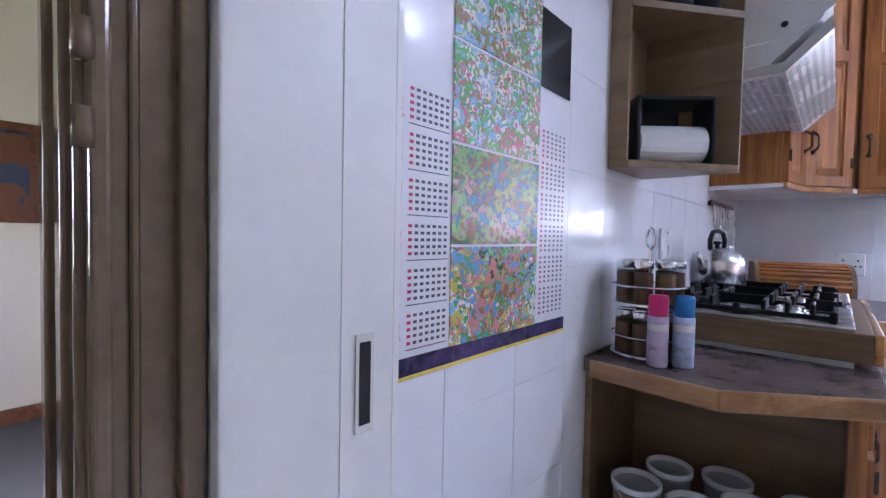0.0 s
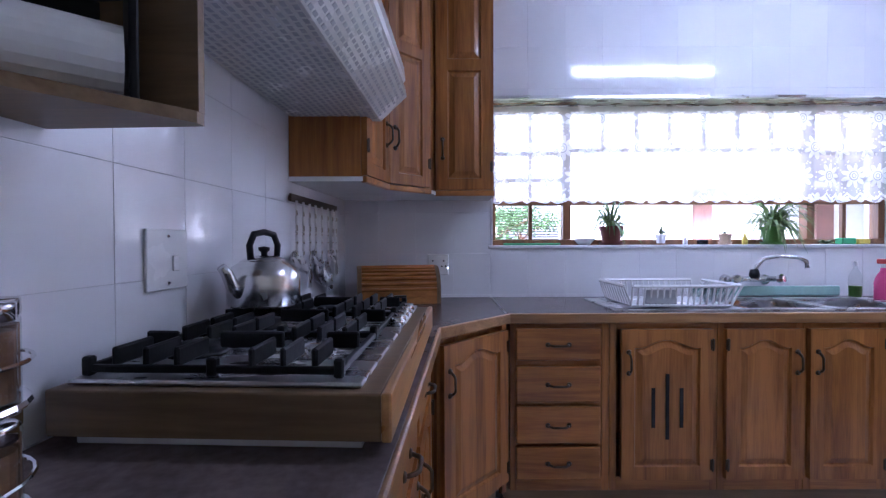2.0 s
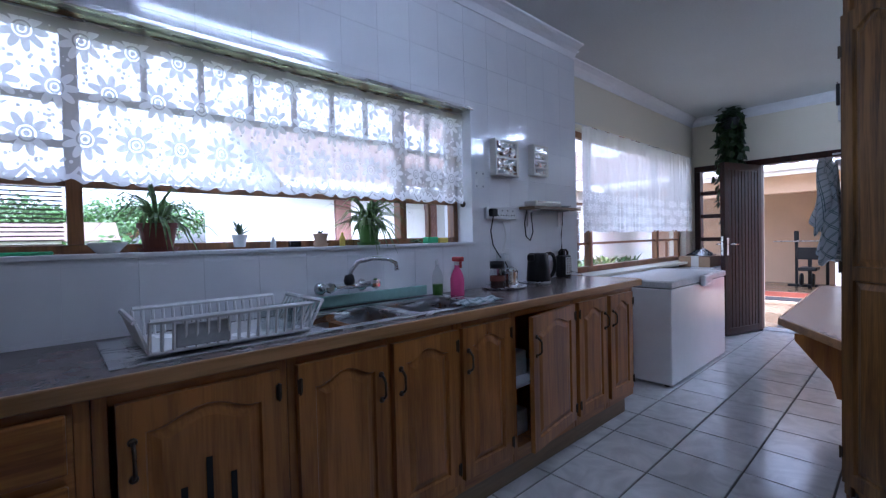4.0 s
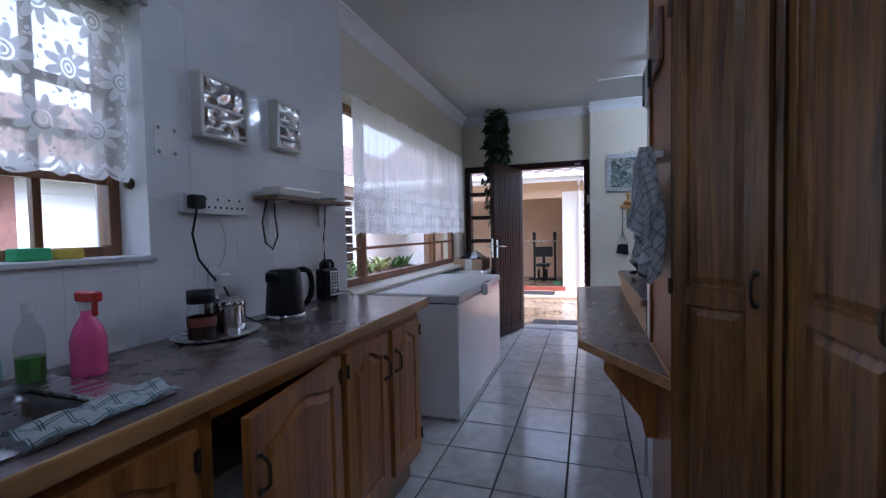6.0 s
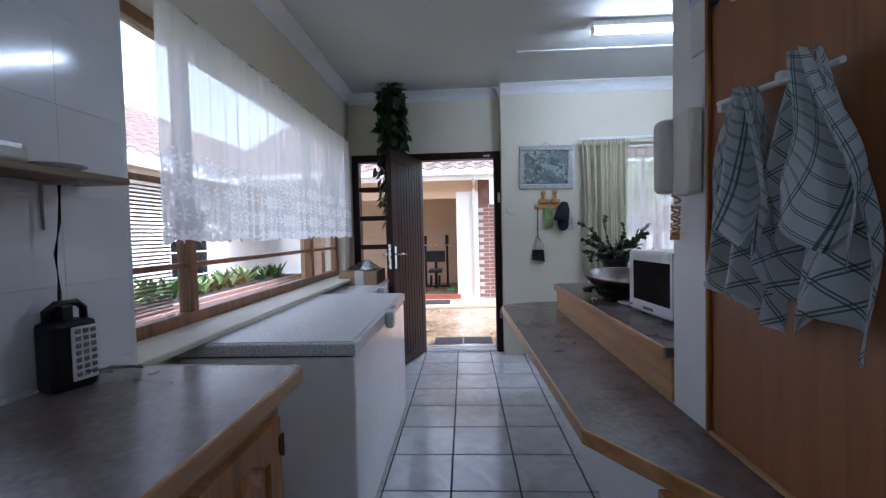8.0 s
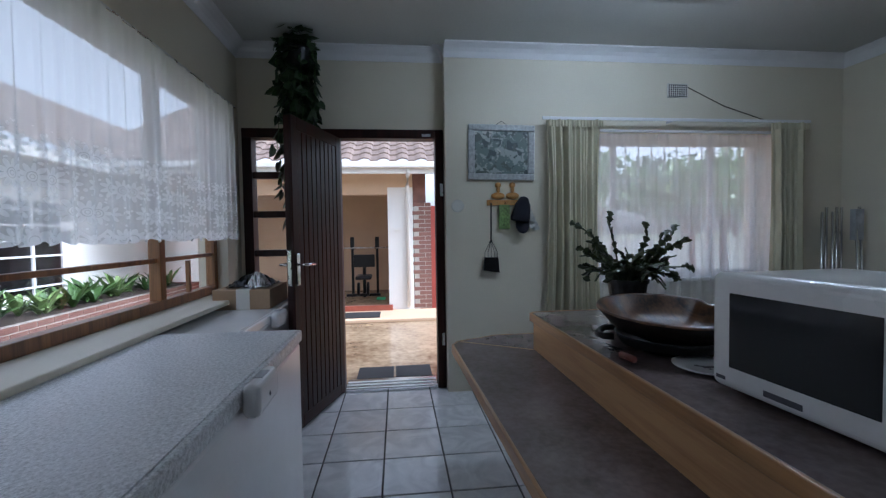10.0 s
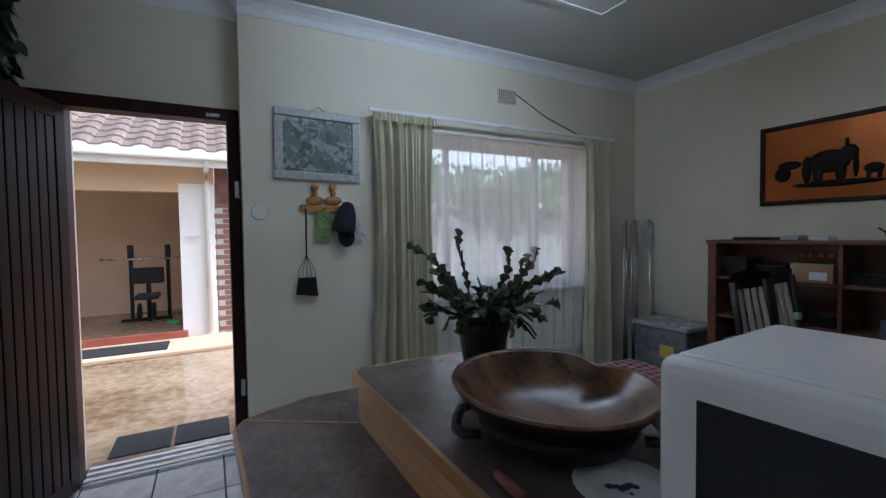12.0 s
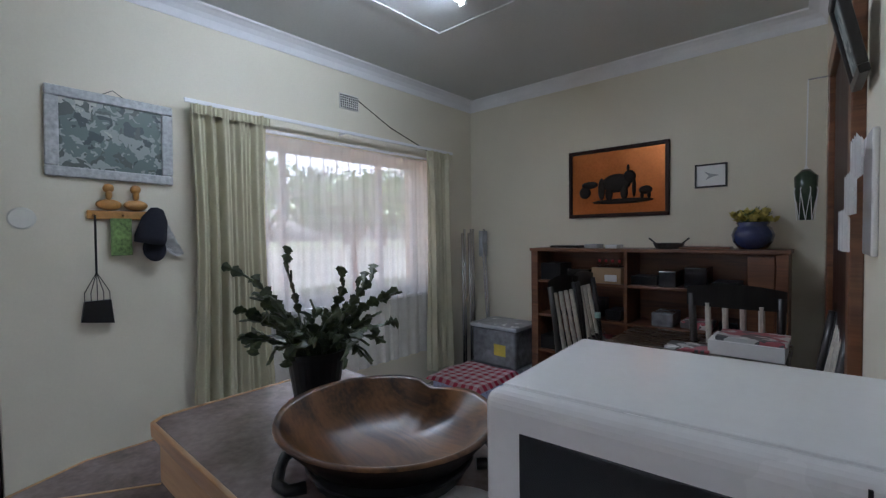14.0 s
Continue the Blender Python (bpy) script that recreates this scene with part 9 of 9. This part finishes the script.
# side wall of the dining corner: doorway, tilted picture, hanging bottle, letter rack
SWM = facing((4.345, YB), (4.255, 0.62))[0]        # x along the wall from its far corner; the room is on the -y side
dk = thing("door_2", (4.38, -1.2, 0), "dark brown wooden door frame and door in the side wall", "door", kind="structure")
for a in ((0.85, 0, 0.94, 2.12), (1.90, 0, 1.98, 2.12)):
    bm = box(a[0], -0.03, a[1], a[2], 0.0, a[3], 0.004)
    bm.transform(SWM)
    part("jamb", bm, "case", dk)
bm = box(0.94, -0.03, 2.04, 1.90, 0, 2.12, 0.004)
bm.transform(SWM)
part("head", bm, "case", dk)
bm = box(0.94, -0.008, 0.005, 1.90, 0, 2.04, 0.002)
bm.transform(SWM)
part("door_leaf", bm, "door_dark", dk)
tp2 = thing("tilted_picture", (4.33, -0.2, 2.1), "dark-framed picture tilting forward from the side wall", "picture")
TM2 = SWM @ Matrix.Translation((2.10, -0.012, 1.71)) @ pose(0, 0, 0, 12, 0, 0)
for x0, z0, x1, z1 in ((-0.09, 0.0, 0.09, 0.02), (-0.09, 0.21, 0.09, 0.23), (-0.09, 0.02, -0.07, 0.21), (0.07, 0.02, 0.09, 0.21)):
    bm = box(x0, -0.02, z0, x1, 0, z1, 0.003)
    bm.transform(TM2)
    part("frame_side", bm, "chair", tp2)
bm = box(-0.07, -0.012, 0.02, 0.07, -0.006, 0.21)
bm.transform(TM2)
part("print", bm, "gardenpic", tp2)
hbp = Vector((4.43, -1.33, 1.42))
hbt = thing("hanging_bottle", hbp, "green glass bottle in a white macrame hanger", "hanger")
part("bottle", lathe([(0, 0), (0.035, 0), (0.04, 0.1), (0.05, 0.12), (0.055, 0.25), (0.02, 0.29), (0, 0.29)], hbp, 18), "bottle_green", hbt, smooth=True)
bm = tube([hbp + Vector((0, 0, 0.29)), hbp + Vector((-0.005, 0, 0.8))], 0.004, 6)
for i in range(8):
    a = i * math.pi / 4
    for tw in (0.4, -0.4):
        tube([hbp + Vector((0.04 * math.cos(a), 0.04 * math.sin(a), 0.0)), hbp + Vector((0.058 * math.cos(a + tw), 0.058 * math.sin(a + tw), 0.17)), hbp + Vector((0, 0, 0.32))], 0.002, 4, bm)
part("macrame", bm, "paper", hbt)
part("wall_hook", tube([hbp + Vector((-0.005, 0, 0.8)), hbp + Vector((-0.1, 0, 0.8))], 0.005, 6), "steel", hbt)
lr = thing("letter_rack", (4.30, 0.1, 1.3), "white scalloped letter rack with papers on the side wall", "letter rack")
for i in range(3):
    bm = sheet(lambda u, v: ((2.06 + 0.16 * u, -0.03 - 0.02 * (2 - i) * 0.5 - 0.006 * math.sin(u * 25), 1.31 + i * 0.085 + (0.085 + 0.012 * math.sin(u * 25)) * v), (u, v)), 30, 2, thick=0.006)
    bm.transform(SWM)
    part("pocket", bm, "plastic_w", lr)
bm = box(2.06, -0.012, 1.30, 2.22, 0, 1.58, 0.004)
bm.transform(SWM)
part("back_board", bm, "plastic_w", lr)

# ---------------------------------------------------------------- hanging plant and carton
hp = Vector((6.93, 2.89, 2.44))
hg = thing("hanging_plant", hp, "trailing heart-leaved plant hanging from the ceiling", "plant")
part("pot", lathe([(0, 0), (0.07, 0), (0.095, 0.12), (0.1, 0.12), (0.098, 0.13), (0.08, 0.12), (0, 0.11)], hp, 22), "black", hg)
bm = bmesh.new()
for i in range(3):
    a = i * 2.1
    tube([hp + Vector((0.095 * math.cos(a), 0.095 * math.sin(a), 0.12)), hp + Vector((0, 0, 0.30))], 0.002, 4, bm)
part("wire", bm, "black", hg)
rnd = random.Random(31)
bv, bl_ = bmesh.new(), bmesh.new()


def heart(bm_, p, ax, nrm, s):
    side = ax.cross(nrm).normalized()
    outl = [(0, 0), (0.35, -0.12), (0.5, 0.15), (0.42, 0.5), (0, 1.0), (-0.42, 0.5), (-0.5, 0.15), (-0.35, -0.12)]
    cen = bm_.verts.new(p + ax * s * 0.35 - nrm * s * 0.08)
    ring = [bm_.verts.new(p + side * x * s + ax * y * s) for x, y in outl]
    for i in range(8):
        bm_.faces.new((cen, ring[i], ring[(i + 1) % 8]))


for k in range(24):
    a = rnd.uniform(0, 6.28)
    r0 = rnd.uniform(0.05, 0.15)
    L = rnd.uniform(0.3, 1.3) if k else 1.35
    pts = [hp + Vector((r0 * math.cos(a) * (0.6 + 0.4 * min(1, i / 2)), r0 * math.sin(a) * (0.6 + 0.4 * min(1, i / 2)), 0.14 - max(0, i - 1) * L / 10 + (0.03 if i == 1 else 0))) + Vector((rnd.gauss(0, 0.012), rnd.gauss(0, 0.012), 0)) for i in range(12)]
    tube(pts, 0.003, 4, bv)
    for i in range(1, 12):
        for _ in range(2):
            d = Vector((rnd.gauss(0, 1), rnd.gauss(0, 1), -1.1)).normalized()
            nr = Vector((math.cos(a) + rnd.gauss(0, 0.5), math.sin(a) + rnd.gauss(0, 0.5), 0.5)).normalized()
            nr = (nr - d * nr.dot(d)).normalized()
            heart(bl_, pts[i] + Vector((rnd.gauss(0, 0.012), rnd.gauss(0, 0.012), 0)), d, nr, rnd.uniform(0.06, 0.1))
for _ in range(60):
    a = rnd.uniform(0, 6.28)
    p = hp + Vector((rnd.uniform(0.02, 0.11) * math.cos(a), rnd.uniform(0.02, 0.11) * math.sin(a), rnd.uniform(0.08, 0.27)))
    d = Vector((math.cos(a), math.sin(a), rnd.uniform(-0.8, 0.3))).normalized()
    nr = Vector((0, 0, 1)) - d * d.z
    heart(bl_, p, d, nr.normalized(), rnd.uniform(0.05, 0.085))
part("vine", bv, "leaf", hg)
part("leaves", bl_, "leaf_dark", hg)["kind"] = "stuff"
ctn = thing("cardboard_carton", (6.72, 3.16, 0.80), "taped brown cardboard carton on the freezer", "carton")
part("carton", box(6.50, 3.0, 0.80, 6.93, 3.34, 0.925, 0.004), "card", ctn)
part("tape", box(6.4985, 3.12, 0.80, 6.932, 3.20, 0.9265), "cream_plastic", ctn)
pb2 = thing("carrier_bag", (6.7, 3.15, 0.925), "crumpled dark plastic bag on the carton", "bag")
part("film", sheet(lambda u, v: ((6.56 + 0.32 * u, 3.03 + 0.26 * v, 0.93 + 0.07 * math.sin(math.pi * u) * math.sin(math.pi * v) + 0.025 * abs(noise.noise((u * 6, v * 6, 2)))), (u, v)), 24, 20, thick=0.002), "screen", pb2)
part("silver_film", sheet(lambda u, v: ((6.52 + 0.13 * u, 3.02 + 0.14 * v, 0.935 + 0.09 * math.sin(math.pi * u) * math.sin(math.pi * v) + 0.02 * noise.noise((u * 9, v * 9, 5))), (u, v)), 16, 16, thick=0.002), "foil", pb2)

# ---------------------------------------------------------------- tiles of floor and walls
lay_tiles(floor, Matrix.Translation((0, 0, -0.008)), -0.6, -0.9, 7.2, 3.4, 0.345, 0.335, 5.436, 1.967, 0.009, 0.008, "ftile", "floor_tile")
sink_m = Matrix.Translation((0, YW + 0.003, 0)) @ pose(0, 0, 0, 90, 0, 0)
lay_tiles(wall_sink, sink_m, -0.42, 0.80, 3.966, CEIL - 0.002, 0.2065, 0.227, 0.44, 1.14, 0.0005, 0.003, "tile", "wall_tile", [(W1[0], W1[2], W1[1], W1[3]), (-0.3, 1.6, 0.40, 2.7)], 0.015)
hob_m = HW @ pose(0, 0, 0, 0, 0, 90) @ Matrix.Translation((0, 0.003, 0)) @ pose(0, 0, 0, 90, 0, 0)
lay_tiles(wall_hob, hob_m, -1.02, 0.0, 2.02, CEIL - 0.002, 0.207, 0.227, 0.02, 1.125, 0.0014, 0.003, "tile", "wall_tile", [(1.4, 1.46, 2.02, 2.7), (0.3, 0.0, 2.02, 0.78)], 0.04)
